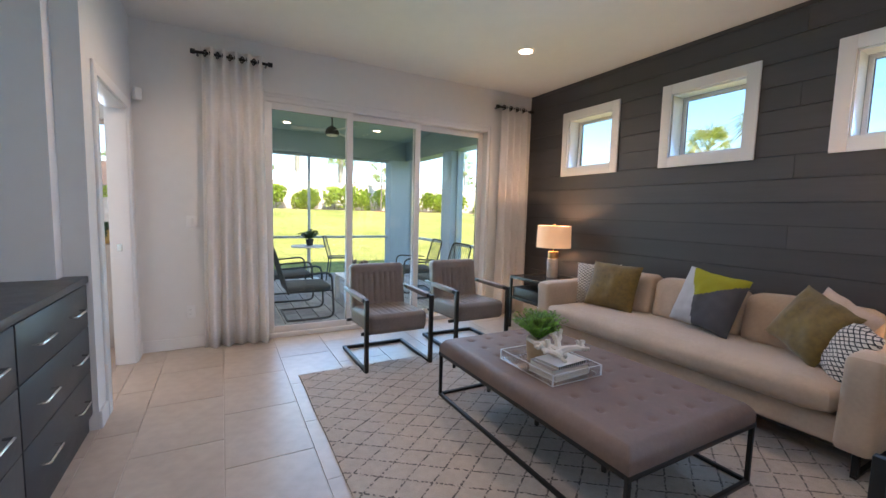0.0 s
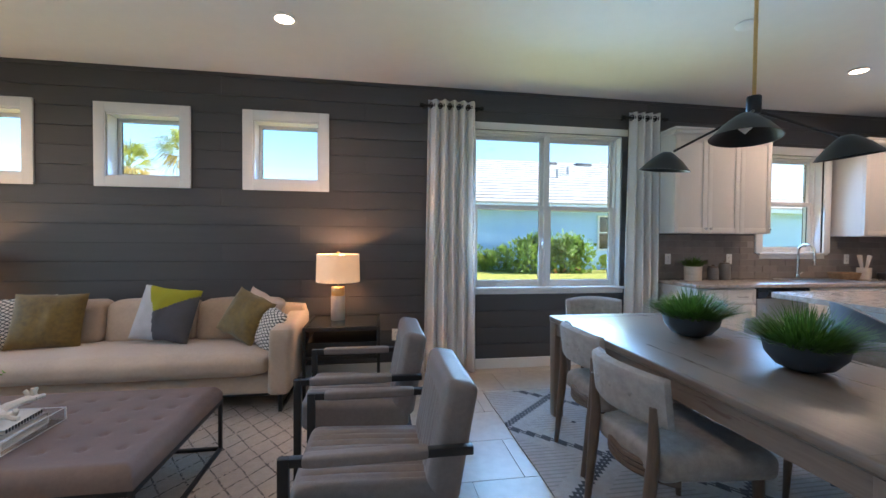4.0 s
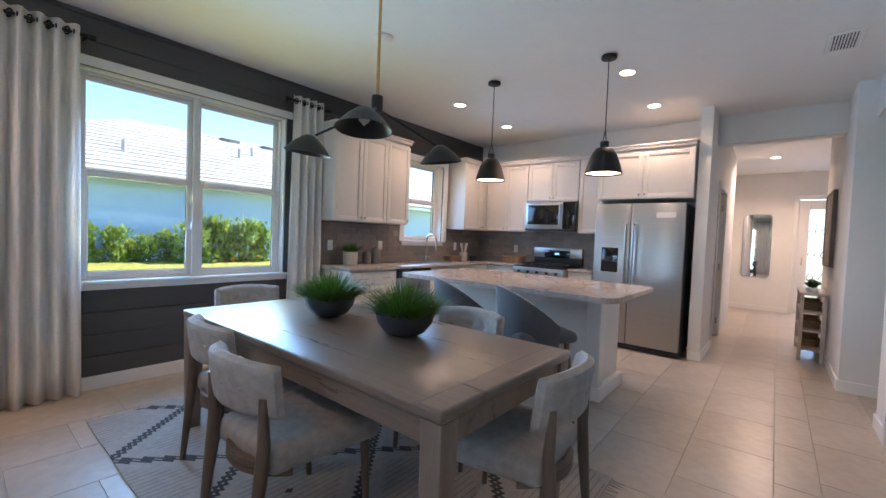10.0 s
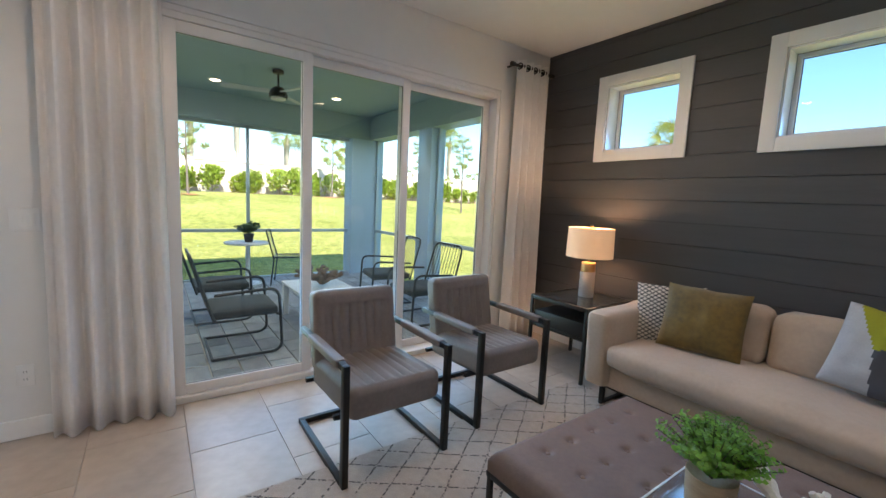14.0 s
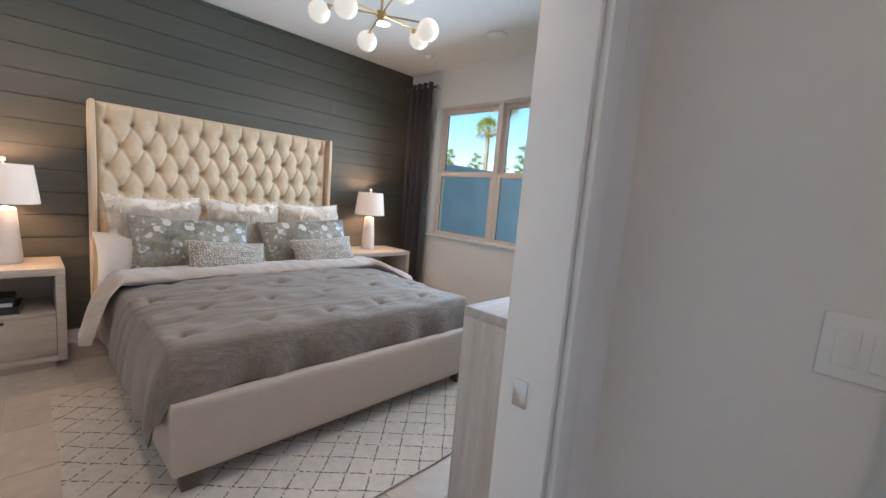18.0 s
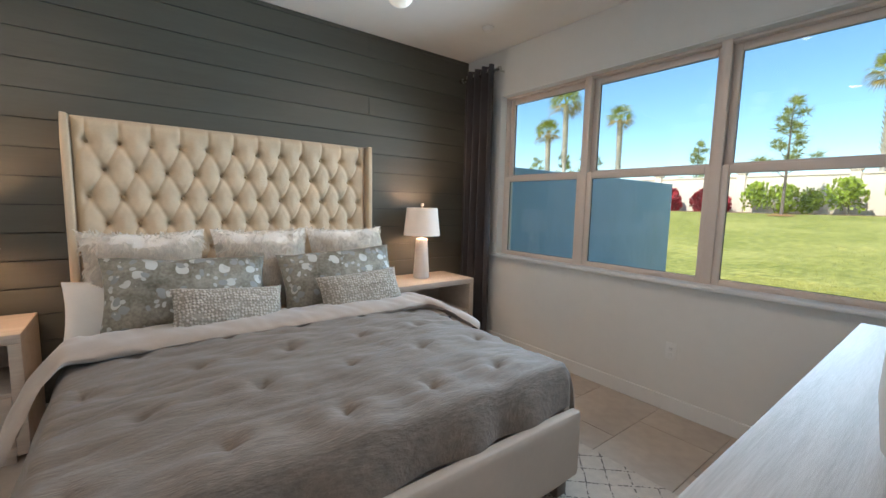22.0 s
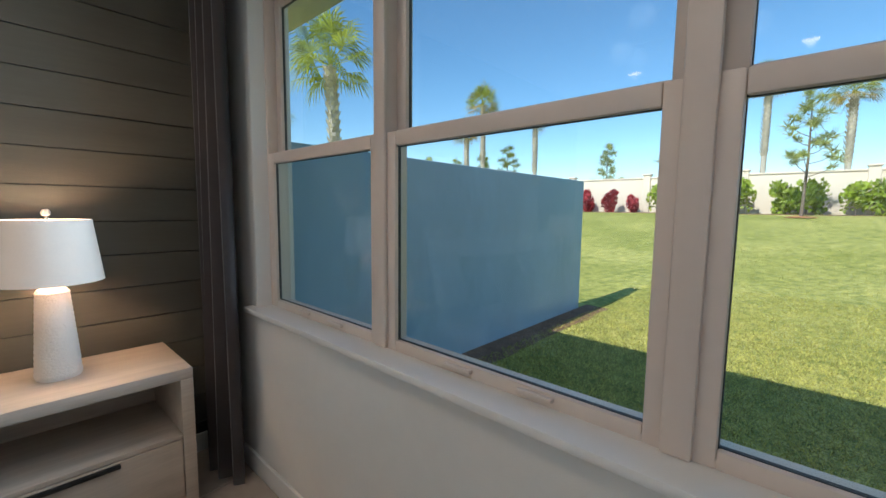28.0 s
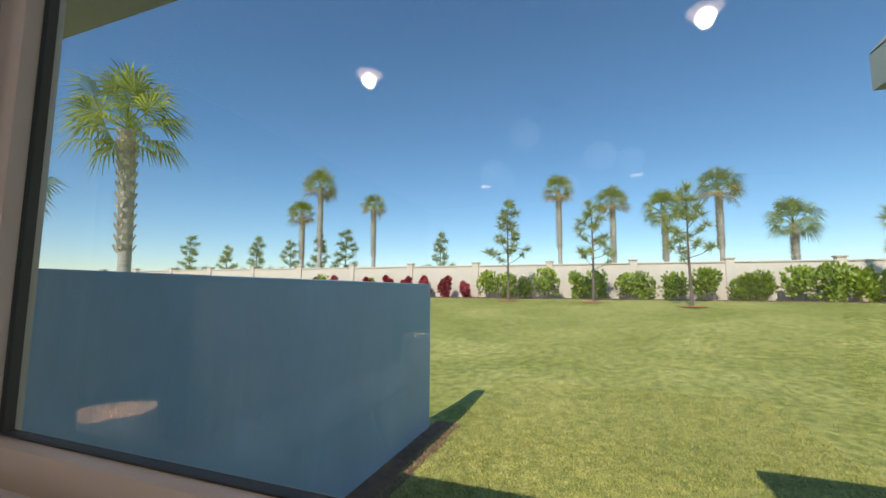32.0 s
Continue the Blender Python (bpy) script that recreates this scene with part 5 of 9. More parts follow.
def basket(x, y, z, w, d, h, label):
    b = empty("basket", pose(x, y, z), label, "basket", "seagrass baskets")
    bm = bmesh.new()
    n = 9
    for k in range(n):
        t = k / (n - 1)
        gw, gd = w / 2 * (0.86 + 0.14 * t), d / 2 * (0.86 + 0.14 * t)
        pts = []
        for i in range(40):
            a = 2 * math.pi * i / 40
            cx, cy = math.cos(a), math.sin(a)
            q = (abs(cx) ** 6 + abs(cy) ** 6) ** (-1 / 6)
            wv = 1 + 0.03 * math.sin(a * 20 + k * math.pi)
            pts.append((gw * cx * q * wv, gd * cy * q * wv, 0.01 + (h - 0.02) * t))
        tube(pts, h / n * 0.62, 6, bm, True)
    part("weave", bm, WICKER, b)
    part("bottom", box(-w * 0.41, w * 0.41, -d * 0.41, d * 0.41, 0.0, 0.008), WICKER, b)
    return b


def branchy(name, x, y, z, size, label, seed, mat, cat="coral"):
    rng = random.Random(seed)
    bm = bmesh.new()

    def grow(p, d, ln, r, depth):
        q = p + d * ln
        q.z = max(q.z, r * 0.9)
        tube([p, (p + q) / 2 + Vector((rng.uniform(-1, 1), rng.uniform(-1, 1), rng.uniform(-0.3, 1))) * ln * 0.12, q], [r, r * 0.9, r * 0.72], 7, bm)
        if depth:
            for _ in range(rng.choice((2, 3))):
                e = (d + Vector((rng.uniform(-1, 1), rng.uniform(-1, 1), rng.uniform(-0.4, 0.8)))).normalized()
                grow(q, e, ln * 0.7, r * 0.72, depth - 1)

    for k in range(4):
        a = k * 1.7 + rng.random()
        grow(Vector((0, 0, size * 0.14)), Vector((math.cos(a), math.sin(a), rng.uniform(0.1, 0.6))).normalized(), size * 0.36, size * 0.10, 2)
    return whole(name, bm, mat, label, cat, at=pose(x, y, z, 0, 0, seed * 40))


basket(7.000, -5.0, 1.105, 0.26, 0.19, 0.10, "small seagrass basket with white coral on the bottom shelf")
branchy("coral", 7.000, -5.0, 1.175, 0.15, "white branching coral piece lying in a basket", 2, CORAL)
basket(6.270, -5.0, 1.105, 0.36, 0.22, 0.14, "seagrass basket filled with white coral on the shelf")
branchy("coral", 6.270, -5.0, 1.215, 0.20, "white branching coral piece heaped in a basket", 3, CORAL)
basket(6.690, -5.0, 1.335, 0.34, 0.22, 0.115, "seagrass tray basket on the middle shelf")
for k, (sx, sz) in enumerate(((6.730, 1.105), (6.640, 1.105), (6.310, 1.335), (6.170, 1.335))):
    st = empty("bowl_stack", pose(sx, -4.98, sz), "stack of glossy black stoneware bowls on a shelf", "bowls", "bowls on the shelves")
    for j in range(3 if k != 3 else 4):
        part("bowl", lathe([(0.0, 0.0), (0.03, 0.0), (0.045, 0.014), (0.048, 0.042), (0.043, 0.042), (0.04, 0.016), (0.0, 0.010)], 24), BLACK_CER, st, at=Matrix.Translation((0, 0, j * 0.036)))
p = empty("succulent", pose(7.100, -4.97, 1.335), "small dark succulent in a black round pot on the shelf", "potted plant")
part("pot", lathe([(0.0, 0.0), (0.035, 0.0), (0.05, 0.03), (0.045, 0.07), (0.038, 0.07), (0.0, 0.06)], 24), BLACK_CER, p)
part("leaves", blades(90, 0.035, 0.05, 0.9, 0.018, 9, 0.06, 0.1), material("grey_green_succulent", (0.05, 0.085, 0.06), 0.5, grain=0.3, scale=20, per_island=0.3), p, smooth=False)
GLASS_J = clear_glass("drinking_glass", (0.9, 0.94, 0.94), 0.9)
for gx in (6.970, 6.900):
    whole("tumbler", lathe([(0.0, 0.004), (0.026, 0.004), (0.03, 0.11), (0.028, 0.11), (0.024, 0.008), (0.0, 0.008)], 20), GLASS_J, "clear glass tumbler standing on the shelf", "glass", "glasses on the shelf", at=pose(gx, -4.95, 1.335))
# Leaning picture and trailing plant on the top shelf
pf = empty("framed_print", pose(7.035, -5.01, 1.57, -4, 0, 0), "framed cactus print leaning on the top shelf", "picture")
WALNUT = material("walnut_frame", (0.16, 0.085, 0.04), 0.45, grain=0.25, scale=12)
for c in ((-0.235, -0.217, 0, 0.485), (0.217, 0.235, 0, 0.485), (-0.217, 0.217, 0, 0.018), (-0.217, 0.217, 0.467, 0.485)):
    part("frame_bar", box(c[0], c[1], -0.015, 0.025, c[2], c[3], 0.002), WALNUT, pf)
part("print", box(-0.217, 0.217, -0.008, 0.0, 0.018, 0.467), material("pale_print_paper", (0.66, 0.67, 0.64), 0.3), pf)
INK = material("grey_green_ink", (0.12, 0.135, 0.125), 0.5, grain=0.3, scale=14)
for cx, hh, rr in ((-0.02, 0.30, 0.05), (0.07, 0.23, 0.04), (-0.11, 0.17, 0.032), (0.14, 0.13, 0.03), (-0.165, 0.11, 0.026)):
    bm = lathe([(0.0, 0.0), (rr, 0.0), (rr * 1.08, hh * 0.6), (rr * 0.8, hh * 0.9), (0.0, hh)], 14, None, Matrix.Translation((cx, 0.0012, 0.03)) @ Matrix.Diagonal((1, 0.02, 1, 1)))
    part("cactus_shape", bm, INK, pf, "printed grey-green cactus")


def leafy(name, x, y, z, h, spread, stems, seed, leaf, mat, stem_mat, label, cat="potted plant", pot=None):
    rng = random.Random(seed)
    p = empty(name, pose(x, y, z), label, cat)
    if pot:
        part("pot", lathe(pot[0], 28), pot[1], p)
    base = pot[2] if pot else 0.0
    sb, lb = bmesh.new(), bmesh.new()
    for _ in range(stems):
        a, tilt = rng.uniform(0, 6.28), rng.uniform(0.1, spread)
        d = Vector((math.cos(a) * math.sin(tilt), math.sin(a) * math.sin(tilt), math.cos(tilt)))
        ln = h * rng.uniform(0.6, 1.0)
        pts = [Vector((0, 0, base)) + d * ln * t + Vector((d.x, d.y, -0.5)) * 0.18 * ln * t * t for t in (0, 0.35, 0.7, 1.0)]
        tube(pts, [0.0025, 0.002, 0.0015, 0.001], 5, sb)
        for t in range(3, 13):
            f = t / 12
            k = min(2, int(f * 3))
            q = pts[k].lerp(pts[k + 1], f * 3 - k)
            for s in (-1, 1):
                out = (d.cross(Vector((0, 0, 1))).normalized() * s + Vector((rng.uniform(-0.5, 0.5), rng.uniform(-0.5, 0.5), rng.uniform(-0.1, 0.6)))).normalized()
                w = out.cross(d).normalized() * leaf * 0.42
                lift = Vector((0, 0, leaf * 0.12))
                lb.faces.new([lb.verts.new(v) for v in (q, q + out * leaf * 0.5 + w + lift, q + out * leaf, q + out * leaf * 0.5 - w + lift)])
    part("stems", sb, stem_mat, p)
    part("leaves", lb, mat, p, smooth=False)
    return p


STEM = material("green_stem", (0.09, 0.10, 0.03), 0.6, grain=0.2)
DEEP_LEAF = material("deep_green_leaf", (0.045, 0.095, 0.025), 0.5, grain=0.3, scale=30, per_island=0.35)
POT_STONE = material("pale_stone_pot", (0.42, 0.36, 0.29), 0.7, grain=0.2, scale=9, bump=0.3)
leafy("trailing_plant", 6.66, -5.0, 1.57, 0.34, 0.85, 26, 4, 0.026, leaf_material("maidenhair_leaf", (0.12, 0.17, 0.05), 0.4, rough=0.55, per_island=0.35), STEM, "airy green maidenhair plant in a low stone pot",
      pot=([(0.0, 0.0), (0.10, 0.0), (0.125, 0.05), (0.122, 0.075), (0.11, 0.075), (0.0, 0.06)], POT_STONE, 0.05))
# Ottoman tray, books, coral and fern
ACRYL = clear_glass("clear_acrylic", (0.985, 0.99, 0.99), 1.6)
RIM = material("polished_acrylic_edge", (0.80, 0.82, 0.82), 0.15, spec=0.8)
tray = empty("serving_tray", pose(2.585, -1.97, 0.424), "clear acrylic serving tray on the ottoman", "tray")
part("base", box(-0.225, 0.225, -0.182, 0.182, 0.0, 0.006, 0.001), ACRYL, tray)
for c in ((-0.225, 0.225, -0.182, -0.176), (-0.225, 0.225, 0.176, 0.182), (-0.225, -0.219, -0.176, 0.176), (0.219, 0.225, -0.176, 0.176)):
    part("wall", box(*c, 0.006, 0.058, 0.001), ACRYL, tray)
    part("rim", box(*c, 0.058, 0.061, 0.001), RIM, tray, "bright polished acrylic edge")
for cx in (-0.222, 0.222):
    for cy in (-0.179, 0.179):
        part("corner", box(cx - 0.0034, cx + 0.0034, cy - 0.0034, cy + 0.0034, 0.0, 0.0575), RIM, tray)
part("foot_edge", frame_ring(0.2262, 0.1832, 0.0, 0.0025, 0.003), RIM, tray)
PAPER = material("book_page_edges", (0.66, 0.62, 0.54), 0.85, grain=0.1, scale=30, stretch=(1, 1, 12))


def book(x, y, z, w, d, h, turn, mat, label, parent_group="books"):
    b = empty("book", pose(x, y, z, 0, 0, turn), label, "book", parent_group)
    part("page_block", box(-w / 2 + 0.004, w / 2 - 0.004, -d / 2 + 0.004, d / 2 - 0.002, 0.003, h - 0.003), PAPER, b)
    part("cover", box(-w / 2, w / 2, -d / 2, d / 2, 0, 0.003), mat, b)
    part("cover", box(-w / 2, w / 2, -d / 2, d / 2, h - 0.003, h), mat, b)
    part("spine", box(-w / 2, w / 2, d / 2 - 0.003, d / 2, 0.003, h - 0.003), mat, b)
    return b


COVER_W = material("white_book_cover", (0.70, 0.68, 0.65), 0.4, grain=0.05)
COVER_T = material("taupe_book_cover", (0.35, 0.30, 0.27), 0.5, grain=0.08)
COVER_K = material("black_book_cover", (0.02, 0.02, 0.022), 0.4, grain=0.1)
book(2.68, -1.985, 0.431, 0.20, 0.27, 0.032, 4, COVER_W, "white hardcover book at the bottom of a stack")
book(2.68, -1.985, 0.4635, 0.19, 0.26, 0.026, -3, COVER_T, "taupe hardcover book in a stack on the tray")
top_book = book(2.685, -1.98, 0.490, 0.17, 0.23, 0.018, 5, COVER_W, "black and white striped book on top of the stack")
for k in range(13):
    part("stripe", box(0.0847, 0.0862, -0.110 + 0.0172 * k, -0.1015 + 0.0172 * k, 0.0005, 0.0175), COVER_K, top_book)
branchy("coral", 2.68, -1.99, 0.509, 0.24, "large bleached white coral resting on the books", 5, CORAL)
leafy("fern", 2.475, -1.96, 0.431, 0.21, 0.85, 230, 8, 0.017, leaf_material("fern_leaf", (0.17, 0.36, 0.04), 0.4, rough=0.5, per_island=0.3), STEM, "bright green fern in a birch-bark pot on the tray",
      pot=([(0.0, 0.0), (0.058, 0.0), (0.066, 0.06), (0.07, 0.135), (0.062, 0.135), (0.0, 0.10)], material("birch_bark_pot", (0.50, 0.36, 0.22), 0.75, color2=(0.36, 0.24, 0.14), scale=6, stretch=(1, 1, 5), bump=0.4), 0.12))


# ---- kitchen ----
CAB = material("cream_white_cabinet_paint", (0.70, 0.655, 0.60), 0.38, grain=0.03, scale=3)
QUARTZ = material("beige_speckled_granite", (0.50, 0.43, 0.38), 0.14, color2=(0.27, 0.215, 0.185), scale=22, per_object=0.0)
SPLASH = material("grey_glazed_wall_tile", (0.25, 0.22, 0.20), 0.16, grain=0.12, scale=10, per_object=0.14)
SPLASH_BACK = material("grey_tile_joint", (0.28, 0.26, 0.24), 0.85, grain=0.1)
KNOB = CHROME


def shaker(name, parent, at, w, h, knob=None, pull=False):
    """A shaker front in local x-z, facing -y, lower left corner at the origin."""
    d = part(name, box(0.002, w - 0.002, -0.012, 0.0, 0.002, h - 0.002, 0.0015), CAB, parent, at=at)
    s = 0.055 if h > 0.25 else 0.035
    for nm, p, q, a, b in (("stile", 0.002, s, 0.002, h - 0.002), ("stile", w - s, w - 0.002, 0.002, h - 0.002), ("rail", s, w - s, 0.002, s), ("rail", s, w - s, h - s, h - 0.002)):
        part(nm, box(p, q, -0.021, -0.012, a, b, 0.002), CAB, d)
    if knob:
        part("knob", lathe([(0.0, 0.0), (0.005, 0.0), (0.005, 0.012), (0.013, 0.018), (0.010, 0.026), (0.0, 0.028)], 14), KNOB, d, "nickel knob", at=pose(knob[0], -0.021, knob[1], 90))
    if pull:
        part("pull", tube(bend([(w / 2 - 0.05, -0.02, h / 2), (w / 2 - 0.05, -0.05, h / 2), (w / 2 + 0.05, -0.05, h / 2), (w / 2 + 0.05, -0.02, h / 2)], 0.012), 0.005, 8), KNOB, d, "nickel bar pull")
    return d


def wall_cabinet(at, w, deep, z0, z1, doors, label, crown=True):
    """Local x along the wall, back at y = 0, front at y = -deep."""
    c = empty("wall_cabinet", at, label, "cabinet", "kitchen wall cabinets")
    part("body", box(0, w, -deep + 0.022, -0.002, z0, z1, 0.002), CAB, c)
    dw = w / doors
    for k in range(doors):
        kx = dw - 0.03 if (k % 2 == 0 and doors > 1) or doors == 1 else 0.03
        shaker("door", c, Matrix.Translation((k * dw, -deep + 0.021, z0 + 0.004)), dw, z1 - z0 - 0.03, (kx, 0.045))
    if crown:
        bm = box(-0.012, w + 0.012, -deep - 0.02, -0.002, z1, z1 + 0.035, 0.006)
        box(-0.025, w + 0.025, -deep - 0.035, -0.002, z1 + 0.035, z1 + 0.06, 0.008, bm=bm)
        part("crown", bm, CAB, c)
    return c


wall_cabinet(pose(7.28, 0, 0), 1.14, 0.35, 1.41, 2.42, 3, "cream shaker wall cabinet with three doors over the counter")
wall_cabinet(pose(9.62, 0, 0), 0.93, 0.35, 1.40, 2.42, 2, "cream shaker corner wall cabinet beside the sink window")
E_ = lambda y: pose(10.55, y, 0, 0, 0, -90)
wall_cabinet(E_(-0.37), 0.72, 0.35, 1.40, 2.42, 2, "cream shaker wall cabinet by the corner")
wall_cabinet(E_(-1.10), 0.77, 0.35, 1.85, 2.42, 2, "short cream shaker cabinet above the microwave")
wall_cabinet(E_(-1.88), 0.33, 0.35, 1.40, 2.42, 1, "narrow cream shaker wall cabinet beside the refrigerator")
wall_cabinet(E_(-2.22), 1.06, 0.62, 1.83, 2.42, 2, "deep cream shaker cabinet above the refrigerator")


def base_cabinet(at, w, label, drawers=0, doors=2, deep=0.60):
    c = empty("base_cabinet", at, label, "cabinet", "kitchen base cabinets")
    part("body", box(0, w, -deep + 0.022, -0.002, 0.10, 0.875, 0.002), CAB, c)
    part("toe_kick", box(0, w, -deep + 0.08, -0.01, 0.0, 0.10), BLACK_PLASTIC, c)
    n = max(1, doors)
    dw = w / n
    if drawers == 1:
        for k in range(n):
            shaker("drawer", c, Matrix.Translation((k * dw, -deep + 0.021, 0.715)), dw, 0.15, None, True)
    top = 0.71 if drawers else 0.865
    if drawers > 1:
        hh = 0.76 / drawers
        for k in range(drawers):
            shaker("drawer", c, Matrix.Translation((0, -deep + 0.021, 0.105 + k * hh)), w, hh, None, True)
    else:
        for k in range(n):
            shaker("door", c, Matrix.Translation((k * dw, -deep + 0.021, 0.105)), dw, top - 0.105, (dw - 0.03 if k % 2 == 0 else 0.03, top - 0.17))
    return c


base_cabinet(pose(7.34, 0, 0), 0.66, "cream shaker base cabinet with drawers by the curtain", 1, 2)
base_cabinet(pose(8.62, 0, 0), 0.95, "cream shaker sink cabinet under the window", 1, 2)
base_cabinet(pose(9.575, 0, 0), 0.36, "narrow cream shaker base cabinet in the corner", 1, 1)
base_cabinet(E_(-0.61), 0.49, "cream shaker base cabinet beside the range", 1, 1)
base_cabinet(E_(-1.88), 0.32, "narrow cream shaker base cabinet between range and refrigerator", 1, 1)
dw = empty("dishwasher", pose(8.005, 0, 0), "stainless steel dishwasher with black control strip", "dishwasher")
part("body", box(0.002, 0.608, -0.575, -0.01, 0.10, 0.872), BLACK_PLASTIC, dw)
part("door", box(0.004, 0.606, -0.605, -0.576, 0.12, 0.765, 0.006), STEEL, dw, "brushed stainless door")
part("control_panel", box(0.004, 0.606, -0.612, -0.576, 0.768, 0.870, 0.006), BLACK_GLASS, dw, "glossy black control strip")
part("toe_kick", box(0.004, 0.606, -0.54, -0.03, 0.0, 0.10), BLACK_PLASTIC, dw)

ct = empty("worktop", Matrix(), "speckled beige granite L-shaped worktop", "worktop")
part("slab", box(7.30, 10.548, -0.635, -0.004, 0.877, 0.913, 0.006), QUARTZ, ct)
part("slab", box(9.915, 10.548, -1.09, -0.636, 0.877, 0.913, 0.006), QUARTZ, ct)
part("slab", box(9.915, 10.548, -2.205, -1.885, 0.877, 0.913, 0.006), QUARTZ, ct)
# Sink and tap
sk = empty("sink", pose(9.08, -0.33, 0.9135), "stainless steel undermount kitchen sink", "sink")
part("rim", frame_ring(0.36, 0.21, 0.0, 0.004, 0.02), STEEL, sk)
part("basin", box(-0.34, 0.34, -0.19, 0.19, 0.0, 0.002), material("dark_sink_basin", (0.18, 0.18, 0.18), 0.35, metal=0.8), sk)
tap = empty("faucet", pose(9.08, -0.09, 0.914), "tall polished gooseneck kitchen faucet", "faucet")
part("base", cyl(0.026, 0, 0.05, seg=20, bev=0.004), CHROME, tap)
part("neck", tube([(0, 0, 0.05), (0, 0, 0.30)] + [(0, -0.09 + 0.09 * math.cos(a * math.pi / 8), 0.30 + 0.09 * math.sin(a * math.pi / 8)) for a in range(1, 9)] + [(0, -0.18, 0.24)], 0.012, 12), CHROME, tap)
part("spray_head", cyl(0.016, 0.16, 0.24, y=-0.18, seg=16, bev=0.003), CHROME, tap)
part("lever", tube([(0.02, 0, 0.04), (0.07, 0, 0.07)], 0.006, 8), CHROME, tap)

# Range, microwave and refrigerator
rg = empty("range", pose(9.84, -1.49, 0), "stainless gas range with black cooktop and back panel", "range")
part("body", box(0.03, 0.70, -0.378, 0.378, 0.06, 0.90, 0.004), STEEL, rg)
part("oven_door", box(0.0, 0.03, -0.375, 0.375, 0.22, 0.76, 0.008), STEEL, rg)
part("oven_window", box(-0.004, 0.0, -0.28, 0.28, 0.34, 0.64), BLACK_GLASS, rg)
part("oven_handle", tube(bend([(-0.005, -0.33, 0.73), (-0.05, -0.33, 0.73), (-0.05, 0.33, 0.73), (-0.005, 0.33, 0.73)], 0.02), 0.011, 10), STEEL, rg)
part("drawer", box(0.0, 0.03, -0.375, 0.375, 0.07, 0.21, 0.006), STEEL, rg)
part("control_strip", box(-0.01, 0.03, -0.375, 0.375, 0.77, 0.90, 0.008), STEEL, rg)
for k in range(5):
    part("knob", cyl(0.02, 0, 0.03, seg=18, bev=0.003, m=pose(-0.01, -0.28 + 0.14 * k, 0.835, 0, -90)), BLACK_METAL, rg, "black burner knob")
part("cooktop", box(-0.005, 0.70, -0.378, 0.378, 0.901, 0.918, 0.004), BLACK_GLASS, rg)
for gx in (0.16, 0.48):
    for gy in (-0.24, 0.0, 0.24):
        g = part("grate", tube([(gx - 0.13, gy - 0.10, 0.945), (gx + 0.13, gy - 0.10, 0.945), (gx + 0.13, gy + 0.10, 0.945), (gx - 0.13, gy + 0.10, 0.945)], 0.007, 6, closed=True), BLACK_METAL, rg, "black cast-iron grate")
        part("grate_bar", tube([(gx - 0.13, gy, 0.945), (gx + 0.13, gy, 0.945)], 0.006, 6), BLACK_METAL, g)
        part("burner", cyl(0.035, 0.918, 0.935, x=gx, y=gy, seg=18), BLACK_METAL, rg)
part("back_panel", box(0.62, 0.70, -0.378, 0.378, 1.03, 1.175, 0.01), STEEL, rg)
part("back_riser", box(0.64, 0.70, -0.376, 0.376, 0.918, 1.03, 0.004), BLACK_METAL, rg, "black riser under the back panel")
part("display", box(0.614, 0.62, -0.20, 0.20, 1.03, 1.14, 0.002), BLACK_GLASS, rg)
part("clock", box(0.612, 0.614, -0.035, 0.035, 1.075, 1.10), material("blue_clock_digits", (0.05, 0.2, 0.5), 0.4, emit=1.0, emit_color=(0.15, 0.4, 1.0)), rg)

mw = empty("microwave", pose(10.13, -1.485, 1.42), "stainless over-range microwave with dark glass door", "microwave")
part("body", box(0.03, 0.41, -0.375, 0.375, 0.0, 0.42, 0.004), STEEL, mw)
part("door", box(0.0, 0.03, -0.20, 0.375, 0.03, 0.415, 0.006), STEEL, mw)
part("window", box(-0.004, 0.0, -0.14, 0.335, 0.09, 0.37, 0.002), BLACK_GLASS, mw)
part("keypad", box(-0.002, 0.03, -0.375, -0.205, 0.03, 0.415, 0.005), BLACK_GLASS, mw)
part("handle", tube(bend([(-0.002, -0.175, 0.07), (-0.035, -0.175, 0.07), (-0.035, -0.175, 0.38), (-0.002, -0.175, 0.38)], 0.015), 0.009, 8), STEEL, mw)
part("vent_strip", box(0.0, 0.03, -0.375, 0.375, 0.0, 0.028, 0.003), BLACK_PLASTIC, mw)

fr = empty("refrigerator", pose(9.86, -2.735, 0), "stainless side-by-side refrigerator with ice dispenser", "refrigerator")
part("body", box(0.06, 0.66, -0.495, 0.495, 0.03, 1.765, 0.004), material("dark_grey_appliance_side", (0.05, 0.05, 0.052), 0.4, grain=0.08), fr)
part("freezer_door", box(0.0, 0.058, 0.075, 0.495, 0.075, 1.77, 0.01), STEEL, fr)
part("fridge_door", box(0.0, 0.058, -0.495, 0.070, 0.075, 1.77, 0.01), STEEL, fr)
part("base_grille", box(0.03, 0.06, -0.49, 0.49, 0.01, 0.07, 0.004), BLACK_PLASTIC, fr)
for y in (0.115, 0.03):
    part("handle", tube(bend([(0.0, y, 0.72), (-0.05, y, 0.74), (-0.05, y, 1.50), (0.0, y, 1.52)], 0.03), 0.011, 10), STEEL, fr, "long steel handle")
disp = part("ice_dispenser", box(-0.004, 0.0, 0.20, 0.40, 0.93, 1.23, 0.004), BLACK_GLASS, fr, "black ice and water dispenser")
part("spout", box(-0.03, -0.004, 0.26, 0.34, 1.06, 1.12, 0.008), BLACK_PLASTIC, disp)
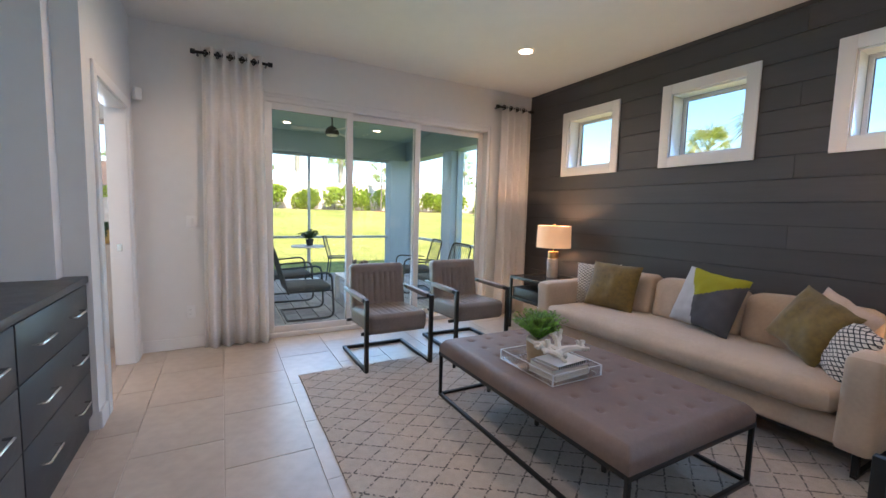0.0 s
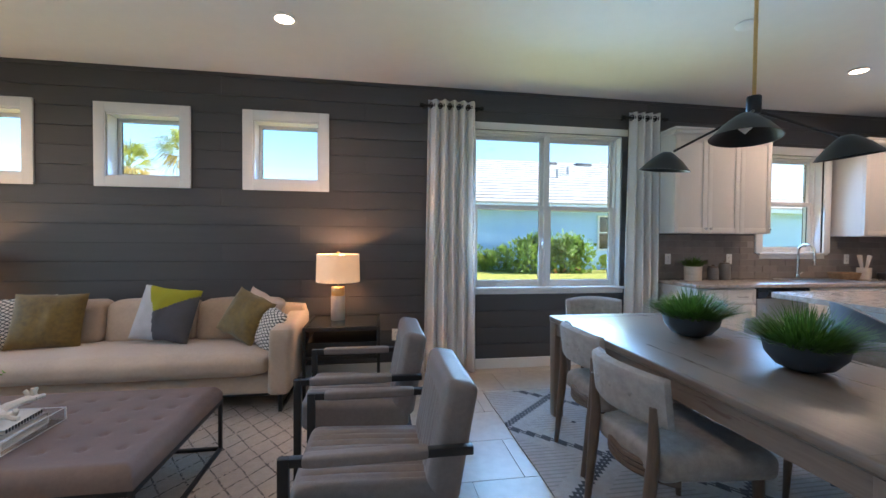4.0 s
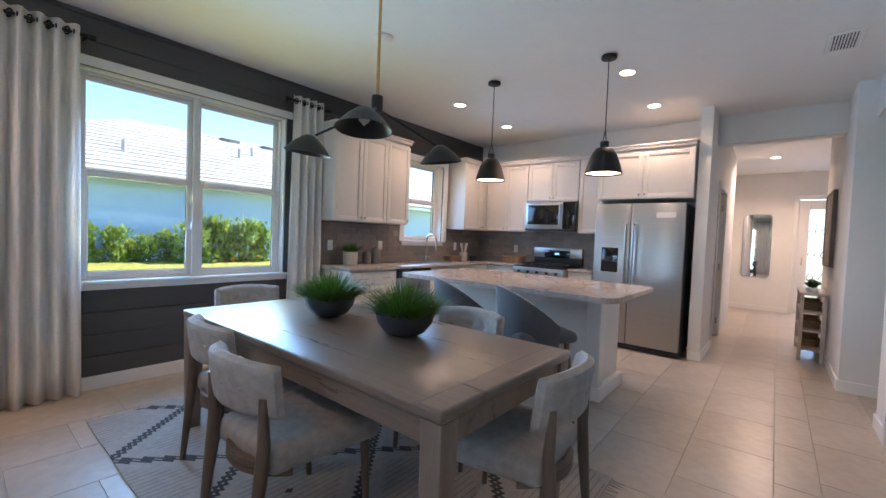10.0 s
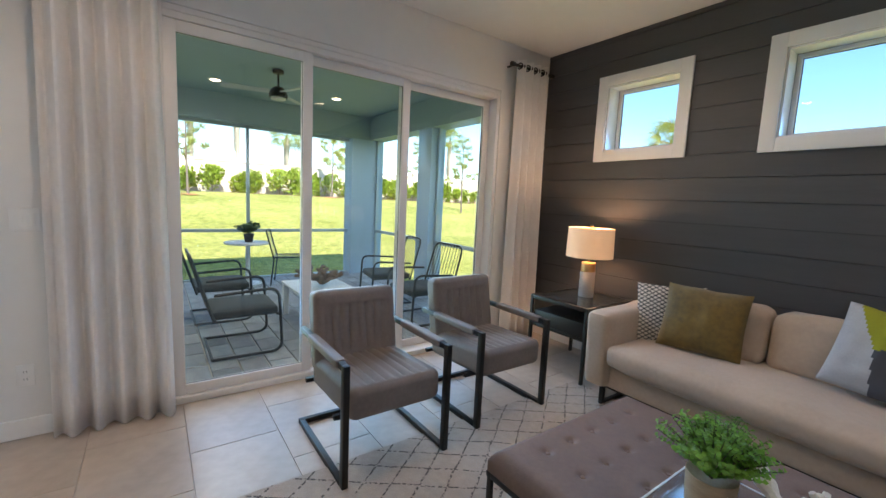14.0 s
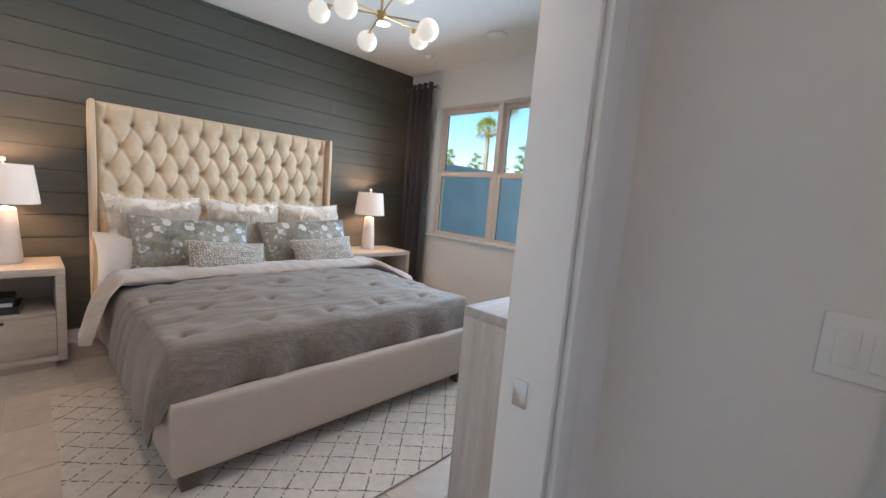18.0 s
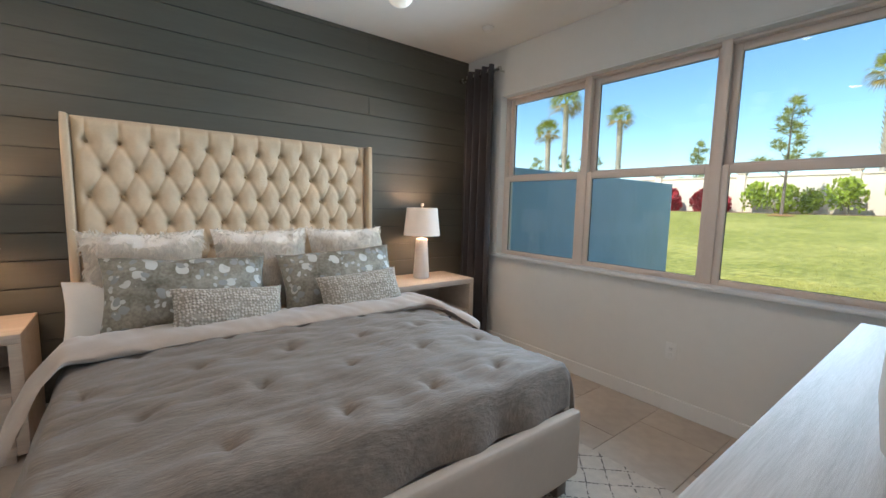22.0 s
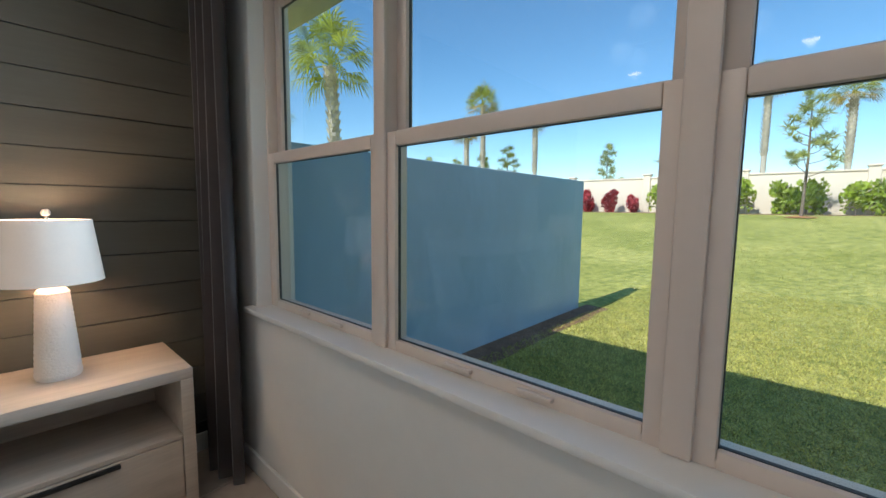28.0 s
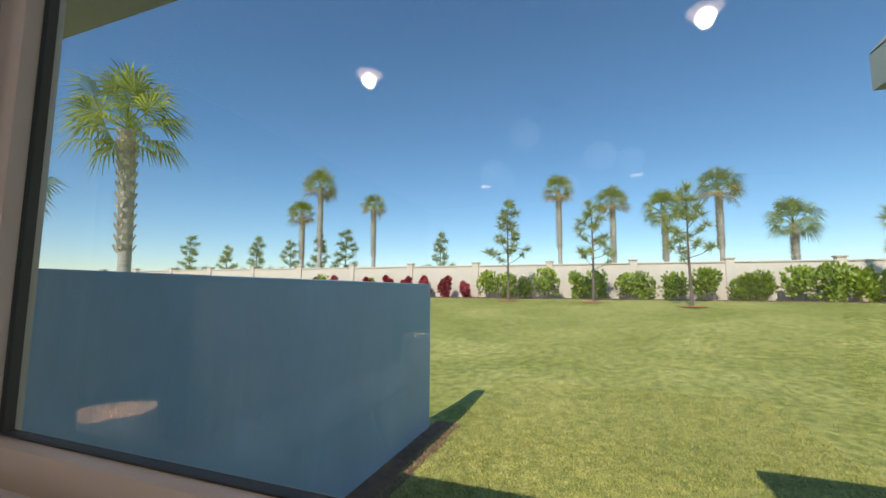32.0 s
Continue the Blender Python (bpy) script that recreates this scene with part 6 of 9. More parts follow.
part("sticker", box(-0.002, 0.0, -0.40, -0.20, 1.60, 1.66), material("paper_label", (0.7, 0.68, 0.66), 0.6), fr, "small printed paper label")

# Island
isl = empty("kitchen_island", Matrix(), "white kitchen island with speckled granite top and corner post", "kitchen island")
part("cabinet", box(8.00, 8.58, -2.94, -1.28, 0.0, 0.877, 0.003), TRIM, isl)
for sy in (-2.94, -1.28):
    part("post", box(7.985, 8.10, sy - 0.03 if sy < -2 else sy - 0.085, sy + 0.085 if sy < -2 else sy + 0.03, 0.0, 0.876, 0.004), TRIM, isl)
part("baseboard", box(7.972, 8.60, -2.99, -1.24, 0.0, 0.11, 0.006), TRIM, isl)
bm = bmesh.new()
pts = []
for cx, cy, a0 in ((8.52, -1.28, 0), (7.56, -1.28, 90), (7.56, -3.12, 180), (8.52, -3.12, 270)):
    for k in range(7):
        a = radians(a0 + 15 * k)
        pts.append((cx + 0.10 * math.cos(a), cy + 0.10 * math.sin(a)))
lo = [bm.verts.new((x, y, 0.879)) for x, y in pts]
hi = [bm.verts.new((x, y, 0.917)) for x, y in pts]
bm.faces.new(hi), bm.faces.new(lo[::-1])
for k in range(len(pts)):
    bm.faces.new((lo[k], lo[(k + 1) % len(pts)], hi[(k + 1) % len(pts)], hi[k]))
part("worktop", bm, QUARTZ, isl, "speckled beige granite top with rounded corners")


STOOL = material("slate_blue_grey_upholstery", (0.085, 0.09, 0.10), 0.85, grain=0.15, scale=12, bump=0.3, bump_scale=260, sheen=0.3)


def stool(x, y, turn):
    s = empty("counter_stool", pose(x, y, 0, 0, 0, turn) @ Matrix.Diagonal((1.08, 1.0, 0.95, 1)), "slate grey barrel-back counter stool at the island", "bar stool", "island stools")
    part("seat", soft_box(-0.21, 0.22, -0.22, 0.22, 0.60, 0.69, 0.04, 0.015), STOOL, s)
    bm = bmesh.new()
    n, m = 26, 8
    g = {}
    for side in (0, 1):
        for i in range(n + 1):
            a = (i / n - 0.5) * 3.7
            top = 0.64 + 0.36 * max(0.0, math.cos(a * 0.70)) ** 1.1
            for j in range(m + 1):
                z = 0.57 + (top - 0.57) * j / m
                r = 0.235 - 0.03 * side + 0.10 * (z - 0.57)
                g[side, i, j] = bm.verts.new((-r * math.cos(a), r * math.sin(a), z))
    for i in range(n):
        for j in range(m):
            bm.faces.new((g[0, i, j], g[0, i, j + 1], g[0, i + 1, j + 1], g[0, i + 1, j]))
            bm.faces.new((g[1, i, j], g[1, i + 1, j], g[1, i + 1, j + 1], g[1, i, j + 1]))
        for j in (0, m):
            bm.faces.new((g[0, i, j], g[0, i + 1, j], g[1, i + 1, j], g[1, i, j]))
    for j in range(m):
        for i in (0, n):
            bm.faces.new((g[0, i, j], g[0, i, j + 1], g[1, i, j + 1], g[1, i, j]))
    bmesh.ops.recalc_face_normals(bm, faces=bm.faces[:])
    part("backrest", bm, STOOL, s)
    for sx in (-1, 1):
        for sy in (-1, 1):
            part("leg", tube([(sx * 0.21, sy * 0.20, 0.0), (sx * 0.16, sy * 0.16, 0.60)], [0.013, 0.02], 10), CHAIR_WOOD, s)
    part("footrest", tube([(-0.19, -0.185, 0.24), (0.19, -0.185, 0.24), (0.19, 0.185, 0.24), (-0.19, 0.185, 0.24)], 0.009, 8, closed=True), BRASS, s, "brass foot ring")


stool(7.42, -2.06, -30)
stool(7.40, -2.68, -36)


def pendant(x, y, zs):
    p = empty("pendant_light", pose(x, y, 0), "black dome pendant lamp with dark straps over the island", "pendant light", "island pendants")
    part("canopy", cyl(0.062, 2.81, 2.839, seg=28, bev=0.006), BLACK_METAL, p)
    part("cord", cyl(0.004, zs + 0.36, 2.81, seg=8), BLACK_METAL, p)
    for s in (-1, 1):
        part("strap", tube([(0, 0, zs + 0.37), (s * 0.055, 0, zs + 0.24)], 0.0045, 6), material("dark_leather_strap", (0.10, 0.055, 0.03), 0.6, grain=0.2), p, "dark leather strap")
    part("neck", cyl(0.035, zs + 0.215, zs + 0.27, seg=24, bev=0.004), BLACK_METAL, p)
    part("shade", lathe([(0.0, 0.222), (0.05, 0.22), (0.075, 0.205), (0.105, 0.15), (0.135, 0.06), (0.150, 0.0), (0.145, 0.0), (0.128, 0.06), (0.098, 0.146), (0.07, 0.196), (0.0, 0.21)], 40), BLACK_METAL, p, at=Matrix.Translation((0, 0, zs)))
    part("diffuser", cyl(0.138, zs + 0.012, zs + 0.018, seg=32), material("lit_pendant_diffuser", (0.9, 0.8, 0.6), 0.5, emit=3.6, emit_color=(1.0, 0.78, 0.48)), p, "glowing diffuser")
    lamp("pendant_bulb", "SPOT", look((x, y, zs - 0.004), (x, y, 0)), 5.7, WARM, radius=0.03, spot=(radians(140), 0.5))


pendant(8.118, -1.77, 1.86)
pendant(8.146, -2.87, 1.86)

# Small things on the worktop
leafy("grass_plant", 7.62, -0.22, 0.914, 0.17, 0.7, 3, 2, 0.01, LEAF, STEM, "bright green grass in a square pale wooden planter",
      pot=([(0.0, 0.0), (0.08, 0.0), (0.085, 0.15), (0.078, 0.15), (0.0, 0.14)], WASHED_OAK, 0.14))
part("grass", blades(320, 0.075, 0.13, 0.8, 0.007, 11, 0.145), LEAF, bpy.data.objects["grass_plant"], smooth=False)
for jx, jh in ((7.88, 0.15), (8.02, 0.19)):
    j = empty("canister", pose(jx, -0.20, 0.914), "grey ceramic canister with lid on the worktop", "canister", "grey canisters")
    part("jar", lathe([(0.0, 0.0), (0.05, 0.0), (0.055, 0.01), (0.055, jh - 0.03), (0.045, jh - 0.015), (0.0, jh - 0.015)], 24), material("grey_stoneware", (0.16, 0.15, 0.14), 0.5, grain=0.2, scale=12), j)
    part("lid", lathe([(0.0, jh + 0.02), (0.012, jh + 0.015), (0.014, jh), (0.046, jh - 0.004), (0.046, jh - 0.014), (0.0, jh - 0.014)], 24), CHAIR_WOOD, j, "dark wooden lid")
bx = empty("utensil_crock", pose(9.78, -0.25, 0.914), "pale wooden crock with spoons beside the sink", "utensil holder")
part("crock", lathe([(0.0, 0.0), (0.06, 0.0), (0.065, 0.13), (0.058, 0.13), (0.0, 0.02)], 24), WASHED_OAK, bx)
for a in range(4):
    part("spoon", tube([(0, 0, 0.02), (0.06 * math.cos(a * 1.6), 0.06 * math.sin(a * 1.6), 0.27)], [0.006, 0.014], 8), WASHED_OAK, bx)
basket(9.55, -0.22, 0.914, 0.30, 0.16, 0.08, "low woven tray on the kitchen worktop")
basket(10.3, -0.85, 0.914, 0.24, 0.32, 0.11, "wide woven basket on the corner worktop")
whole("black_pot", lathe([(0.0, 0.0), (0.05, 0.0), (0.06, 0.03), (0.055, 0.07), (0.0, 0.075)], 24), BLACK_CER, "small black sugar pot on the worktop", "pot", at=pose(10.05, -0.25, 0.914))


def plate(name, m, gangs, kind):
    p = empty(name, m, "white wall " + kind + " with cover plate", kind, "wall plates")
    w = 0.023 * gangs + 0.012
    part("plate", box(-w, w, 0.0, 0.006, -0.058, 0.058, 0.003), TRIM, p)
    for k in range(gangs):
        x = (k - (gangs - 1) / 2) * 0.046
        if kind == "switch":
            part("rocker", box(x - 0.016, x + 0.016, 0.006, 0.010, -0.033, 0.033, 0.002), TRIM, p)
        else:
            for z in (-0.02, 0.02):
                s = part("socket", box(x - 0.016, x + 0.016, 0.006, 0.0085, z - 0.014, z + 0.014, 0.003), TRIM, p)
                part("slot", box(x - 0.007, x - 0.005, 0.0085, 0.0088, z - 0.005, z + 0.006), BLACK_PLASTIC, s)
                part("slot", box(x + 0.005, x + 0.007, 0.0085, 0.0088, z - 0.005, z + 0.006), BLACK_PLASTIC, s)


plate("light_switch", pose(0.0, -3.86, 1.16, 0, 0, -90), 2, "switch")
plate("outlet", pose(0.0, -3.90, 0.34, 0, 0, -90), 1, "outlet")
plate("outlet", pose(-2.55, -5.86, 0.42, 0, 0, -90), 1, "outlet")
plate("outlet", pose(7.48, -0.016, 1.13, 0, 0, 180), 1, "outlet")
plate("outlet", pose(8.25, -0.016, 1.13, 0, 0, 180), 1, "outlet")
plate("outlet", pose(9.85, -0.016, 1.13, 0, 0, 180), 1, "outlet")
plate("light_switch", pose(10.535, -0.75, 1.13, 0, 0, 90), 1, "switch")
plate("outlet", pose(4.50, -0.0155, 0.38, 0, 0, 180), 1, "outlet")

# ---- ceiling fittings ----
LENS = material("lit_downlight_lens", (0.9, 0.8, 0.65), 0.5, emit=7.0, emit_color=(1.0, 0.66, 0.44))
# the fitting at (3.68, -3.3) is unseen and goes with the added lamp
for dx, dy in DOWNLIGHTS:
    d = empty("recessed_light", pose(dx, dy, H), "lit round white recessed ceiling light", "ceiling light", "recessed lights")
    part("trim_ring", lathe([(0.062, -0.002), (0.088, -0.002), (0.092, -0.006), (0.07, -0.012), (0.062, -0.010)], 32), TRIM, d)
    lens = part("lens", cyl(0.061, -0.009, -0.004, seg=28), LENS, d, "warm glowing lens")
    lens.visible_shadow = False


def vent(x, y, w, d):
    v = empty("ceiling_vent", pose(x, y, H), "white slatted ceiling air vent", "vent")
    part("frame", frame_ring(w / 2, d / 2, -0.012, -0.001, 0.025), TRIM, v)
    part("backing", box(-w / 2 + 0.025, w / 2 - 0.025, -d / 2 + 0.025, d / 2 - 0.025, -0.003, -0.001), BLACK_PLASTIC, v)
    n = 9
    for k in range(n):
        y0 = -d / 2 + 0.03 + (d - 0.06) * k / (n - 1)
        part("slat", box(-w / 2 + 0.026, w / 2 - 0.026, y0 - 0.004, y0 + 0.004, -0.011, -0.004), TRIM, v)


vent(8.84, -4.33, 0.36, 0.20)
for nm, lab, x, y, r in (("smoke_detector", "round white smoke detector on the ceiling", 6.85, -1.55, 0.07), ("ceiling_speaker", "round flush white ceiling speaker", -2.05, -6.36, 0.10),
                         ("smoke_detector", "small round white sensor on the ceiling", -2.1, -7.3, 0.05), ("smoke_detector", "round white detector on the living room ceiling", 5.1, -2.6, 0.07)):
    d = empty(nm, pose(x, y, H), lab, nm.replace("_", " "), "ceiling sensors")
    part("body", lathe([(0.0, -0.032), (r * 0.55, -0.032), (r * 0.8, -0.022), (r, -0.012), (r, -0.001), (0.0, -0.001)], 28), TRIM, d)
whole("alarm_sensor", box(-0.03, 0.03, -0.02, 0.025, -0.05, 0.05, 0.012), TRIM, "small white corner alarm sensor on the wall", "sensor", at=pose(0.035, -4.235, 2.22, 0, 0, -45))


def ceiling_fan(x, y, top, span, blades_n, turn, wood, label, hub_z, light=False):
    f = empty("ceiling_fan", pose(x, y, 0, 0, 0, turn), label, "ceiling fan")
    part("canopy", cyl(0.065, top - 0.045, top - 0.001, seg=28, bev=0.01), BLACK_METAL, f)
    part("downrod", cyl(0.012, hub_z + 0.06, top - 0.045, seg=12), BLACK_METAL, f)
    part("motor", lathe([(0.0, hub_z + 0.075), (0.05, hub_z + 0.07), (0.09, hub_z + 0.03), (0.11, hub_z - 0.02), (0.105, hub_z - 0.05), (0.0, hub_z - 0.055)], 32), BLACK_METAL, f)
    for k in range(blades_n):
        bm = box(0.10, span, -0.06, 0.06, -0.004, 0.004, 0.003)
        for v in bm.verts:
            v.co.y *= 0.75 + 0.35 * v.co.x / span
        part("blade", bm, wood, f, at=pose(0, 0, hub_z + 0.01, 0, 0, 360 / blades_n * k) @ pose(0, 0, 0, 11, 0, 0))
    if light:
        part("light_ring", cyl(0.085, hub_z - 0.075, hub_z - 0.056, seg=28), LAMP_IN, f, "white light ring")


ceiling_fan(2.50, -2.40, H, 0.52, 2, 80, material("dark_walnut_fan_blade", (0.045, 0.034, 0.028), 0.45, grain=0.25, scale=8), "black ceiling fan with dark walnut blades over the living room", 2.50)

# ---- hallway ----
hm = empty("wall_mirror", pose(15.395, -3.70, 1.345), "tall wall mirror with rounded corners and a slim metal frame", "mirror")
MIRROR = material("mirror_silver", (0.85, 0.86, 0.86), 0.02, metal=1.0)


def rounded(w, h, r, x0, x1, inner=0.0):
    """A plate in the y-z plane with rounded corners; with inner, only a ring of that width."""
    bm = bmesh.new()
    loops = []
    for cut in ((0.0, inner) if inner else (0.0,)):
        pts = [(sy * (w - r) + (r - cut) * math.cos(radians(a0 + 15 * k)), sz * (h - r) + (r - cut) * math.sin(radians(a0 + 15 * k))) for sy, sz, a0 in ((1, 1, 0), (-1, 1, 90), (-1, -1, 180), (1, -1, 270)) for k in range(7)]
        loops += [[bm.verts.new((x, a, b)) for a, b in pts] for x in (x0, x1)]
    pairs = ((0, 1), (1, 3), (3, 2), (2, 0)) if inner else ((0, 1),)
    for p, q in pairs:
        for k in range(28):
            bm.faces.new((loops[p][k], loops[p][(k + 1) % 28], loops[q][(k + 1) % 28], loops[q][k]))
    if not inner:
        bm.faces.new(loops[0]), bm.faces.new(loops[1][::-1])
    bmesh.ops.recalc_face_normals(bm, faces=bm.faces[:])
    return bm


part("glass", rounded(0.225, 0.635, 0.06, -0.016, -0.004), MIRROR, hm)
part("frame", rounded(0.242, 0.652, 0.075, -0.028, -0.001, 0.016), CHROME, hm, "slim nickel frame")
cs = empty("console_table", pose(11.45, -4.40, 0), "narrow whitewashed wooden hall console with slatted shelves", "console table")
part("top", box(-0.45, 0.45, -0.11, 0.13, 0.77, 0.80, 0.004), WASHED_OAK, cs)
for sx in (-0.43, 0.43):
    for sy in (-0.09, 0.11):
        part("leg", box(sx - 0.018, sx + 0.018, sy - 0.018, sy + 0.018, 0, 0.77, 0.003), WASHED_OAK, cs)
for z in (0.12, 0.34, 0.56):
    part("shelf", box(-0.43, 0.43, -0.10, 0.12, z, z + 0.02, 0.003), WASHED_OAK, cs)
    basket(11.35, -4.39, z + 0.0205, 0.30, 0.18, 0.10, "dark woven basket on the hall console shelf")
    basket(11.68, -4.39, z + 0.0205, 0.26, 0.18, 0.10, "dark woven basket on the hall console shelf")
leafy("succulent_plant", 11.2, -4.38, 0.80, 0.12, 0.9, 14, 12, 0.035, DEEP_LEAF, STEM, "small green plant in a white pot on the console",
      pot=([(0.0, 0.0), (0.05, 0.0), (0.06, 0.05), (0.054, 0.05), (0.0, 0.04)], TRIM, 0.04))
pt = empty("wall_painting", pose(11.4, -4.528, 1.55), "framed abstract canvas above the hall console", "painting")
part("canvas", box(-0.4, 0.4, 0.0, 0.03, -0.42, 0.42, 0.003), material("muted_abstract_canvas", (0.45, 0.38, 0.30), 0.8, color2=(0.16, 0.14, 0.13), scale=4), pt)
for c in ((-0.42, -0.4, -0.44, 0.44), (0.4, 0.42, -0.44, 0.44), (-0.4, 0.4, 0.42, 0.44), (-0.4, 0.4, -0.44, -0.42)):
    part("frame_bar", box(c[0], c[1], 0.0, 0.04, c[2], c[3], 0.002), CHAIR_WOOD, pt)

# ---- black built-in cabinet in the niche ----
BLACKCAB = material("charcoal_cabinet_paint", (0.028, 0.030, 0.034), 0.4, grain=0.12, scale=6)
for k in range(3):
    x0 = 1.395 + 0.9 * k
    c = empty("base_cabinet", pose(x0, -4.94, 0), "charcoal built-in drawer cabinet with nickel bar pulls", "cabinet", "niche cabinets")
    part("body", box(0.0, 0.895, 0.0, 0.615, 0.0, 0.86, 0.002), BLACKCAB, c)
    for z0, z1 in ((0.10, 0.36), (0.365, 0.615), (0.62, 0.852)):
        d = part("drawer", box(0.004, 0.891, 0.615, 0.635, z0, z1, 0.002), BLACKCAB, c)
        for px in (0.22, 0.67):
            part("pull", tube(bend([(px - 0.08, 0.635, (z0 + z1) / 2), (px - 0.08, 0.665, (z0 + z1) / 2), (px + 0.08, 0.665, (z0 + z1) / 2), (px + 0.08, 0.635, (z0 + z1) / 2)], 0.006, 2), 0.006, 8), CHROME, d, "nickel bar pull")
whole("cabinet_top", box(1.392, 4.10, -4.948, -4.295, 0.862, 0.90, 0.004), material("black_stone_top", (0.02, 0.021, 0.024), 0.3, grain=0.2, scale=14), "polished black stone top on the niche cabinets", "worktop")


# ---- bedroom ----
HEAD_LINEN = material("champagne_headboard_linen", (0.64, 0.50, 0.335), 0.6, grain=0.08, scale=7, bump=0.25, bump_scale=340, sheen=0.4)
RAIL_LEATHER = material("cream_bed_rail_upholstery", (0.51, 0.415, 0.335), 0.6, grain=0.06, scale=4, bump=0.2, bump_scale=260)
QUILT = material("taupe_grey_quilt", (0.205, 0.158, 0.122), 0.65, grain=0.32, scale=22, stretch=(0.8, 5, 1), bump=1.0, bump_scale=45, sheen=0.2)
QUILT_BACK = material("pale_taupe_satin_lining", (0.41, 0.325, 0.26), 0.32, grain=0.08, scale=5, bump=0.1, bump_scale=60, sheen=0.5)
SHEET = material("white_cotton_sheet", (0.76, 0.72, 0.67), 0.85, grain=0.04, scale=8, bump=0.15, bump_scale=200)
FUR = material("white_faux_fur", (0.88, 0.82, 0.75), 0.95, grain=0.10, scale=14, stretch=(1, 1, 3), bump=0.4, bump_scale=40, sheen=0.8)


def floral(name):
    """A printed cotton: loose pale and grey petals over a mottled olive-brown ground."""
    mat = material(name, (0.34, 0.31, 0.25), 0.55, color2=(0.10, 0.085, 0.055), scale=7, bump=0.2, bump_scale=120)
    n, l = mat.node_tree.nodes, mat.node_tree.links
    b = n["Principled BSDF"]
    old = b.inputs["Base Color"].links[0].from_socket
    tc, warp = n.new("ShaderNodeTexCoord"), n.new("ShaderNodeTexNoise")
    warp.inputs["Scale"].default_value = 11.0
    shift = n.new("ShaderNodeMixRGB")
    shift.blend_type = "ADD"
    shift.inputs[0].default_value = 0.05
    l.new(tc.outputs["Object"], warp.inputs[0]), l.new(tc.outputs["Object"], shift.inputs[1]), l.new(warp.outputs["Color"], shift.inputs[2])
    out = old
    for scale, reach, shade in ((10.5, 0.33, (0.55, 0.54, 0.50)), (16.0, 0.36, (0.27, 0.275, 0.26)), (21.0, 0.28, (0.48, 0.47, 0.44))):
        cells, near, pick, both, mix = n.new("ShaderNodeTexVoronoi"), n.new("ShaderNodeMath"), n.new("ShaderNodeMath"), n.new("ShaderNodeMath"), n.new("ShaderNodeMix")
        cells.inputs["Scale"].default_value = scale
        l.new(shift.outputs[0], cells.inputs["Vector"])
        near.operation, pick.operation, both.operation, mix.data_type = "LESS_THAN", "GREATER_THAN", "MULTIPLY", "RGBA"
        near.inputs[1].default_value, pick.inputs[1].default_value = reach, 0.42
        l.new(cells.outputs["Distance"], near.inputs[0]), l.new(cells.outputs["Color"], pick.inputs[0])
        l.new(near.outputs[0], both.inputs[0]), l.new(pick.outputs[0], both.inputs[1]), l.new(both.outputs[0], mix.inputs[0])
        l.new(out, mix.inputs[6])
        mix.inputs[7].default_value = (*shade, 1)
        out = mix.outputs[2]
    l.new(out, b.inputs["Base Color"])
    return mat


def nubby(name, color, dark):
    """A chunky woven cotton: rows of raised nubs, the shade in their hollows put into the colour."""
    mat = material(name, color, 0.9, grain=0.12, scale=12, sheen=0.2)
    n, l = mat.node_tree.nodes, mat.node_tree.links
    b = n["Principled BSDF"]
    old = b.inputs["Base Color"].links[0].from_socket
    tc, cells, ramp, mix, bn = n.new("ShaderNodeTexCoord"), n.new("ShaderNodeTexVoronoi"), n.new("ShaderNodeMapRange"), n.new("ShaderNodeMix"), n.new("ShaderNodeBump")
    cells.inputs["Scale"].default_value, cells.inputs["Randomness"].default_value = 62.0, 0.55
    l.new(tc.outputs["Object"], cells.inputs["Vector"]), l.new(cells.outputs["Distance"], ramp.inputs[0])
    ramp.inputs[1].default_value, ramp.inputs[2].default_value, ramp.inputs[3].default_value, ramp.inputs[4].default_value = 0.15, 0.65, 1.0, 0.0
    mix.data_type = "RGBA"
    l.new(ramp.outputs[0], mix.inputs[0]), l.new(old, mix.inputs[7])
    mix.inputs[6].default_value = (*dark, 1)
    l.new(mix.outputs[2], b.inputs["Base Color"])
    l.new(ramp.outputs[0], bn.inputs["Height"])
    bn.inputs["Strength"].default_value, bn.inputs["Distance"].default_value = 0.9, 0.006
    l.new(bn.outputs[0], b.inputs["Normal"])
    return mat


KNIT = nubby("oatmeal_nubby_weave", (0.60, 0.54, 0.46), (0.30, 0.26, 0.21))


SHAM = floral("olive_floral_sham")


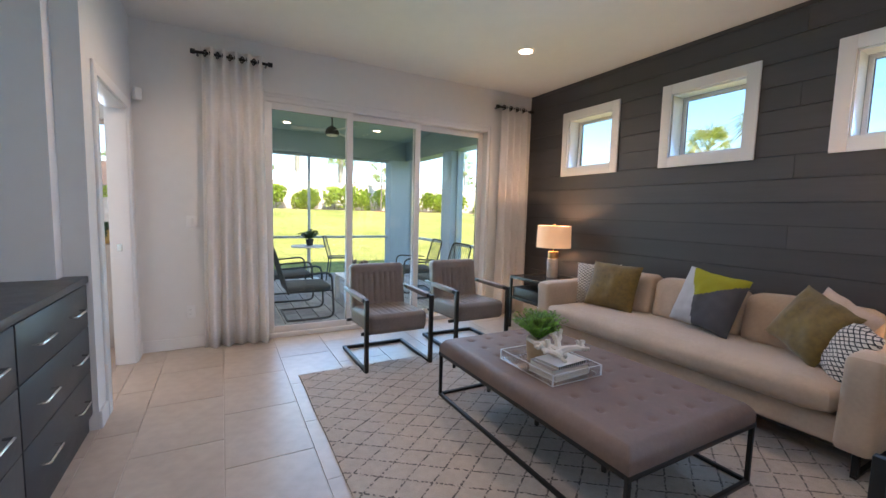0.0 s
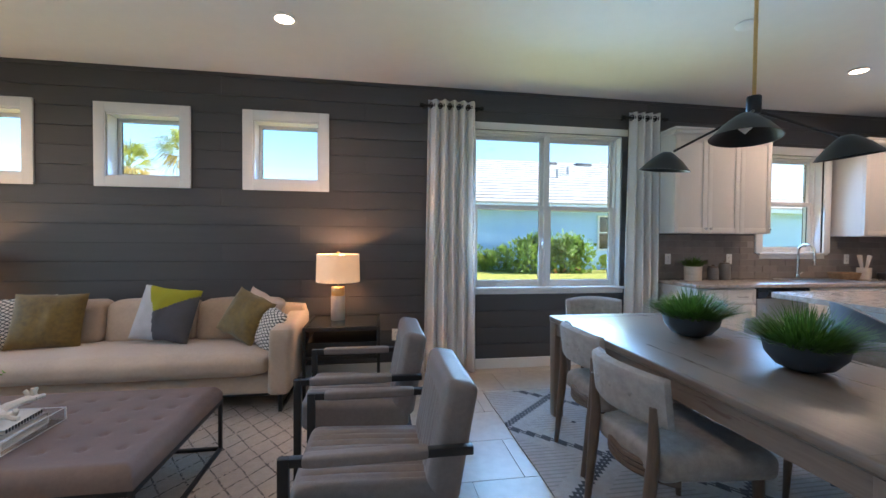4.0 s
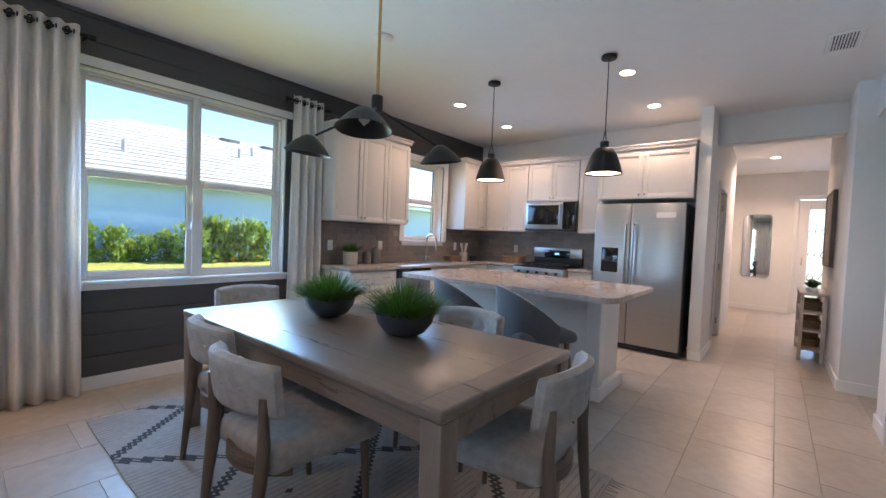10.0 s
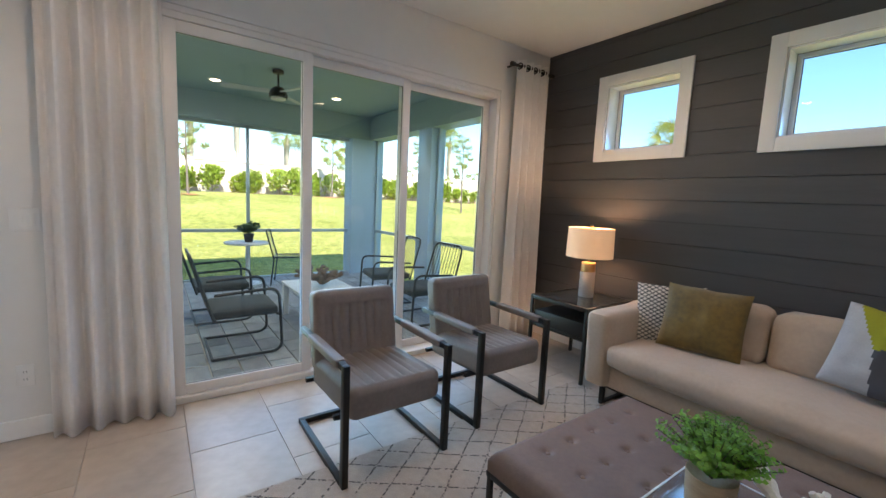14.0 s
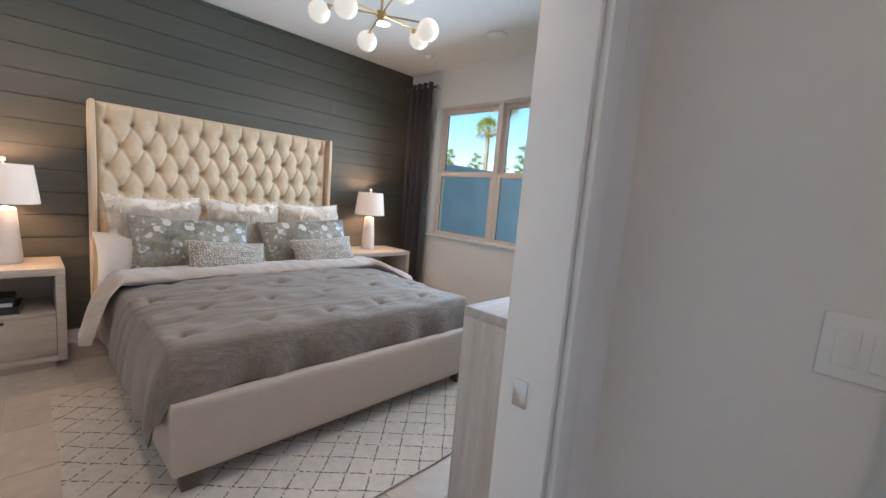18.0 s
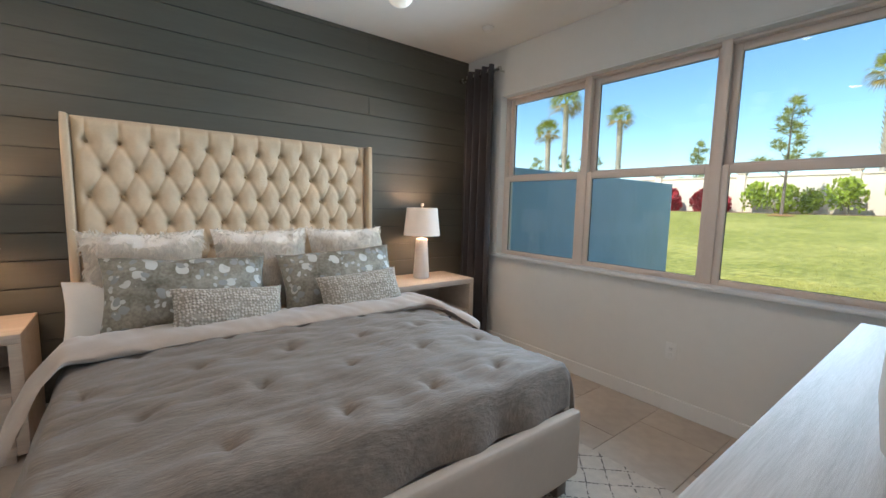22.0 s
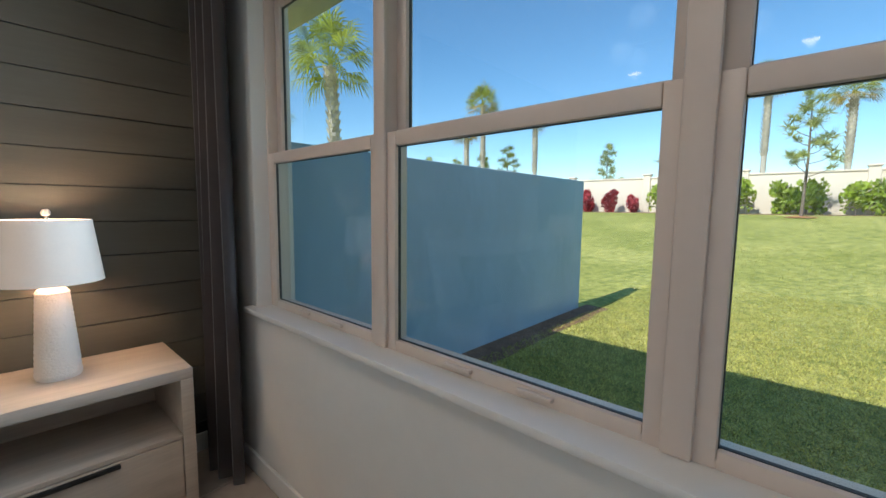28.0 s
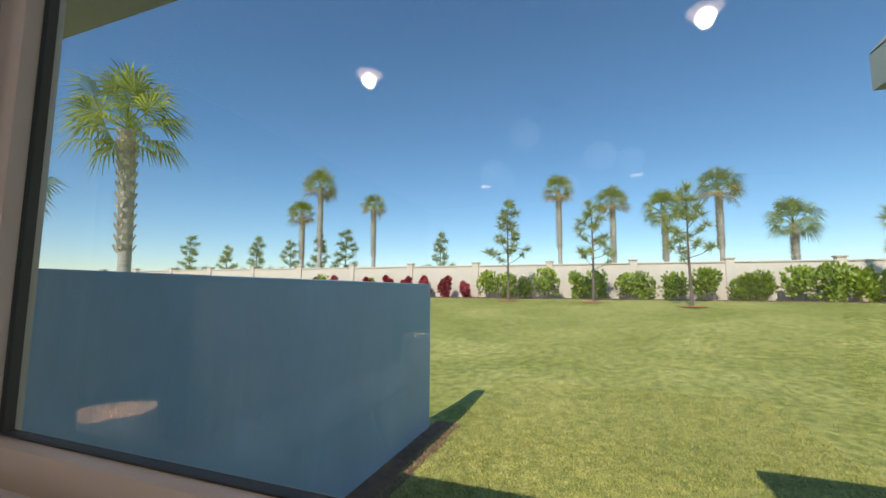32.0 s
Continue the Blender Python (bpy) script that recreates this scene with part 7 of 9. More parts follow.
def headboard(bed):
    """Diamond-tufted panel between two padded wings, in the plane y = 0 with its front towards +y."""
    w, z0, z1 = 0.945, 0.45, 1.85
    dx, dz, first = 0.160, 0.165, 1.707
    spots = []
    for r in range(8):
        for c in range(12 - r % 2):
            spots.append((-0.88 + dx * (c + (0.5 if r % 2 else 0.0)), first - r * dz))
    bm = bmesh.new()
    nx, nz = 230, 170
    grid = []
    for i in range(nx + 1):
        col = []
        for j in range(nz + 1):
            x, z = -w + 2 * w * i / nx, z0 + (z1 - z0) * j / nz
            p, q = (x + 0.88) / dx, (first - z) / dz
            a, b = p - q / 2, p + q / 2
            da, db = abs(a - round(a)), abs(b - round(b))
            if q < 0:
                seam = 0.9 * math.exp(-((p - round(p)) / 0.07) ** 2)
            else:
                seam = math.exp(-(da / 0.055) ** 2) * 0.75 + math.exp(-(db / 0.10) ** 2) * 0.65
            if p < 0 or p > 11:
                seam *= 0.5
            d = 9.0
            r0 = round(q)
            for r in (r0 - 1, r0, r0 + 1):
                if r < 0:
                    continue
                k = 0.5 if r % 2 else 0.0
                c = max(k, min(11 - k, round(p - k) + k))
                d = min(d, math.hypot((p - c) * dx, (q - r) * dz))
            h = 0.080 - 0.015 * min(1.1, seam) - 0.040 * math.exp(-(d / 0.020) ** 2) - 0.028 * math.exp(-(d / 0.055) ** 2)
            edge = min(i, nx - i, nz - j)
            h *= 1 - max(0, 1 - edge / 6) ** 2 * 0.55
            col.append(bm.verts.new((x, h, z)))
        grid.append(col)
    for i in range(nx):
        for j in range(nz):
            bm.faces.new((grid[i][j], grid[i][j + 1], grid[i + 1][j + 1], grid[i + 1][j]))
    panel = part("headboard", bm, HEAD_LINEN, bed, "champagne diamond-tufted headboard")
    for x, z in spots:
        if z > 0.95:
            part("button", lathe([(0.0, 0.007), (0.008, 0.004), (0.011, 0.0), (0.0, -0.004)], 8), HEAD_LINEN, panel, at=pose(x, 0.014, z, -90))
    part("headboard_back", box(-w - 0.02, w + 0.02, -0.045, -0.002, 0.08, z1 - 0.002, 0.01), HEAD_LINEN, bed)
    for s in (-1, 1):
        part("wing", soft_box(s * (w + 0.022) - 0.021, s * (w + 0.022) + 0.021, -0.045, 0.115, 0.06, z1 + 0.002, 0.014, 0.0), HEAD_LINEN, bed, "padded headboard wing")


bed = empty("bed", pose(-0.365, -8.005, 0), "king bed with champagne tufted headboard and taupe quilt", "bed")
headboard(bed)
BL, HWD = 2.28, 0.955
part("side_rail", soft_box(-HWD, -HWD + 0.06, 0.0, BL - 0.06, 0.10, 0.43, 0.02), RAIL_LEATHER, bed)
part("side_rail", soft_box(HWD - 0.06, HWD, 0.0, BL - 0.06, 0.10, 0.43, 0.02), RAIL_LEATHER, bed)
part("foot_rail", soft_box(-HWD, HWD, BL - 0.06, BL, 0.10, 0.43, 0.02), RAIL_LEATHER, bed, "cream upholstered foot rail")
for sx in (-1, 1):
    for y in (0.06, BL - 0.07):
        part("foot", box(sx * (HWD - 0.08) - 0.035, sx * (HWD - 0.08) + 0.035, y - 0.035, y + 0.035, 0.011, 0.10, 0.006), CHAIR_WOOD, bed, "dark wooden foot")
part("mattress", soft_box(-HWD + 0.065, HWD - 0.075, 0.05, BL - 0.17, 0.20, 0.555, 0.06, 0.01), SHEET, bed, "white mattress with fitted sheet")


def quilt_cover(name, y0, y1, half, top, side_drop, foot_drop, mat, label, seed, tuft=True, thick=0.02, flare=0.10, puff=0.03, both=True):
    bm = bmesh.new()
    nu, nv = 190, 170
    rng = random.Random(seed)
    dots = [(-half + half * 2 * (c + 0.5) / 5 + (0.12 if r % 2 else -0.05), y0 + (y1 - y0) * (r + 0.6) / 4) for r in range(4) for c in range(5)] if tuft else []
    span_u, span_v = half + side_drop, (y1 - y0) + foot_drop
    rows = []
    for j in range(nv + 1):
        row = []
        v = j / nv * span_v
        for i in range(nu + 1):
            s = (2 * i / nu - 1) * span_u
            ex, ey = max(0.0, abs(s) - half), max(0.0, v - (y1 - y0))
            drop = math.hypot(ex, ey)
            rr = 0.10
            soft = drop - rr * 0.35 * (1 - math.exp(-drop / rr))
            x = math.copysign(min(abs(s), half), s)
            y = y0 + min(v, y1 - y0)
            fall = 1 - math.exp(-drop / 0.09)
            if drop > 0:
                x += math.copysign(ex / drop, s) * (0.05 * fall + flare * drop * 0.6) if ex else 0
                y += (ey / drop) * 0.045 * fall if ey else 0
            z = top - soft
            q = Vector((x * 1.0, y * 2.6, seed))
            wr = 0.012 * noise.noise(q * 2.4) + 0.011 * noise.noise(q * 6.0) + 0.014 * abs(noise.noise(Vector((x * 2.2 + y, y * 5.0, seed + 3)))) + 0.010 * abs(noise.noise(Vector((x * 1.6 - y * 0.7, y * 17.0, seed + 5))))
            crown = 1.6 * puff * (1 - (min(1, abs(x) / half)) ** 3) * (1 - (min(1, max(0.0, v) / (y1 - y0))) ** 5)
            if drop > 0.02:
                fold = 0.020 * math.sin((y if ex > ey else x) * 15 + 3 * noise.noise(Vector((x * 2, y * 2, 1)))) * min(1, drop / 0.25)
                if ex > ey:
                    x += math.copysign(fold, s)
                else:
                    y += fold
            else:
                z += wr
            for a, b in dots:
                d = math.hypot(x - a, y - b)
                z -= 0.024 * math.exp(-(d / 0.03) ** 2) - 0.007 * math.exp(-((d - 0.09) / 0.05) ** 2)
                if d < 0.3:
                    z += 0.006 * math.sin(5 * math.atan2(y - b, x - a) + a * 9 + 9 * b) * math.exp(-d / 0.10) * noise.noise(Vector((x * 4, y * 4, a)))
            row.append(bm.verts.new((x, y, z + crown)))
        rows.append(row)
    for j in range(nv):
        for i in range(nu):
            bm.faces.new((rows[j][i], rows[j][i + 1], rows[j + 1][i + 1], rows[j + 1][i]))
    ob = whole(name, bm, mat, label, "bedding", at=pose(-0.365, -8.005, 0))
    sol = ob.modifiers.new("thickness", "SOLIDIFY")
    sol.thickness, sol.offset = thick, 1
    return ob


quilt_cover("quilt", 0.86, BL - 0.115, HWD - 0.03, 0.612, 0.34, 0.22, QUILT, "rumpled taupe quilt with tufted dimples over the bed", 4)
# The turned-back edge of the quilt: a soft roll across the bed that hangs at the sides
bm = bmesh.new()
nu, nv = 170, 28
rows = []
for i in range(nu + 1):
    s = (2 * i / nu - 1) * (HWD + 0.40)
    ex = max(0.0, abs(s) - HWD + 0.04)
    x = math.copysign(min(abs(s), HWD - 0.04) + 0.07 * (1 - math.exp(-ex / 0.08)) + (0.16 if s < 0 else 0.26) * ex, s)
    zc = 0.682 - max(0.0, ex - 0.03) * (0.25 if s < 0 else 0.72)
    row = []
    for j in range(nv):
        a = 2 * math.pi * j / nv
        ry, rz = 0.16 - 0.05 * min(1, ex / 0.4), 0.045 + (0.03 if s < 0 else 0.01) * min(1, ex / 0.3)
        hang = min(1.0, ex / 0.40)
        y = 0.90 + ry * math.cos(a) + (0.42 if s < 0 else 0.22) * hang
        z = zc + rz * math.sin(a) + 0.006 * noise.noise(Vector((x * 7, y * 9, a))) + 0.016 * (0.45 - abs(noise.noise(Vector((x * 11 + y * 9, y * 5 - x * 3, 7)))))
        off = rz * math.sin(a) * min(1, ex / 0.15)
        row.append(bm.verts.new((x + math.copysign(off * 0.9, s), y + 0.008 * noise.noise(Vector((x * 4, 0, 2))), z - off * 0.6)))
    rows.append(row)
for i in range(nu):
    for j in range(nv):
        bm.faces.new((rows[i][j], rows[i][(j + 1) % nv], rows[i + 1][(j + 1) % nv], rows[i + 1][j]))
bm.faces.new(rows[0]), bm.faces.new(rows[-1][::-1])
bmesh.ops.recalc_face_normals(bm, faces=bm.faces[:])
whole("quilt_fold", bm, QUILT_BACK, "pale satin lining of the quilt folded back across the bed", "bedding", at=pose(-0.365, -8.005, 0))


def bed_pillow(x, y, z, w, h, d, mat, label, back=-24, roll=0, turn=180, seed=0, fuzz=0):
    ob = whole("bed_pillow", pillow(w, h, d, 22, 1.5 if fuzz else 0.9, 0.016, seed), mat, label, "pillow", "bed pillows", at=lean(x, y, z, back, roll, turn))
    if fuzz:
        rng = random.Random(seed)
        bm = bmesh.new()
        for _ in range(fuzz):
            u, v = rng.uniform(-1, 1), rng.uniform(-1, 1)
            t = (max(0, 1 - abs(u) ** 2.6) * max(0, 1 - abs(v) ** 2.6)) ** 0.5
            p = Vector((u * w / 2 * 0.97 * (1 - 0.10 * (1 - v * v) * abs(u)), -t * d / 2, v * h / 2 * 0.97 * (1 - 0.10 * (1 - u * u) * abs(v))))
            lock = noise.noise(Vector((u * 5 + seed, v * 3.5, seed)))
            e = p + Vector((0.030 * lock + u * 0.014 + rng.uniform(-0.008, 0.008), -0.007 - 0.011 * rng.random(), -0.034 + 0.022 * noise.noise(Vector((u * 6, v * 6, seed + 4))) + max(0, v - 0.75) * 0.22))
            mid_ = (p + e) / 2 + Vector((0, -0.008, 0.004))
            k = Vector((0.0035, 0, 0.001))
            vs_ = [bm.verts.new(q) for q in (p - k, p + k, mid_ + k * 0.8, e, mid_ - k * 0.8)]
            bm.faces.new(vs_)
        tagged(part("fur", bm, leaf_material("white_fur_tuft", (0.92, 0.87, 0.80), 0.6, rough=0.95, per_island=0.10), ob, smooth=False), kind="stuff")
    return ob


for k, px in enumerate((0.26, -0.40, -1.03)):
    bed_pillow(px, -7.68, 0.905, 0.63, 0.57, 0.26, FUR, "fluffy white faux-fur pillow against the headboard", -14, 0, 180, k, 5200)
bed_pillow(0.36, -7.56, 0.74, 0.56, 0.40, 0.18, SHEET, "plain white pillow lying low at the bed's side", -30, 0, 180, 5)
bed_pillow(0.06, -7.42, 0.835, 0.84, 0.44, 0.18, SHAM, "olive-brown pillow sham with pale floral print", -26, 3, 184, 6)
bed_pillow(-0.86, -7.42, 0.835, 0.84, 0.44, 0.18, SHAM, "olive-brown pillow sham with pale floral print beside its twin", -26, -3, 176, 7)
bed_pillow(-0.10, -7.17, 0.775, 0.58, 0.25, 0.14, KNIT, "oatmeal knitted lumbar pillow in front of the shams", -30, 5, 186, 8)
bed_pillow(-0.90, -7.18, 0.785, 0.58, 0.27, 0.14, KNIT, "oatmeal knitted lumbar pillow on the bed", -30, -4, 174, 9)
def nightstand(x0, x1, label):
    n = empty("nightstand", pose((x0 + x1) / 2, -7.79, 0), label, "nightstand", "bedside nightstands")
    w, d, h = (x1 - x0) / 2, 0.245, 0.685
    part("top", box(-w, w, -d, d, h - 0.05, h, 0.004), WASHED_OAK, n)
    for sx in (-1, 1):
        part("side_panel", box(sx * w - 0.05 * (sx > 0), sx * w + 0.05 * (sx < 0), -d, d, 0.05, h - 0.05, 0.003), WASHED_OAK, n)
    part("back_panel", box(-w + 0.05, w - 0.05, -d, -d + 0.012, 0.05, h - 0.05), WASHED_OAK, n)
    part("shelf", box(-w + 0.05, w - 0.05, -d + 0.012, d - 0.01, 0.365, 0.385, 0.002), WASHED_OAK, n)
    part("bottom_rail", box(-w + 0.05, w - 0.05, -d + 0.012, d - 0.001, 0.05, 0.09, 0.002), WASHED_OAK, n)
    dr = part("drawer", box(-w + 0.053, w - 0.053, d - 0.03, d - 0.004, 0.093, 0.362, 0.003), WASHED_OAK, n)
    part("handle", box(-0.15, 0.15, d - 0.004, d + 0.014, 0.340, 0.356, 0.003), BLACK_METAL, dr, "dark edge pull")
    part("plinth", box(-w + 0.06, w - 0.06, -d + 0.02, d - 0.03, 0.0, 0.05), WASHED_OAK, n)
    return n


nightstand(0.79, 1.67, "whitewashed oak nightstand with open shelf and drawer, holding books")
nightstand(-2.25, -1.40, "whitewashed oak nightstand with open shelf and drawer by the drape")
CERAMIC = material("white_textured_ceramic", (0.74, 0.70, 0.65), 0.45, grain=0.05, scale=18, bump=0.9, bump_scale=110)
SHADE_B = material("white_linen_lampshade", (0.78, 0.68, 0.60), 0.9, grain=0.03, scale=14, bump=0.2, bump_scale=300, emit=0.10, emit_color=(1.0, 0.74, 0.55))


def bed_lamp(x, y, z, label):
    s = empty("table_lamp", pose(x, y, z), label, "table lamp", "bedside lamps")
    prof = [(0.0, 0.0), (0.072, 0.0), (0.076, 0.012)]
    for k in range(1, 30):
        t = k / 29
        prof.append((0.076 - 0.022 * t + (0.0016 if k % 2 else -0.0008), 0.012 + 0.345 * t))
    prof += [(0.045, 0.372), (0.014, 0.378), (0.0, 0.378)]
    part("base", lathe(prof, 36), CERAMIC, s, "tapered textured ceramic base")
    part("stem", cyl(0.006, 0.378, 0.665, seg=10), CHROME, s)
    part("shade", lathe([(0.168, 0.40), (0.171, 0.401), (0.142, 0.655), (0.139, 0.654), (0.167, 0.402), (0.168, 0.40)], 48), SHADE_B, s, "white tapered drum shade")
    part("finial", lathe([(0.0, 0.668), (0.013, 0.672), (0.016, 0.684), (0.011, 0.695), (0.0, 0.698)], 14), CERAMIC, s)
    for a in range(3):
        part("spider", tube([(0, 0, 0.65), (0.138 * math.cos(a * 2.09), 0.138 * math.sin(a * 2.09), 0.65)], 0.002, 5), CHROME, s)
    lamp("lamp_bulb", "POINT", pose(x, y, z + 0.555), 8.0, (1.0, 0.64, 0.38), radius=0.04)


bed_lamp(1.055, -7.83, 0.6855, "lit white ceramic lamp with tapered shade on the nightstand")
bed_lamp(-1.835, -7.83, 0.6855, "lit white ceramic lamp with tapered shade beside the drape")
# Flowers, candle and books
vs = empty("flower_vase", pose(1.42, -7.78, 0.6855) @ Matrix.Scale(1.18, 4), "white ceramic vase of white hydrangeas and greenery", "flowers")
part("vase", lathe([(0.0, 0.0), (0.05, 0.0), (0.082, 0.035), (0.088, 0.07), (0.07, 0.11), (0.045, 0.13), (0.052, 0.15), (0.046, 0.15), (0.0, 0.13)], 32), TRIM, vs)
PETAL = material("white_petals", (0.80, 0.78, 0.70), 0.7, grain=0.06, scale=30, per_island=0.12)
for (fx, fy, fz, r) in ((-0.07, 0.03, 0.235, 0.075), (0.05, 0.02, 0.25, 0.06), (-0.01, -0.05, 0.27, 0.06)):
    bm = bmesh.new()
    rng = random.Random(int(fx * 1000))
    for _ in range(170):
        d = Vector((rng.gauss(0, 1), rng.gauss(0, 1), rng.gauss(0, 1))).normalized()
        c = d * r * rng.uniform(0.85, 1.05)
        a = d.orthogonal().normalized()
        b = d.cross(a)
        k = rng.uniform(0, 6)
        a, b = a * math.cos(k) + b * math.sin(k), b * math.cos(k) - a * math.sin(k)
        s = 0.014
        bm.faces.new([bm.verts.new(c + v) for v in (a * s, (a + b) * s * 0.3 + d * 0.006, b * s, -a * s + d * 0.003, -b * s)])
    part("blossom", bm, PETAL, vs, "white hydrangea head", smooth=False, at=Matrix.Translation((fx, fy, fz)))
for k in range(15):
    a = k * 0.75
    d = Vector((math.cos(a), math.sin(a) * 0.6, 0.35))
    bm = tube([(0, 0, 0.14), tuple(Vector((0, 0, 0.16)) + d * 0.10), tuple(Vector((0, 0, 0.17)) + d * 0.19)], 0.002, 5)
    for t in (0.5, 0.65, 0.8, 1.0):
        p = Vector((0, 0, 0.165)) + d * 0.19 * t
        for s in (-1, 1):
            o = d.cross(Vector((0, 0, 1))).normalized() * s
            bm.faces.new([bm.verts.new(v) for v in (p, p + o * 0.016 + d * 0.012, p + o * 0.034 + d * 0.02, p + o * 0.018 - d * 0.006)])
    part("sprig", bm, material("sage_green_leaf", (0.16, 0.22, 0.08), 0.6, per_object=0.3), vs, smooth=False)
whole("candle_holder", lathe([(0.0, 0.0), (0.036, 0.0), (0.042, 0.01), (0.042, 0.085), (0.038, 0.085), (0.036, 0.02), (0.0, 0.018)], 28), material("gold_mercury_glass", (0.55, 0.40, 0.16), 0.25, metal=0.9, grain=0.2, scale=20), "gold glass candle holder on the nightstand", "candle", at=pose(1.235, -7.70, 0.6855))
book(1.17, -7.74, 0.3855, 0.34, 0.24, 0.05, -5, COVER_K, "thick black book lying on the nightstand shelf", "nightstand books")
book(1.18, -7.74, 0.4357, 0.30, 0.22, 0.022, -5, COVER_W, "white book in the nightstand stack", "nightstand books")
book(1.17, -7.74, 0.458, 0.29, 0.21, 0.03, -2, COVER_K, "black book on top of the nightstand stack", "nightstand books")

RUG_C = lattice("ivory_shag_rug_with_dark_lattice", (0.57, 0.50, 0.425), (0.12, 0.10, 0.088), 0.085, 0.078, 0.036, 0.48)
rug("bedroom_rug", -1.70, 0.90, -7.05, -5.22, RUG_C, "ivory rug with a dark diamond lattice under the bed")


def dresser():
    d = empty("dresser", pose(-1.115, -4.675, 0), "bleached wood dresser with black bar pulls along the wall", "dresser")
    w, dp = 0.885, 0.258
    part("top", box(-w, w, -dp, dp, 0.90, 0.94, 0.003), material("bleached_wood_top", (0.54, 0.51, 0.485), 0.5, color2=(0.37, 0.34, 0.31), scale=4, stretch=(0.35, 7, 7), bump=0.2, bump_scale=50), d)
    for sx in (-1, 1):
        part("side_panel", box(sx * w - 0.035 * (sx > 0), sx * w + 0.035 * (sx < 0), -dp, dp, 0.03, 0.90, 0.002), PALE_WOOD, d)
    part("carcass", box(-w + 0.035, w - 0.035, -dp + 0.03, dp, 0.06, 0.90), PALE_WOOD, d)
    for c in range(3):
        for r in range(3):
            x0 = -w + 0.04 + c * (2 * w - 0.08) / 3
            x1 = x0 + (2 * w - 0.08) / 3 - 0.008
            z0, z1 = 0.08 + r * 0.272, 0.08 + (r + 1) * 0.272 - 0.008
            q = part("drawer", box(x0, x1, -dp + 0.008, -dp + 0.03, z0, z1, 0.003), PALE_WOOD, d)
            part("pull", box((x0 + x1) / 2 - 0.12, (x0 + x1) / 2 + 0.12, -dp - 0.022, -dp + 0.008, z1 - 0.05, z1 - 0.03, 0.004), BLACK_METAL, q, "black bar pull")
    part("plinth", box(-w + 0.05, w - 0.05, -dp + 0.05, dp - 0.02, 0.0, 0.06), PALE_WOOD, d)


dresser()
def trailing_succulent(x, y, z):
    """Gold bowl brimming with small-leaved stems that spill over its rim."""
    p = empty("potted_succulents", pose(x, y, z), "dark green trailing succulents in a hammered gold bowl on the dresser", "potted plant")
    part("pot", lathe([(0.0, 0.0), (0.085, 0.0), (0.112, 0.03), (0.118, 0.075), (0.108, 0.125), (0.10, 0.125), (0.108, 0.075), (0.0, 0.105)], 36),
         material("gold_hammered_bowl", (0.62, 0.42, 0.16), 0.28, metal=0.95, grain=0.2, scale=14, bump=0.5, bump_scale=60), p, "hammered gold bowl")
    rng = random.Random(17)
    stems, leaves = bmesh.new(), bmesh.new()
    for k in range(74):
        a = k * 2.4 + rng.uniform(-0.3, 0.3)
        out = Vector((math.cos(a), math.sin(a), 0))
        reach, fall = rng.uniform(0.03, 0.135), rng.uniform(0.0, 0.10) if k % 2 else 0.0
        reach = max(reach, 0.125) if fall > 0.02 else reach
        pts = [out * 0.02 + Vector((0, 0, 0.11)), out * reach * 0.6 + Vector((0, 0, 0.155 + rng.uniform(0, 0.035))), out * reach + Vector((0, 0, 0.14 + rng.uniform(0, 0.03)))]
        if fall > 0.02:
            pts += [out * (reach + 0.012) + Vector((0, 0, 0.135 - fall * 0.6)), out * (reach + 0.010) + Vector((0, 0, 0.13 - fall))]
        tube(pts, 0.0022, 5, stems)
        for q0, q1 in zip(pts[1:], pts[2:]):
            for t in (0.0, 0.25, 0.5, 0.75, 1.0):
                c = q0.lerp(q1, t)
                for _ in range(3):
                    d = Vector((rng.gauss(0, 1), rng.gauss(0, 1), rng.gauss(0.3, 1))).normalized()
                    w = d.orthogonal().normalized() * 0.006
                    e = c + d * 0.017
                    m = c + d * 0.009
                    u = d.cross(w).normalized() * 0.0035
                    vs_ = [leaves.verts.new(v) for v in (c, m + w, e, m - w, m + u)]
                    leaves.faces.new((vs_[0], vs_[1], vs_[4])), leaves.faces.new((vs_[1], vs_[2], vs_[4])), leaves.faces.new((vs_[2], vs_[3], vs_[4])), leaves.faces.new((vs_[3], vs_[0], vs_[4]))
    tagged(part("stem_tangle", stems, STEM, p), kind="stuff")
    part("leaves", leaves, material("blue_green_succulent_leaf", (0.055, 0.125, 0.06), 0.45, grain=0.3, scale=30, per_island=0.4), p, smooth=False)


trailing_succulent(-0.475, -4.575, 0.94)
PINK = material("blush_linen_lampshade", (0.62, 0.48, 0.42), 0.85, grain=0.05, scale=12)
dl = empty("table_lamp", pose(-1.59, -4.71, 0.94), "unlit table lamp with blush shade on the dresser", "table lamp")
part("base", lathe([(0.0, 0.0), (0.07, 0.0), (0.075, 0.015), (0.05, 0.06), (0.06, 0.20), (0.02, 0.30), (0.0, 0.30)], 28), CERAMIC, dl)
part("stem", cyl(0.006, 0.30, 0.83, seg=8), CHROME, dl)
part("shade", lathe([(0.172, 0.574), (0.175, 0.575), (0.146, 0.832), (0.143, 0.831), (0.172, 0.576)], 40), PINK, dl)
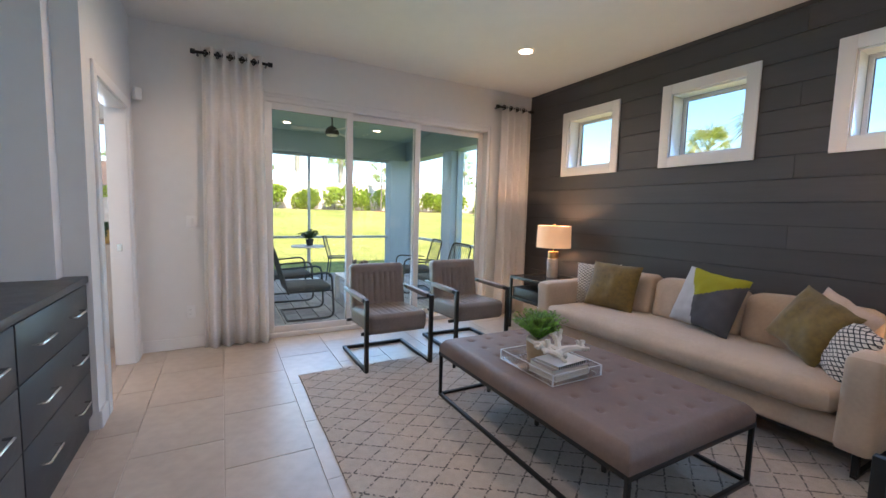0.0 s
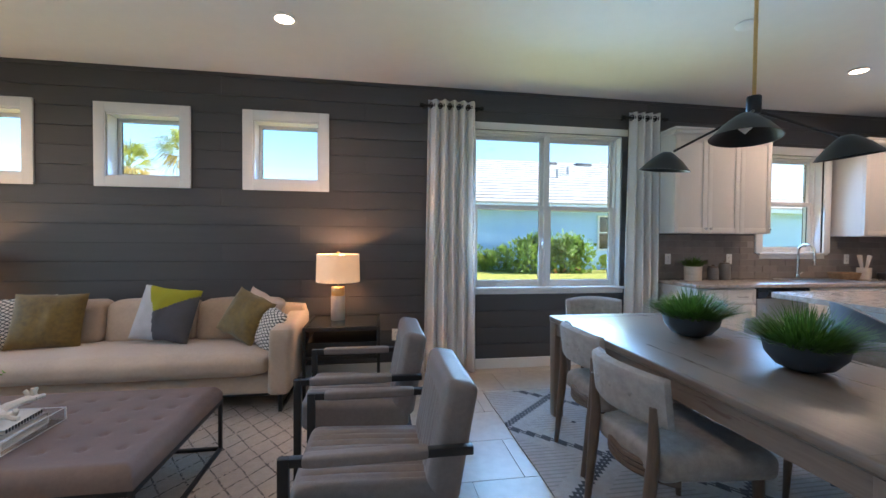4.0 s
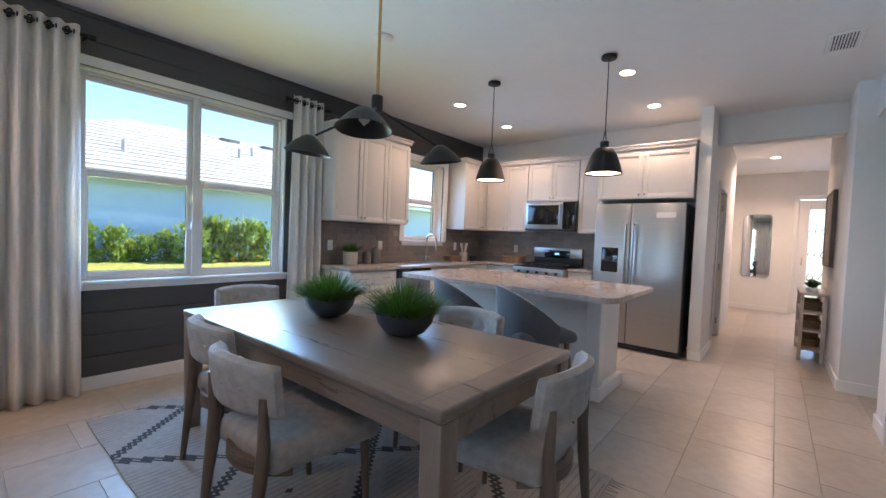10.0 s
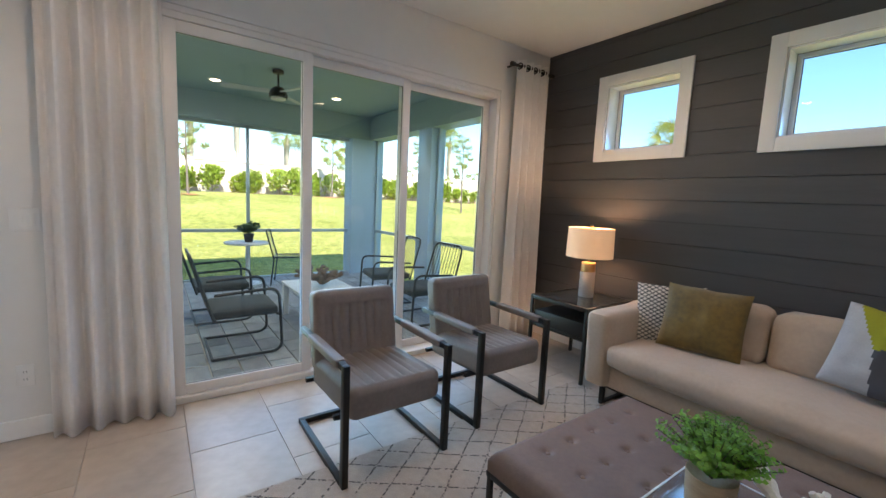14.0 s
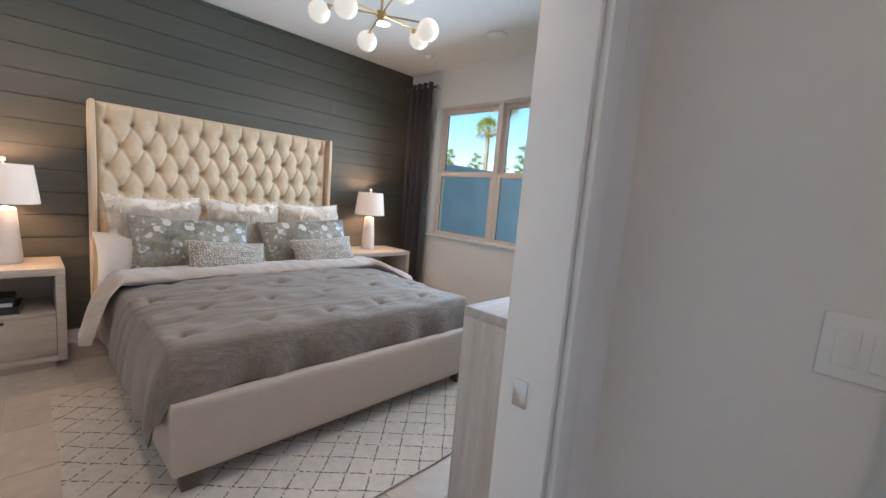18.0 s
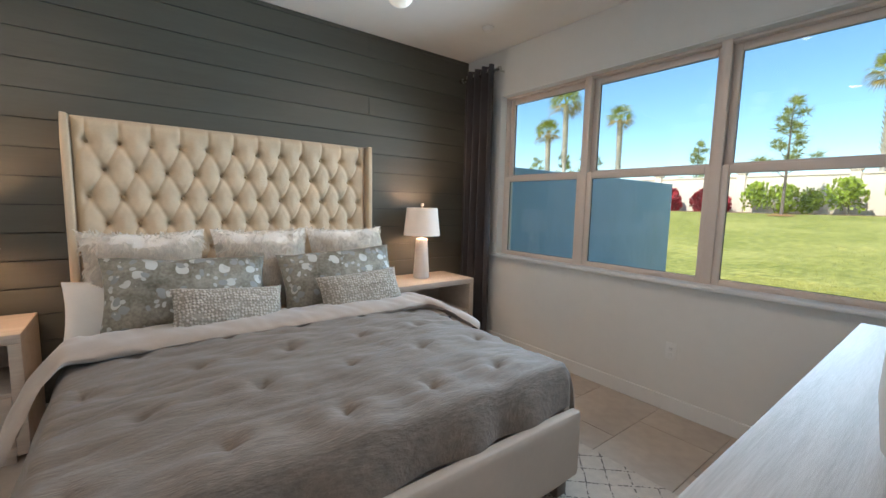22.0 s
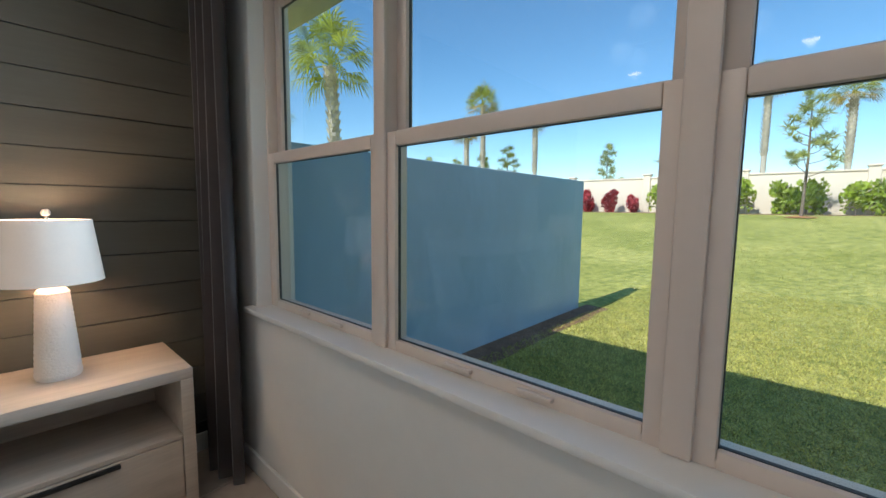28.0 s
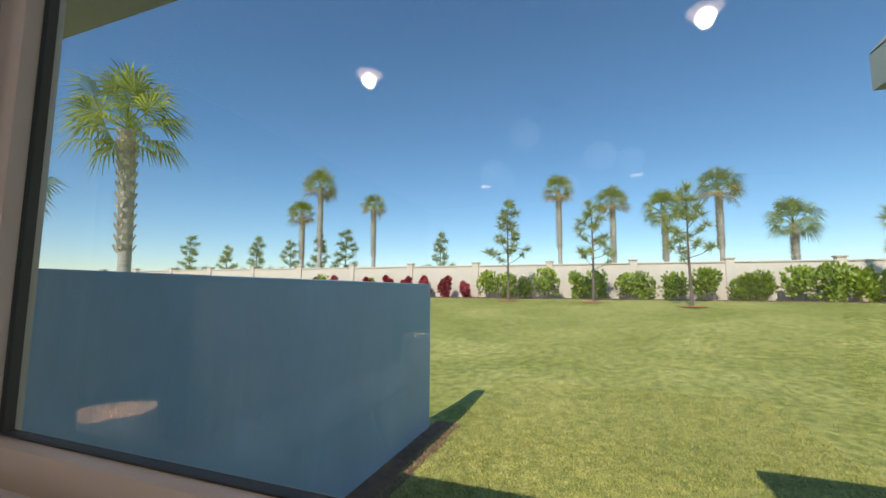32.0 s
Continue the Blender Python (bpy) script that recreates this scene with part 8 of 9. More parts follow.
whole("vase", lathe([(0.0, 0.0), (0.10, 0.0), (0.118, 0.02), (0.130, 0.12), (0.128, 0.24), (0.108, 0.285), (0.066, 0.312), (0.046, 0.345), (0.044, 0.40), (0.054, 0.425), (0.048, 0.425), (0.038, 0.40), (0.04, 0.35), (0.0, 0.30)], 44),
      material("matte_white_stoneware", (0.74, 0.71, 0.67), 0.7, grain=0.06, scale=9, bump=0.2, bump_scale=70), "tall matte white stoneware jar on the dresser", "vase", at=pose(-0.742, -4.642, 0.94))

# Globe chandelier
OPAL = material("opal_glass_globe", (0.82, 0.78, 0.70), 0.25, emit=0.25, emit_color=(1.0, 0.9, 0.75))
gc = empty("globe_chandelier", pose(-0.71, -6.27, 0), "brass chandelier with opal glass globes over the bed", "chandelier")
part("canopy", cyl(0.065, 2.815, 2.839, seg=28, bev=0.004), BRASS, gc)
part("stem", cyl(0.009, 2.52, 2.815, seg=12), BRASS, gc)
part("hub", lathe([(0.0, 2.54), (0.03, 2.53), (0.035, 2.50), (0.0, 2.47)], 20), BRASS, gc)
for k in range(6):
    a = k * math.pi / 3 + 0.2
    r = 0.36 if k % 2 else 0.27
    z = 2.50 + (0.05 if k % 2 else -0.02)
    p = (r * math.cos(a), r * math.sin(a), z)
    arm = part("arm", tube([(0, 0, 2.51), p], 0.006, 8), BRASS, gc)
    part("socket", cyl(0.02, -0.03, 0.0, seg=14), BRASS, arm, at=pose(*p))
    q = (p[0] * 1.16, p[1] * 1.16, z - 0.045)
    bm = bmesh.new()
    bmesh.ops.create_uvsphere(bm, u_segments=24, v_segments=14, radius=0.072)
    part("globe", bm, OPAL, arm, "white opal glass globe", at=pose(*q))


# ---- garden ----
def mown_lawn():
    """Sun-worn turf: broad dry and lush patches, fist-sized tufts and fine blade streaks."""
    mat = bpy.data.materials.new("lawn_grass")
    mat.use_nodes = True
    n, l = mat.node_tree.nodes, mat.node_tree.links
    b = n["Principled BSDF"]
    b.inputs["Roughness"].default_value, b.inputs["Specular IOR Level"].default_value = 0.9, 0.2
    tc = n.new("ShaderNodeTexCoord")
    last = None
    for scale, detail, low, high, dark, light in ((0.35, 4, 0.35, 0.68, (0.45, 0.435, 0.11), (0.66, 0.585, 0.195)), (5.5, 5, 0.36, 0.66, (0.55, 0.62, 0.50), (1.12, 1.08, 1.05)),
                                                  (46.0, 4, 0.34, 0.66, (0.42, 0.48, 0.36), (1.25, 1.2, 1.15))):
        t, r = n.new("ShaderNodeTexNoise"), n.new("ShaderNodeValToRGB")
        t.inputs["Scale"].default_value, t.inputs["Detail"].default_value = scale, detail
        l.new(tc.outputs["Object"], t.inputs[0]), l.new(t.outputs[0], r.inputs[0])
        r.color_ramp.elements[0].position, r.color_ramp.elements[1].position = low, high
        r.color_ramp.elements[0].color, r.color_ramp.elements[1].color = (*dark, 1), (*light, 1)
        if last is None:
            last = r.outputs[0]
        else:
            m = n.new("ShaderNodeMix")
            m.data_type, m.blend_type = "RGBA", "MULTIPLY"
            m.inputs[0].default_value = 1.0
            l.new(last, m.inputs[6]), l.new(r.outputs[0], m.inputs[7])
            last = m.outputs[2]
    l.new(last, b.inputs["Base Color"])
    bt, bn = n.new("ShaderNodeTexNoise"), n.new("ShaderNodeBump")
    bt.inputs["Scale"].default_value, bt.inputs["Detail"].default_value = 60, 4
    bn.inputs["Strength"].default_value, bn.inputs["Distance"].default_value = 1.0, 0.012
    l.new(tc.outputs["Object"], bt.inputs[0]), l.new(bt.outputs[0], bn.inputs["Height"]), l.new(bn.outputs[0], b.inputs["Normal"])
    return mat


GRASS = mown_lawn()
STUCCO_BLUE = material("blue_grey_stucco", (0.40, 0.525, 0.63), 0.9, grain=0.12, scale=1.3, stretch=(1, 1, 0.35), bump=0.5, bump_scale=70)
LANAI_PAINT = material("teal_grey_lanai_paint", (0.30, 0.40, 0.42), 0.85, grain=0.06, scale=1.2, bump=0.3, bump_scale=90)
FENCE = material("cream_precast_wall", (0.72, 0.60, 0.47), 0.85, grain=0.06, scale=1.5, bump=0.2, bump_scale=60)
MULCH = material("brown_mulch", (0.30, 0.15, 0.085), 0.95, color2=(0.13, 0.065, 0.035), scale=9, bump=1.0, bump_scale=60)
SOFFIT = material("cream_soffit_paint", (0.66, 0.62, 0.50), 0.7, grain=0.05)


def ground_z(x, y=0.0):
    t = max(0.0, min(1.0, (-9.0 - x) / 20.0))
    rise = max(0.0, min(1.0, (y - 2.0) / 6.5)) * max(0.0, min(1.0, (x + 1.0) / 4.0))
    return -0.34 + 1.62 * t * t * (3 - 2 * t) + 0.54 * rise * rise * (3 - 2 * rise)


bm = bmesh.new()
xs = [-900, -300, -120, -60] + [-40 + k for k in range(38)] + [-1, 0, 1, 2, 3, 6, 12, 20, 30, 120, 400]
ys = [-400, -120, -60, -40, -30, -20, -15, -10, -5, 0, 2, 3, 4, 5, 6, 7, 8, 9, 10, 20, 30, 40, 60, 120, 400]
grid = [[bm.verts.new((x, y, ground_z(x, y) + (0.03 * noise.noise(Vector((x * 0.3, y * 0.3, 0))) if -40 < x < -9 else 0))) for y in ys] for x in xs]
for a in range(len(xs) - 1):
    for b in range(len(ys) - 1):
        bm.faces.new((grid[a][b], grid[a + 1][b], grid[a + 1][b + 1], grid[a][b + 1]))
structure("ground", bm, GRASS, "mown lawn rising to a planted berm", "lawn", smooth=True)
# Grass blades on the lawn that lies nearest to the windows
rng = random.Random(12)
verts, faces = [], []
for k in range(120000):
    if k % 3:
        x, y = -3.0 - 9.0 * rng.random() ** 1.3, rng.uniform(-8.3, -3.0)
    else:
        x, y = rng.uniform(-18, -4.7), rng.uniform(-8.3, 6)
    if x > -4.7 and y > -4.4:
        continue
    z = ground_z(x)
    a, h, w = rng.uniform(0, 6.28), rng.uniform(0.015, 0.045), rng.uniform(0.004, 0.008)
    dx, dy = math.cos(a) * w, math.sin(a) * w
    n0 = len(verts)
    verts += [(x - dx, y - dy, z), (x + dx, y + dy, z), (x + rng.uniform(-0.03, 0.03), y + rng.uniform(-0.03, 0.03), z + h)]
    faces.append((n0, n0 + 1, n0 + 2))
me = bpy.data.meshes.new("lawn_blades")
me.from_pydata(verts, [], faces)
me.materials.append(leaf_material("grass_blade", (0.56, 0.50, 0.13), 0.4, rough=0.8, per_island=0.45))
tagged(new("lawn_blades", me), "short green grass blades on the lawn", "grass", "", "stuff")

structure("privacy_wall", box(-8.59, -2.75, -8.78, -8.545, -0.5, 1.9, 0.01), STUCCO_BLUE, "blue-grey stucco privacy wall beside the lawn", "wall")
bm = bmesh.new()
n = 40
low, high = [], []
for k in range(n + 1):
    x = -8.9 + 6.1 * k / n
    e = 0.06 * noise.noise(Vector((x * 2.2, 0, 3)))
    low.append(bm.verts.new((x, -8.545, -0.325)))
    high.append(bm.verts.new((x, -8.12 + e, -0.332)))
for k in range(n):
    bm.faces.new((low[k], low[k + 1], high[k + 1], high[k]))
structure("mulch_bed", bm, MULCH, "strip of brown mulch at the wall's foot", "mulch")
fence = empty("perimeter_wall", Matrix(), "cream precast perimeter wall with piers behind the lawn", "wall", "", "structure")
for k in range(26):
    y0 = -66 + 5.2 * k
    part("panel", box(-31.06, -30.92, y0 + 0.22, y0 + 4.98, 0.6, 3.50, 0.01), FENCE, fence)
    part("coping", box(-31.12, -30.86, y0 + 0.22, y0 + 4.98, 3.50, 3.60, 0.02), FENCE, fence)
    p = part("pier", box(-31.2, -30.8, y0 - 0.22, y0 + 0.22, 0.6, 3.72, 0.02), FENCE, fence)
    part("cap", box(-31.26, -30.74, y0 - 0.28, y0 + 0.28, 3.72, 3.82, 0.02), FENCE, p)
bm = box(-30.85, -28.3, -66, 66, 0.9, 1.30)
structure("planting_bed", bm, MULCH, "mulched planting bed along the perimeter wall", "mulch")

SHRUB = leaf_material("clusia_leaf", (0.38, 0.46, 0.055), 0.4, rough=0.45, grain=0.25, scale=6, per_island=0.45)
RED_SHRUB = leaf_material("red_cordyline_leaf", (0.45, 0.05, 0.06), 0.4, rough=0.5, grain=0.25, scale=6, per_island=0.45)
BARK = material("grey_brown_bark", (0.20, 0.15, 0.11), 0.9, grain=0.35, scale=5, stretch=(1, 1, 4), bump=0.8, bump_scale=30)


def shrub_mesh(seed, leaves, r, h, leaf):
    rng = random.Random(seed)
    verts, faces = [], []
    lobes = [(rng.uniform(-0.5, 0.5) * r, rng.uniform(-0.5, 0.5) * r, rng.uniform(0.12, 0.78) * h, rng.uniform(0.35, 0.6) * r) for _ in range(11)]
    for _ in range(leaves):
        lx, ly, lz, lr = rng.choice(lobes)
        d = Vector((rng.gauss(0, 1), rng.gauss(0, 1), rng.gauss(0.2, 1))).normalized()
        c = Vector((lx, ly, lz)) + d * lr * rng.uniform(0.6, 1.1)
        c.z = max(0.04, c.z)
        a = (d + Vector((rng.uniform(-1, 1), rng.uniform(-1, 1), rng.uniform(0, 1)))).normalized()
        b = a.orthogonal().normalized() * leaf * 0.45
        n0 = len(verts)
        verts += [tuple(c - a * leaf * 0.4), tuple(c + b), tuple(c + a * leaf * 0.7), tuple(c - b)]
        faces.append((n0, n0 + 1, n0 + 2, n0 + 3))
    me = bpy.data.meshes.new("foliage")
    me.from_pydata(verts, [], faces)
    return me


shrub_data = [shrub_mesh(k, 700, 0.75, 1.35, 0.17) for k in range(3)]
red_data = shrub_mesh(9, 420, 0.5, 1.2, 0.22)
red_data.materials.append(RED_SHRUB)
for me in shrub_data:
    me.materials.append(SHRUB)
rng = random.Random(7)


def shrub(me, x, y, z, s, label, group):
    e = empty("shrub", pose(x, y, z, 0, 0, rng.uniform(0, 360)) @ Matrix.Diagonal((s, s, s * rng.uniform(1.15, 1.45), 1)), label, "shrub", group)
    ob = new("foliage", me)
    ob.parent = e
    part("stem", tube([(0, 0, -0.1), (0.02, 0, 0.5)], [0.03, 0.02], 6), BARK, e)


for k in range(38):
    y = -12.8 + 1.42 * k + rng.uniform(-0.35, 0.35)
    shrub(shrub_data[k % 3], -29.5 + rng.uniform(-0.25, 0.25), y, ground_z(-29.5), rng.uniform(0.85, 1.15), "leafy green shrub in front of the perimeter wall", "berm shrubs")
for k in range(9):
    shrub(red_data, -29.6 + rng.uniform(-0.3, 0.3), -14.4 - 1.5 * k, ground_z(-29.7), rng.uniform(0.8, 1.1), "red-leaved shrub in front of the perimeter wall", "red shrubs")
for k in range(4):
    shrub(shrub_data[k % 3], -29.6, -22 - 4.2 * k, ground_z(-29.6), rng.uniform(0.7, 1.0), "leafy green shrub in front of the perimeter wall", "berm shrubs")

# Sabal palms
FROND = leaf_material("sabal_palm_frond", (0.48, 0.49, 0.07), 0.55, rough=0.5, color2=(0.26, 0.30, 0.045), scale=2.0, per_island=0.4)
DRY_FROND = leaf_material("yellowing_palm_frond", (0.52, 0.36, 0.06), 0.45, rough=0.6, grain=0.3, scale=3, per_island=0.35)
TRUNK = material("palm_trunk_bark", (0.55, 0.47, 0.38), 0.9, grain=0.35, scale=4, stretch=(1, 1, 5), bump=0.8, bump_scale=20)
BOOT = material("palm_boot", (0.62, 0.53, 0.41), 0.85, grain=0.25, scale=8, per_island=0.3)


def palm_crown(seed, dry):
    rng = random.Random(seed)
    verts, faces, mats = [], [], []
    for k in range(32):
        a = k * 2.39996
        tilt = 0.18 + 1.95 * (k / 32) + rng.uniform(-0.15, 0.15)
        d = Vector((math.cos(a) * math.sin(tilt), math.sin(a) * math.sin(tilt), math.cos(tilt)))
        side = d.cross(Vector((0, 0, 1))).normalized()
        up = side.cross(d)
        roll = rng.uniform(-0.9, 0.9)
        side, up = side * math.cos(roll) + up * math.sin(roll), up * math.cos(roll) - side * math.sin(roll)
        stem = rng.uniform(0.70, 0.95) * (1.0 if tilt < 1.2 else 0.75)
        root = d * stem + Vector((0, 0, -0.10 * stem * math.sin(tilt)))
        n0 = len(verts)
        w = side * 0.018
        verts += [tuple(-w), tuple(w), tuple(root + w), tuple(root - w)]
        faces.append((n0, n0 + 1, n0 + 2, n0 + 3))
        is_dry = dry and tilt > 1.55
        mats.append(1 if is_dry else 0)
        fan = rng.uniform(0.75, 1.0)
        for j in range(17):
            f = (j / 16 - 0.5) * 3.3
            ray = (d * math.cos(f) + side * math.sin(f)).normalized()
            ln = fan * (1.0 - 0.28 * abs(f) / 1.65) * rng.uniform(0.85, 1.1)
            droop = Vector((0, 0, -0.20 - 0.20 * math.sin(tilt) * rng.random())) * ln
            fold = up * (0.10 * (1 - abs(f) / 1.65))
            p1, p2 = root + ray * ln * 0.55 + fold, root + ray * ln + droop
            t = ray.cross(up).normalized() * 0.026
            n0 = len(verts)
            verts += [tuple(root), tuple(p1 + t), tuple(p2), tuple(p1 - t)]
            faces.append((n0, n0 + 1, n0 + 2, n0 + 3))
            mats.append(1 if is_dry or (dry and rng.random() < 0.10) else 0)
    me = bpy.data.meshes.new("crown")
    me.from_pydata(verts, [], faces)
    me.materials.append(FROND), me.materials.append(DRY_FROND)
    for p, m in zip(me.polygons, mats):
        p.material_index = m
    return me


crowns = [palm_crown(1, False), palm_crown(2, True), palm_crown(3, True)]


def palm(x, y, base, top, size, kind, lean_x=0.0):
    h = top - base
    e = empty("palm_tree", pose(x, y, base), "sabal palm with a criss-crossed trunk and fan-leaf crown", "palm tree", "garden palms")
    pts = [(lean_x * t * t, 0.05 * math.sin(3 * t), h * t) for t in (0, 0.2, 0.4, 0.6, 0.8, 1.0)]
    part("trunk", tube(pts, [0.24, 0.19, 0.17, 0.18, 0.21, 0.20], 12), TRUNK, e)
    bm = bmesh.new()
    rng = random.Random(int(x * 10))
    rows = int(h * 0.55 / 0.16)
    for r in range(rows):
        z = h - 0.1 - r * 0.16
        cx = lean_x * (z / h) ** 2
        for k in range(6):
            a = k * math.pi / 3 + (r % 2) * math.pi / 6 + rng.uniform(-0.1, 0.1)
            o = Vector((math.cos(a), math.sin(a), 0))
            s = Vector((-math.sin(a), math.cos(a), 0))
            b0 = Vector((cx, 0, z - 0.12)) + o * 0.17
            t0 = Vector((cx, 0, z + 0.12)) + o * 0.31
            bm.faces.new([bm.verts.new(v) for v in (b0 - s * 0.09, b0 + s * 0.09, t0 + s * 0.04, t0 - s * 0.04)])
    part("boot_leaf_bases", bm, BOOT, e, "pale criss-cross leaf bases", smooth=False)
    ob = new("crown", crowns[kind])
    ob.parent = e
    ob.matrix_basis = pose(lean_x, 0, h + 0.05, 0, 0, x * 37 % 360) @ Matrix.Diagonal((size, size, size, 1))


palm(-10.66, -19.35, -0.2, 6.6, 1.32, 0, 0.25)
palm(-8.84, -21.84, -0.2, 4.6, 0.9, 1)
for x, y, top, s, k in ((-30.44 - 1.5, -30.3, 8.3, 1.05, 1), (-31.95, -28.43, 10.6, 1.3, 2), (-34.53, -24.55, 9.1, 1.0, 1), (-38.37, -8.64, 10.2, 1.15, 1), (-38.42, -4.37, 8.8, 1.15, 2),
                        (-38.05, -0.63, 7.9, 1.3, 0), (-36.36, 2.63, 9.0, 1.3, 1), (-35.16, 6.4, 6.2, 1.25, 0), (-36.0, 14.0, 9.0, 1.2, 1), (-35.0, 24.0, 8.0, 1.2, 0)):
    palm(x, y, 1.2, top, s, k, 0.15)
palm(-3.4, 14.3, -0.3, 4.7, 0.95, 2)
palm(-6.6, 16.0, -0.3, 4.4, 0.9, 1)

# Young pines and other small trees
NEEDLE = leaf_material("pine_needles", (0.50, 0.52, 0.15), 0.6, rough=0.6, grain=0.3, scale=4, per_island=0.4)


def pine_mesh(seed, h, wide, leaf, per):
    rng = random.Random(seed)
    wood = bmesh.new()
    tube([(0, 0, 0), (0.05, 0.02, h * 0.5), (0.02, 0, h * 0.97)], [0.07, 0.045, 0.015], 8, wood)
    verts, faces = [], []
    n = 17
    for k in range(n + 1):
        t = 0.36 + 0.62 * k / n
        a = k * 2.4 + rng.uniform(-0.5, 0.5)
        ln = wide * (1.12 - t) * rng.uniform(0.65, 1.3)
        s = Vector((0.03, 0.01, h * t))
        e = s + Vector((math.cos(a) * ln, math.sin(a) * ln, ln * rng.uniform(0.25, 0.8)))
        tube([s, (s + e) / 2 - Vector((0, 0, 0.06)), e], [0.02, 0.014, 0.007], 5, wood)
        for f, size in ((0.72, 0.75), (1.0, 1.0)):
            c = s.lerp(e, f) + Vector((rng.uniform(-0.1, 0.1), rng.uniform(-0.1, 0.1), rng.uniform(-0.05, 0.12)))
            for _ in range(per):
                d = Vector((rng.gauss(0, 1), rng.gauss(0, 1), rng.gauss(0.4, 0.75))).normalized()
                o = c + d * leaf * size * 0.12
                q = c + d * leaf * size * rng.uniform(0.7, 1.25)
                w = d.orthogonal().normalized() * leaf * 0.036
                n0 = len(verts)
                verts += [tuple(o - w), tuple(o + w), tuple(q)]
                faces.append((n0, n0 + 1, n0 + 2))
    me = bpy.data.meshes.new("needles")
    me.from_pydata(verts, [], faces)
    me.materials.append(NEEDLE)
    return wood, me


pine_wood, pine_leaf = pine_mesh(3, 5.0, 1.45, 0.43, 60)
pine_wood = mesh_of(pine_wood, "trunk", BARK)


def pine(x, y, z, s, turn, label="young pine tree with open tufted branches"):
    e = empty("pine_tree", pose(x, y, z, 0, 0, turn) @ Matrix.Diagonal((s, s, s, 1)), label, "tree", "young pines")
    for nm, me in (("trunk", pine_wood), ("needles", pine_leaf)):
        ob = new(nm, me)
        ob.parent = e


for x, y, z, s, a in ((-26.02, -10.69, 1.0, 1.15, 0), (-25.96, -6.06, 1.0, 1.08, 80), (-24.53, -1.71, 0.95, 1.12, 200), (-33.5, -37, 0.3, 1.25, 30), (-33.8, -33.2, 0.6, 1.1, 130), (-34.1, -29.9, 0.6, 1.2, 220),
                      (-34.4, -27.3, 0.6, 1.25, 300), (-33.6, -41, 0.3, 1.1, 77), (-38.0, -19.4, 0.8, 1.2, 10), (-34.0, 11.5, 1.0, 1.15, 160), (-27.0, 7.6, 1.0, 1.1, 45), (-33.0, 19.0, 1.0, 1.3, 99), (-20.0, 14.5, 0.5, 1.0, 260)):
    pine(x, y, z, s, a)
pine(-34.0, -46.7, 0.2, 1.38, 15, "broad bright-green young pine behind the perimeter wall")
for x, y in ((-26.02, -10.69), (-25.96, -6.06), (-24.53, -1.71), (-27.0, 7.6)):
    z = ground_z(x)
    bm = lathe([(0.0, 0.06), (0.35, 0.05), (0.62, 0.0)], 20)
    whole("mulch_ring", bm, material("orange_bark_mulch", (0.50, 0.20, 0.075), 0.95, grain=0.3, scale=9, bump=1.0, bump_scale=50), "ring of red-brown mulch round a young tree", "mulch", "tree mulch rings", at=pose(x, y, z))

# ---- lanai ----
lf = structure("lanai_floor", box(-4.55, -0.2, -4.28, 0.25, -0.42, -0.10), GROUT, "grey paver lanai floor", "patio")
structure("lanai_ceiling", box(-4.62, -0.2, -4.28, 0.32, 2.83, 2.95), LANAI_PAINT, "teal-grey painted lanai ceiling", "ceiling")
bm = box(-4.62, -4.27, -4.28, 0.32, 2.42, 2.83)
box(-4.27, -0.2, 0.02, 0.32, 2.42, 2.83, bm=bm)
structure("lanai_beam", bm, LANAI_PAINT, "teal-grey painted lanai beams", "beam")
for nm, x0, x1, y0, y1 in (("lanai_column", -4.60, -4.25, -0.33, 0.30), ("lanai_column", -2.55, -2.20, 0.04, 0.30)):
    structure(nm, box(x0, x1, y0, y1, -0.42, 2.42, 0.006), STUCCO_BLUE, "blue-grey stucco lanai column", "column")
SCREEN = material("pale_aluminium_screen_frame", (0.42, 0.50, 0.54), 0.4, metal=0.2)
sf = empty("screen_frame", Matrix(), "pale aluminium screen enclosure frame of the lanai", "screen frame", "", "structure")
for x0, x1, y0, y1, z0, z1 in ((-4.45, -4.40, -2.08, -2.03, -0.10, 2.42), (-4.45, -4.40, -4.28, -0.33, 0.70, 0.75), (-4.45, -4.40, -4.28, -0.33, -0.10, -0.05), (-4.45, -4.40, -4.28, -0.33, 2.37, 2.42),
                               (-4.25, -2.55, 0.15, 0.20, 0.70, 0.75), (-2.20, -0.2, 0.15, 0.20, 0.70, 0.75), (-4.25, -2.55, 0.15, 0.20, -0.10, -0.05), (-2.2, -0.2, 0.15, 0.20, -0.10, -0.05),
                               (-4.25, -4.20, 0.15, 0.20, -0.05, 2.42), (-2.20, -2.15, 0.15, 0.20, -0.05, 2.42), (-4.25, -2.75, -4.28, -4.23, 0.70, 0.75), (-3.5, -3.45, -4.28, -4.23, -0.05, 2.42)):
    part("bar", box(x0, x1, y0, y1, z0, z1, 0.003), SCREEN, sf)
ceiling_fan(-2.44, -2.05, 2.83, 0.62, 3, 20, material("pale_grey_fan_blade", (0.55, 0.57, 0.55), 0.5, grain=0.1), "black outdoor ceiling fan with pale blades on the lanai", 2.56, True)
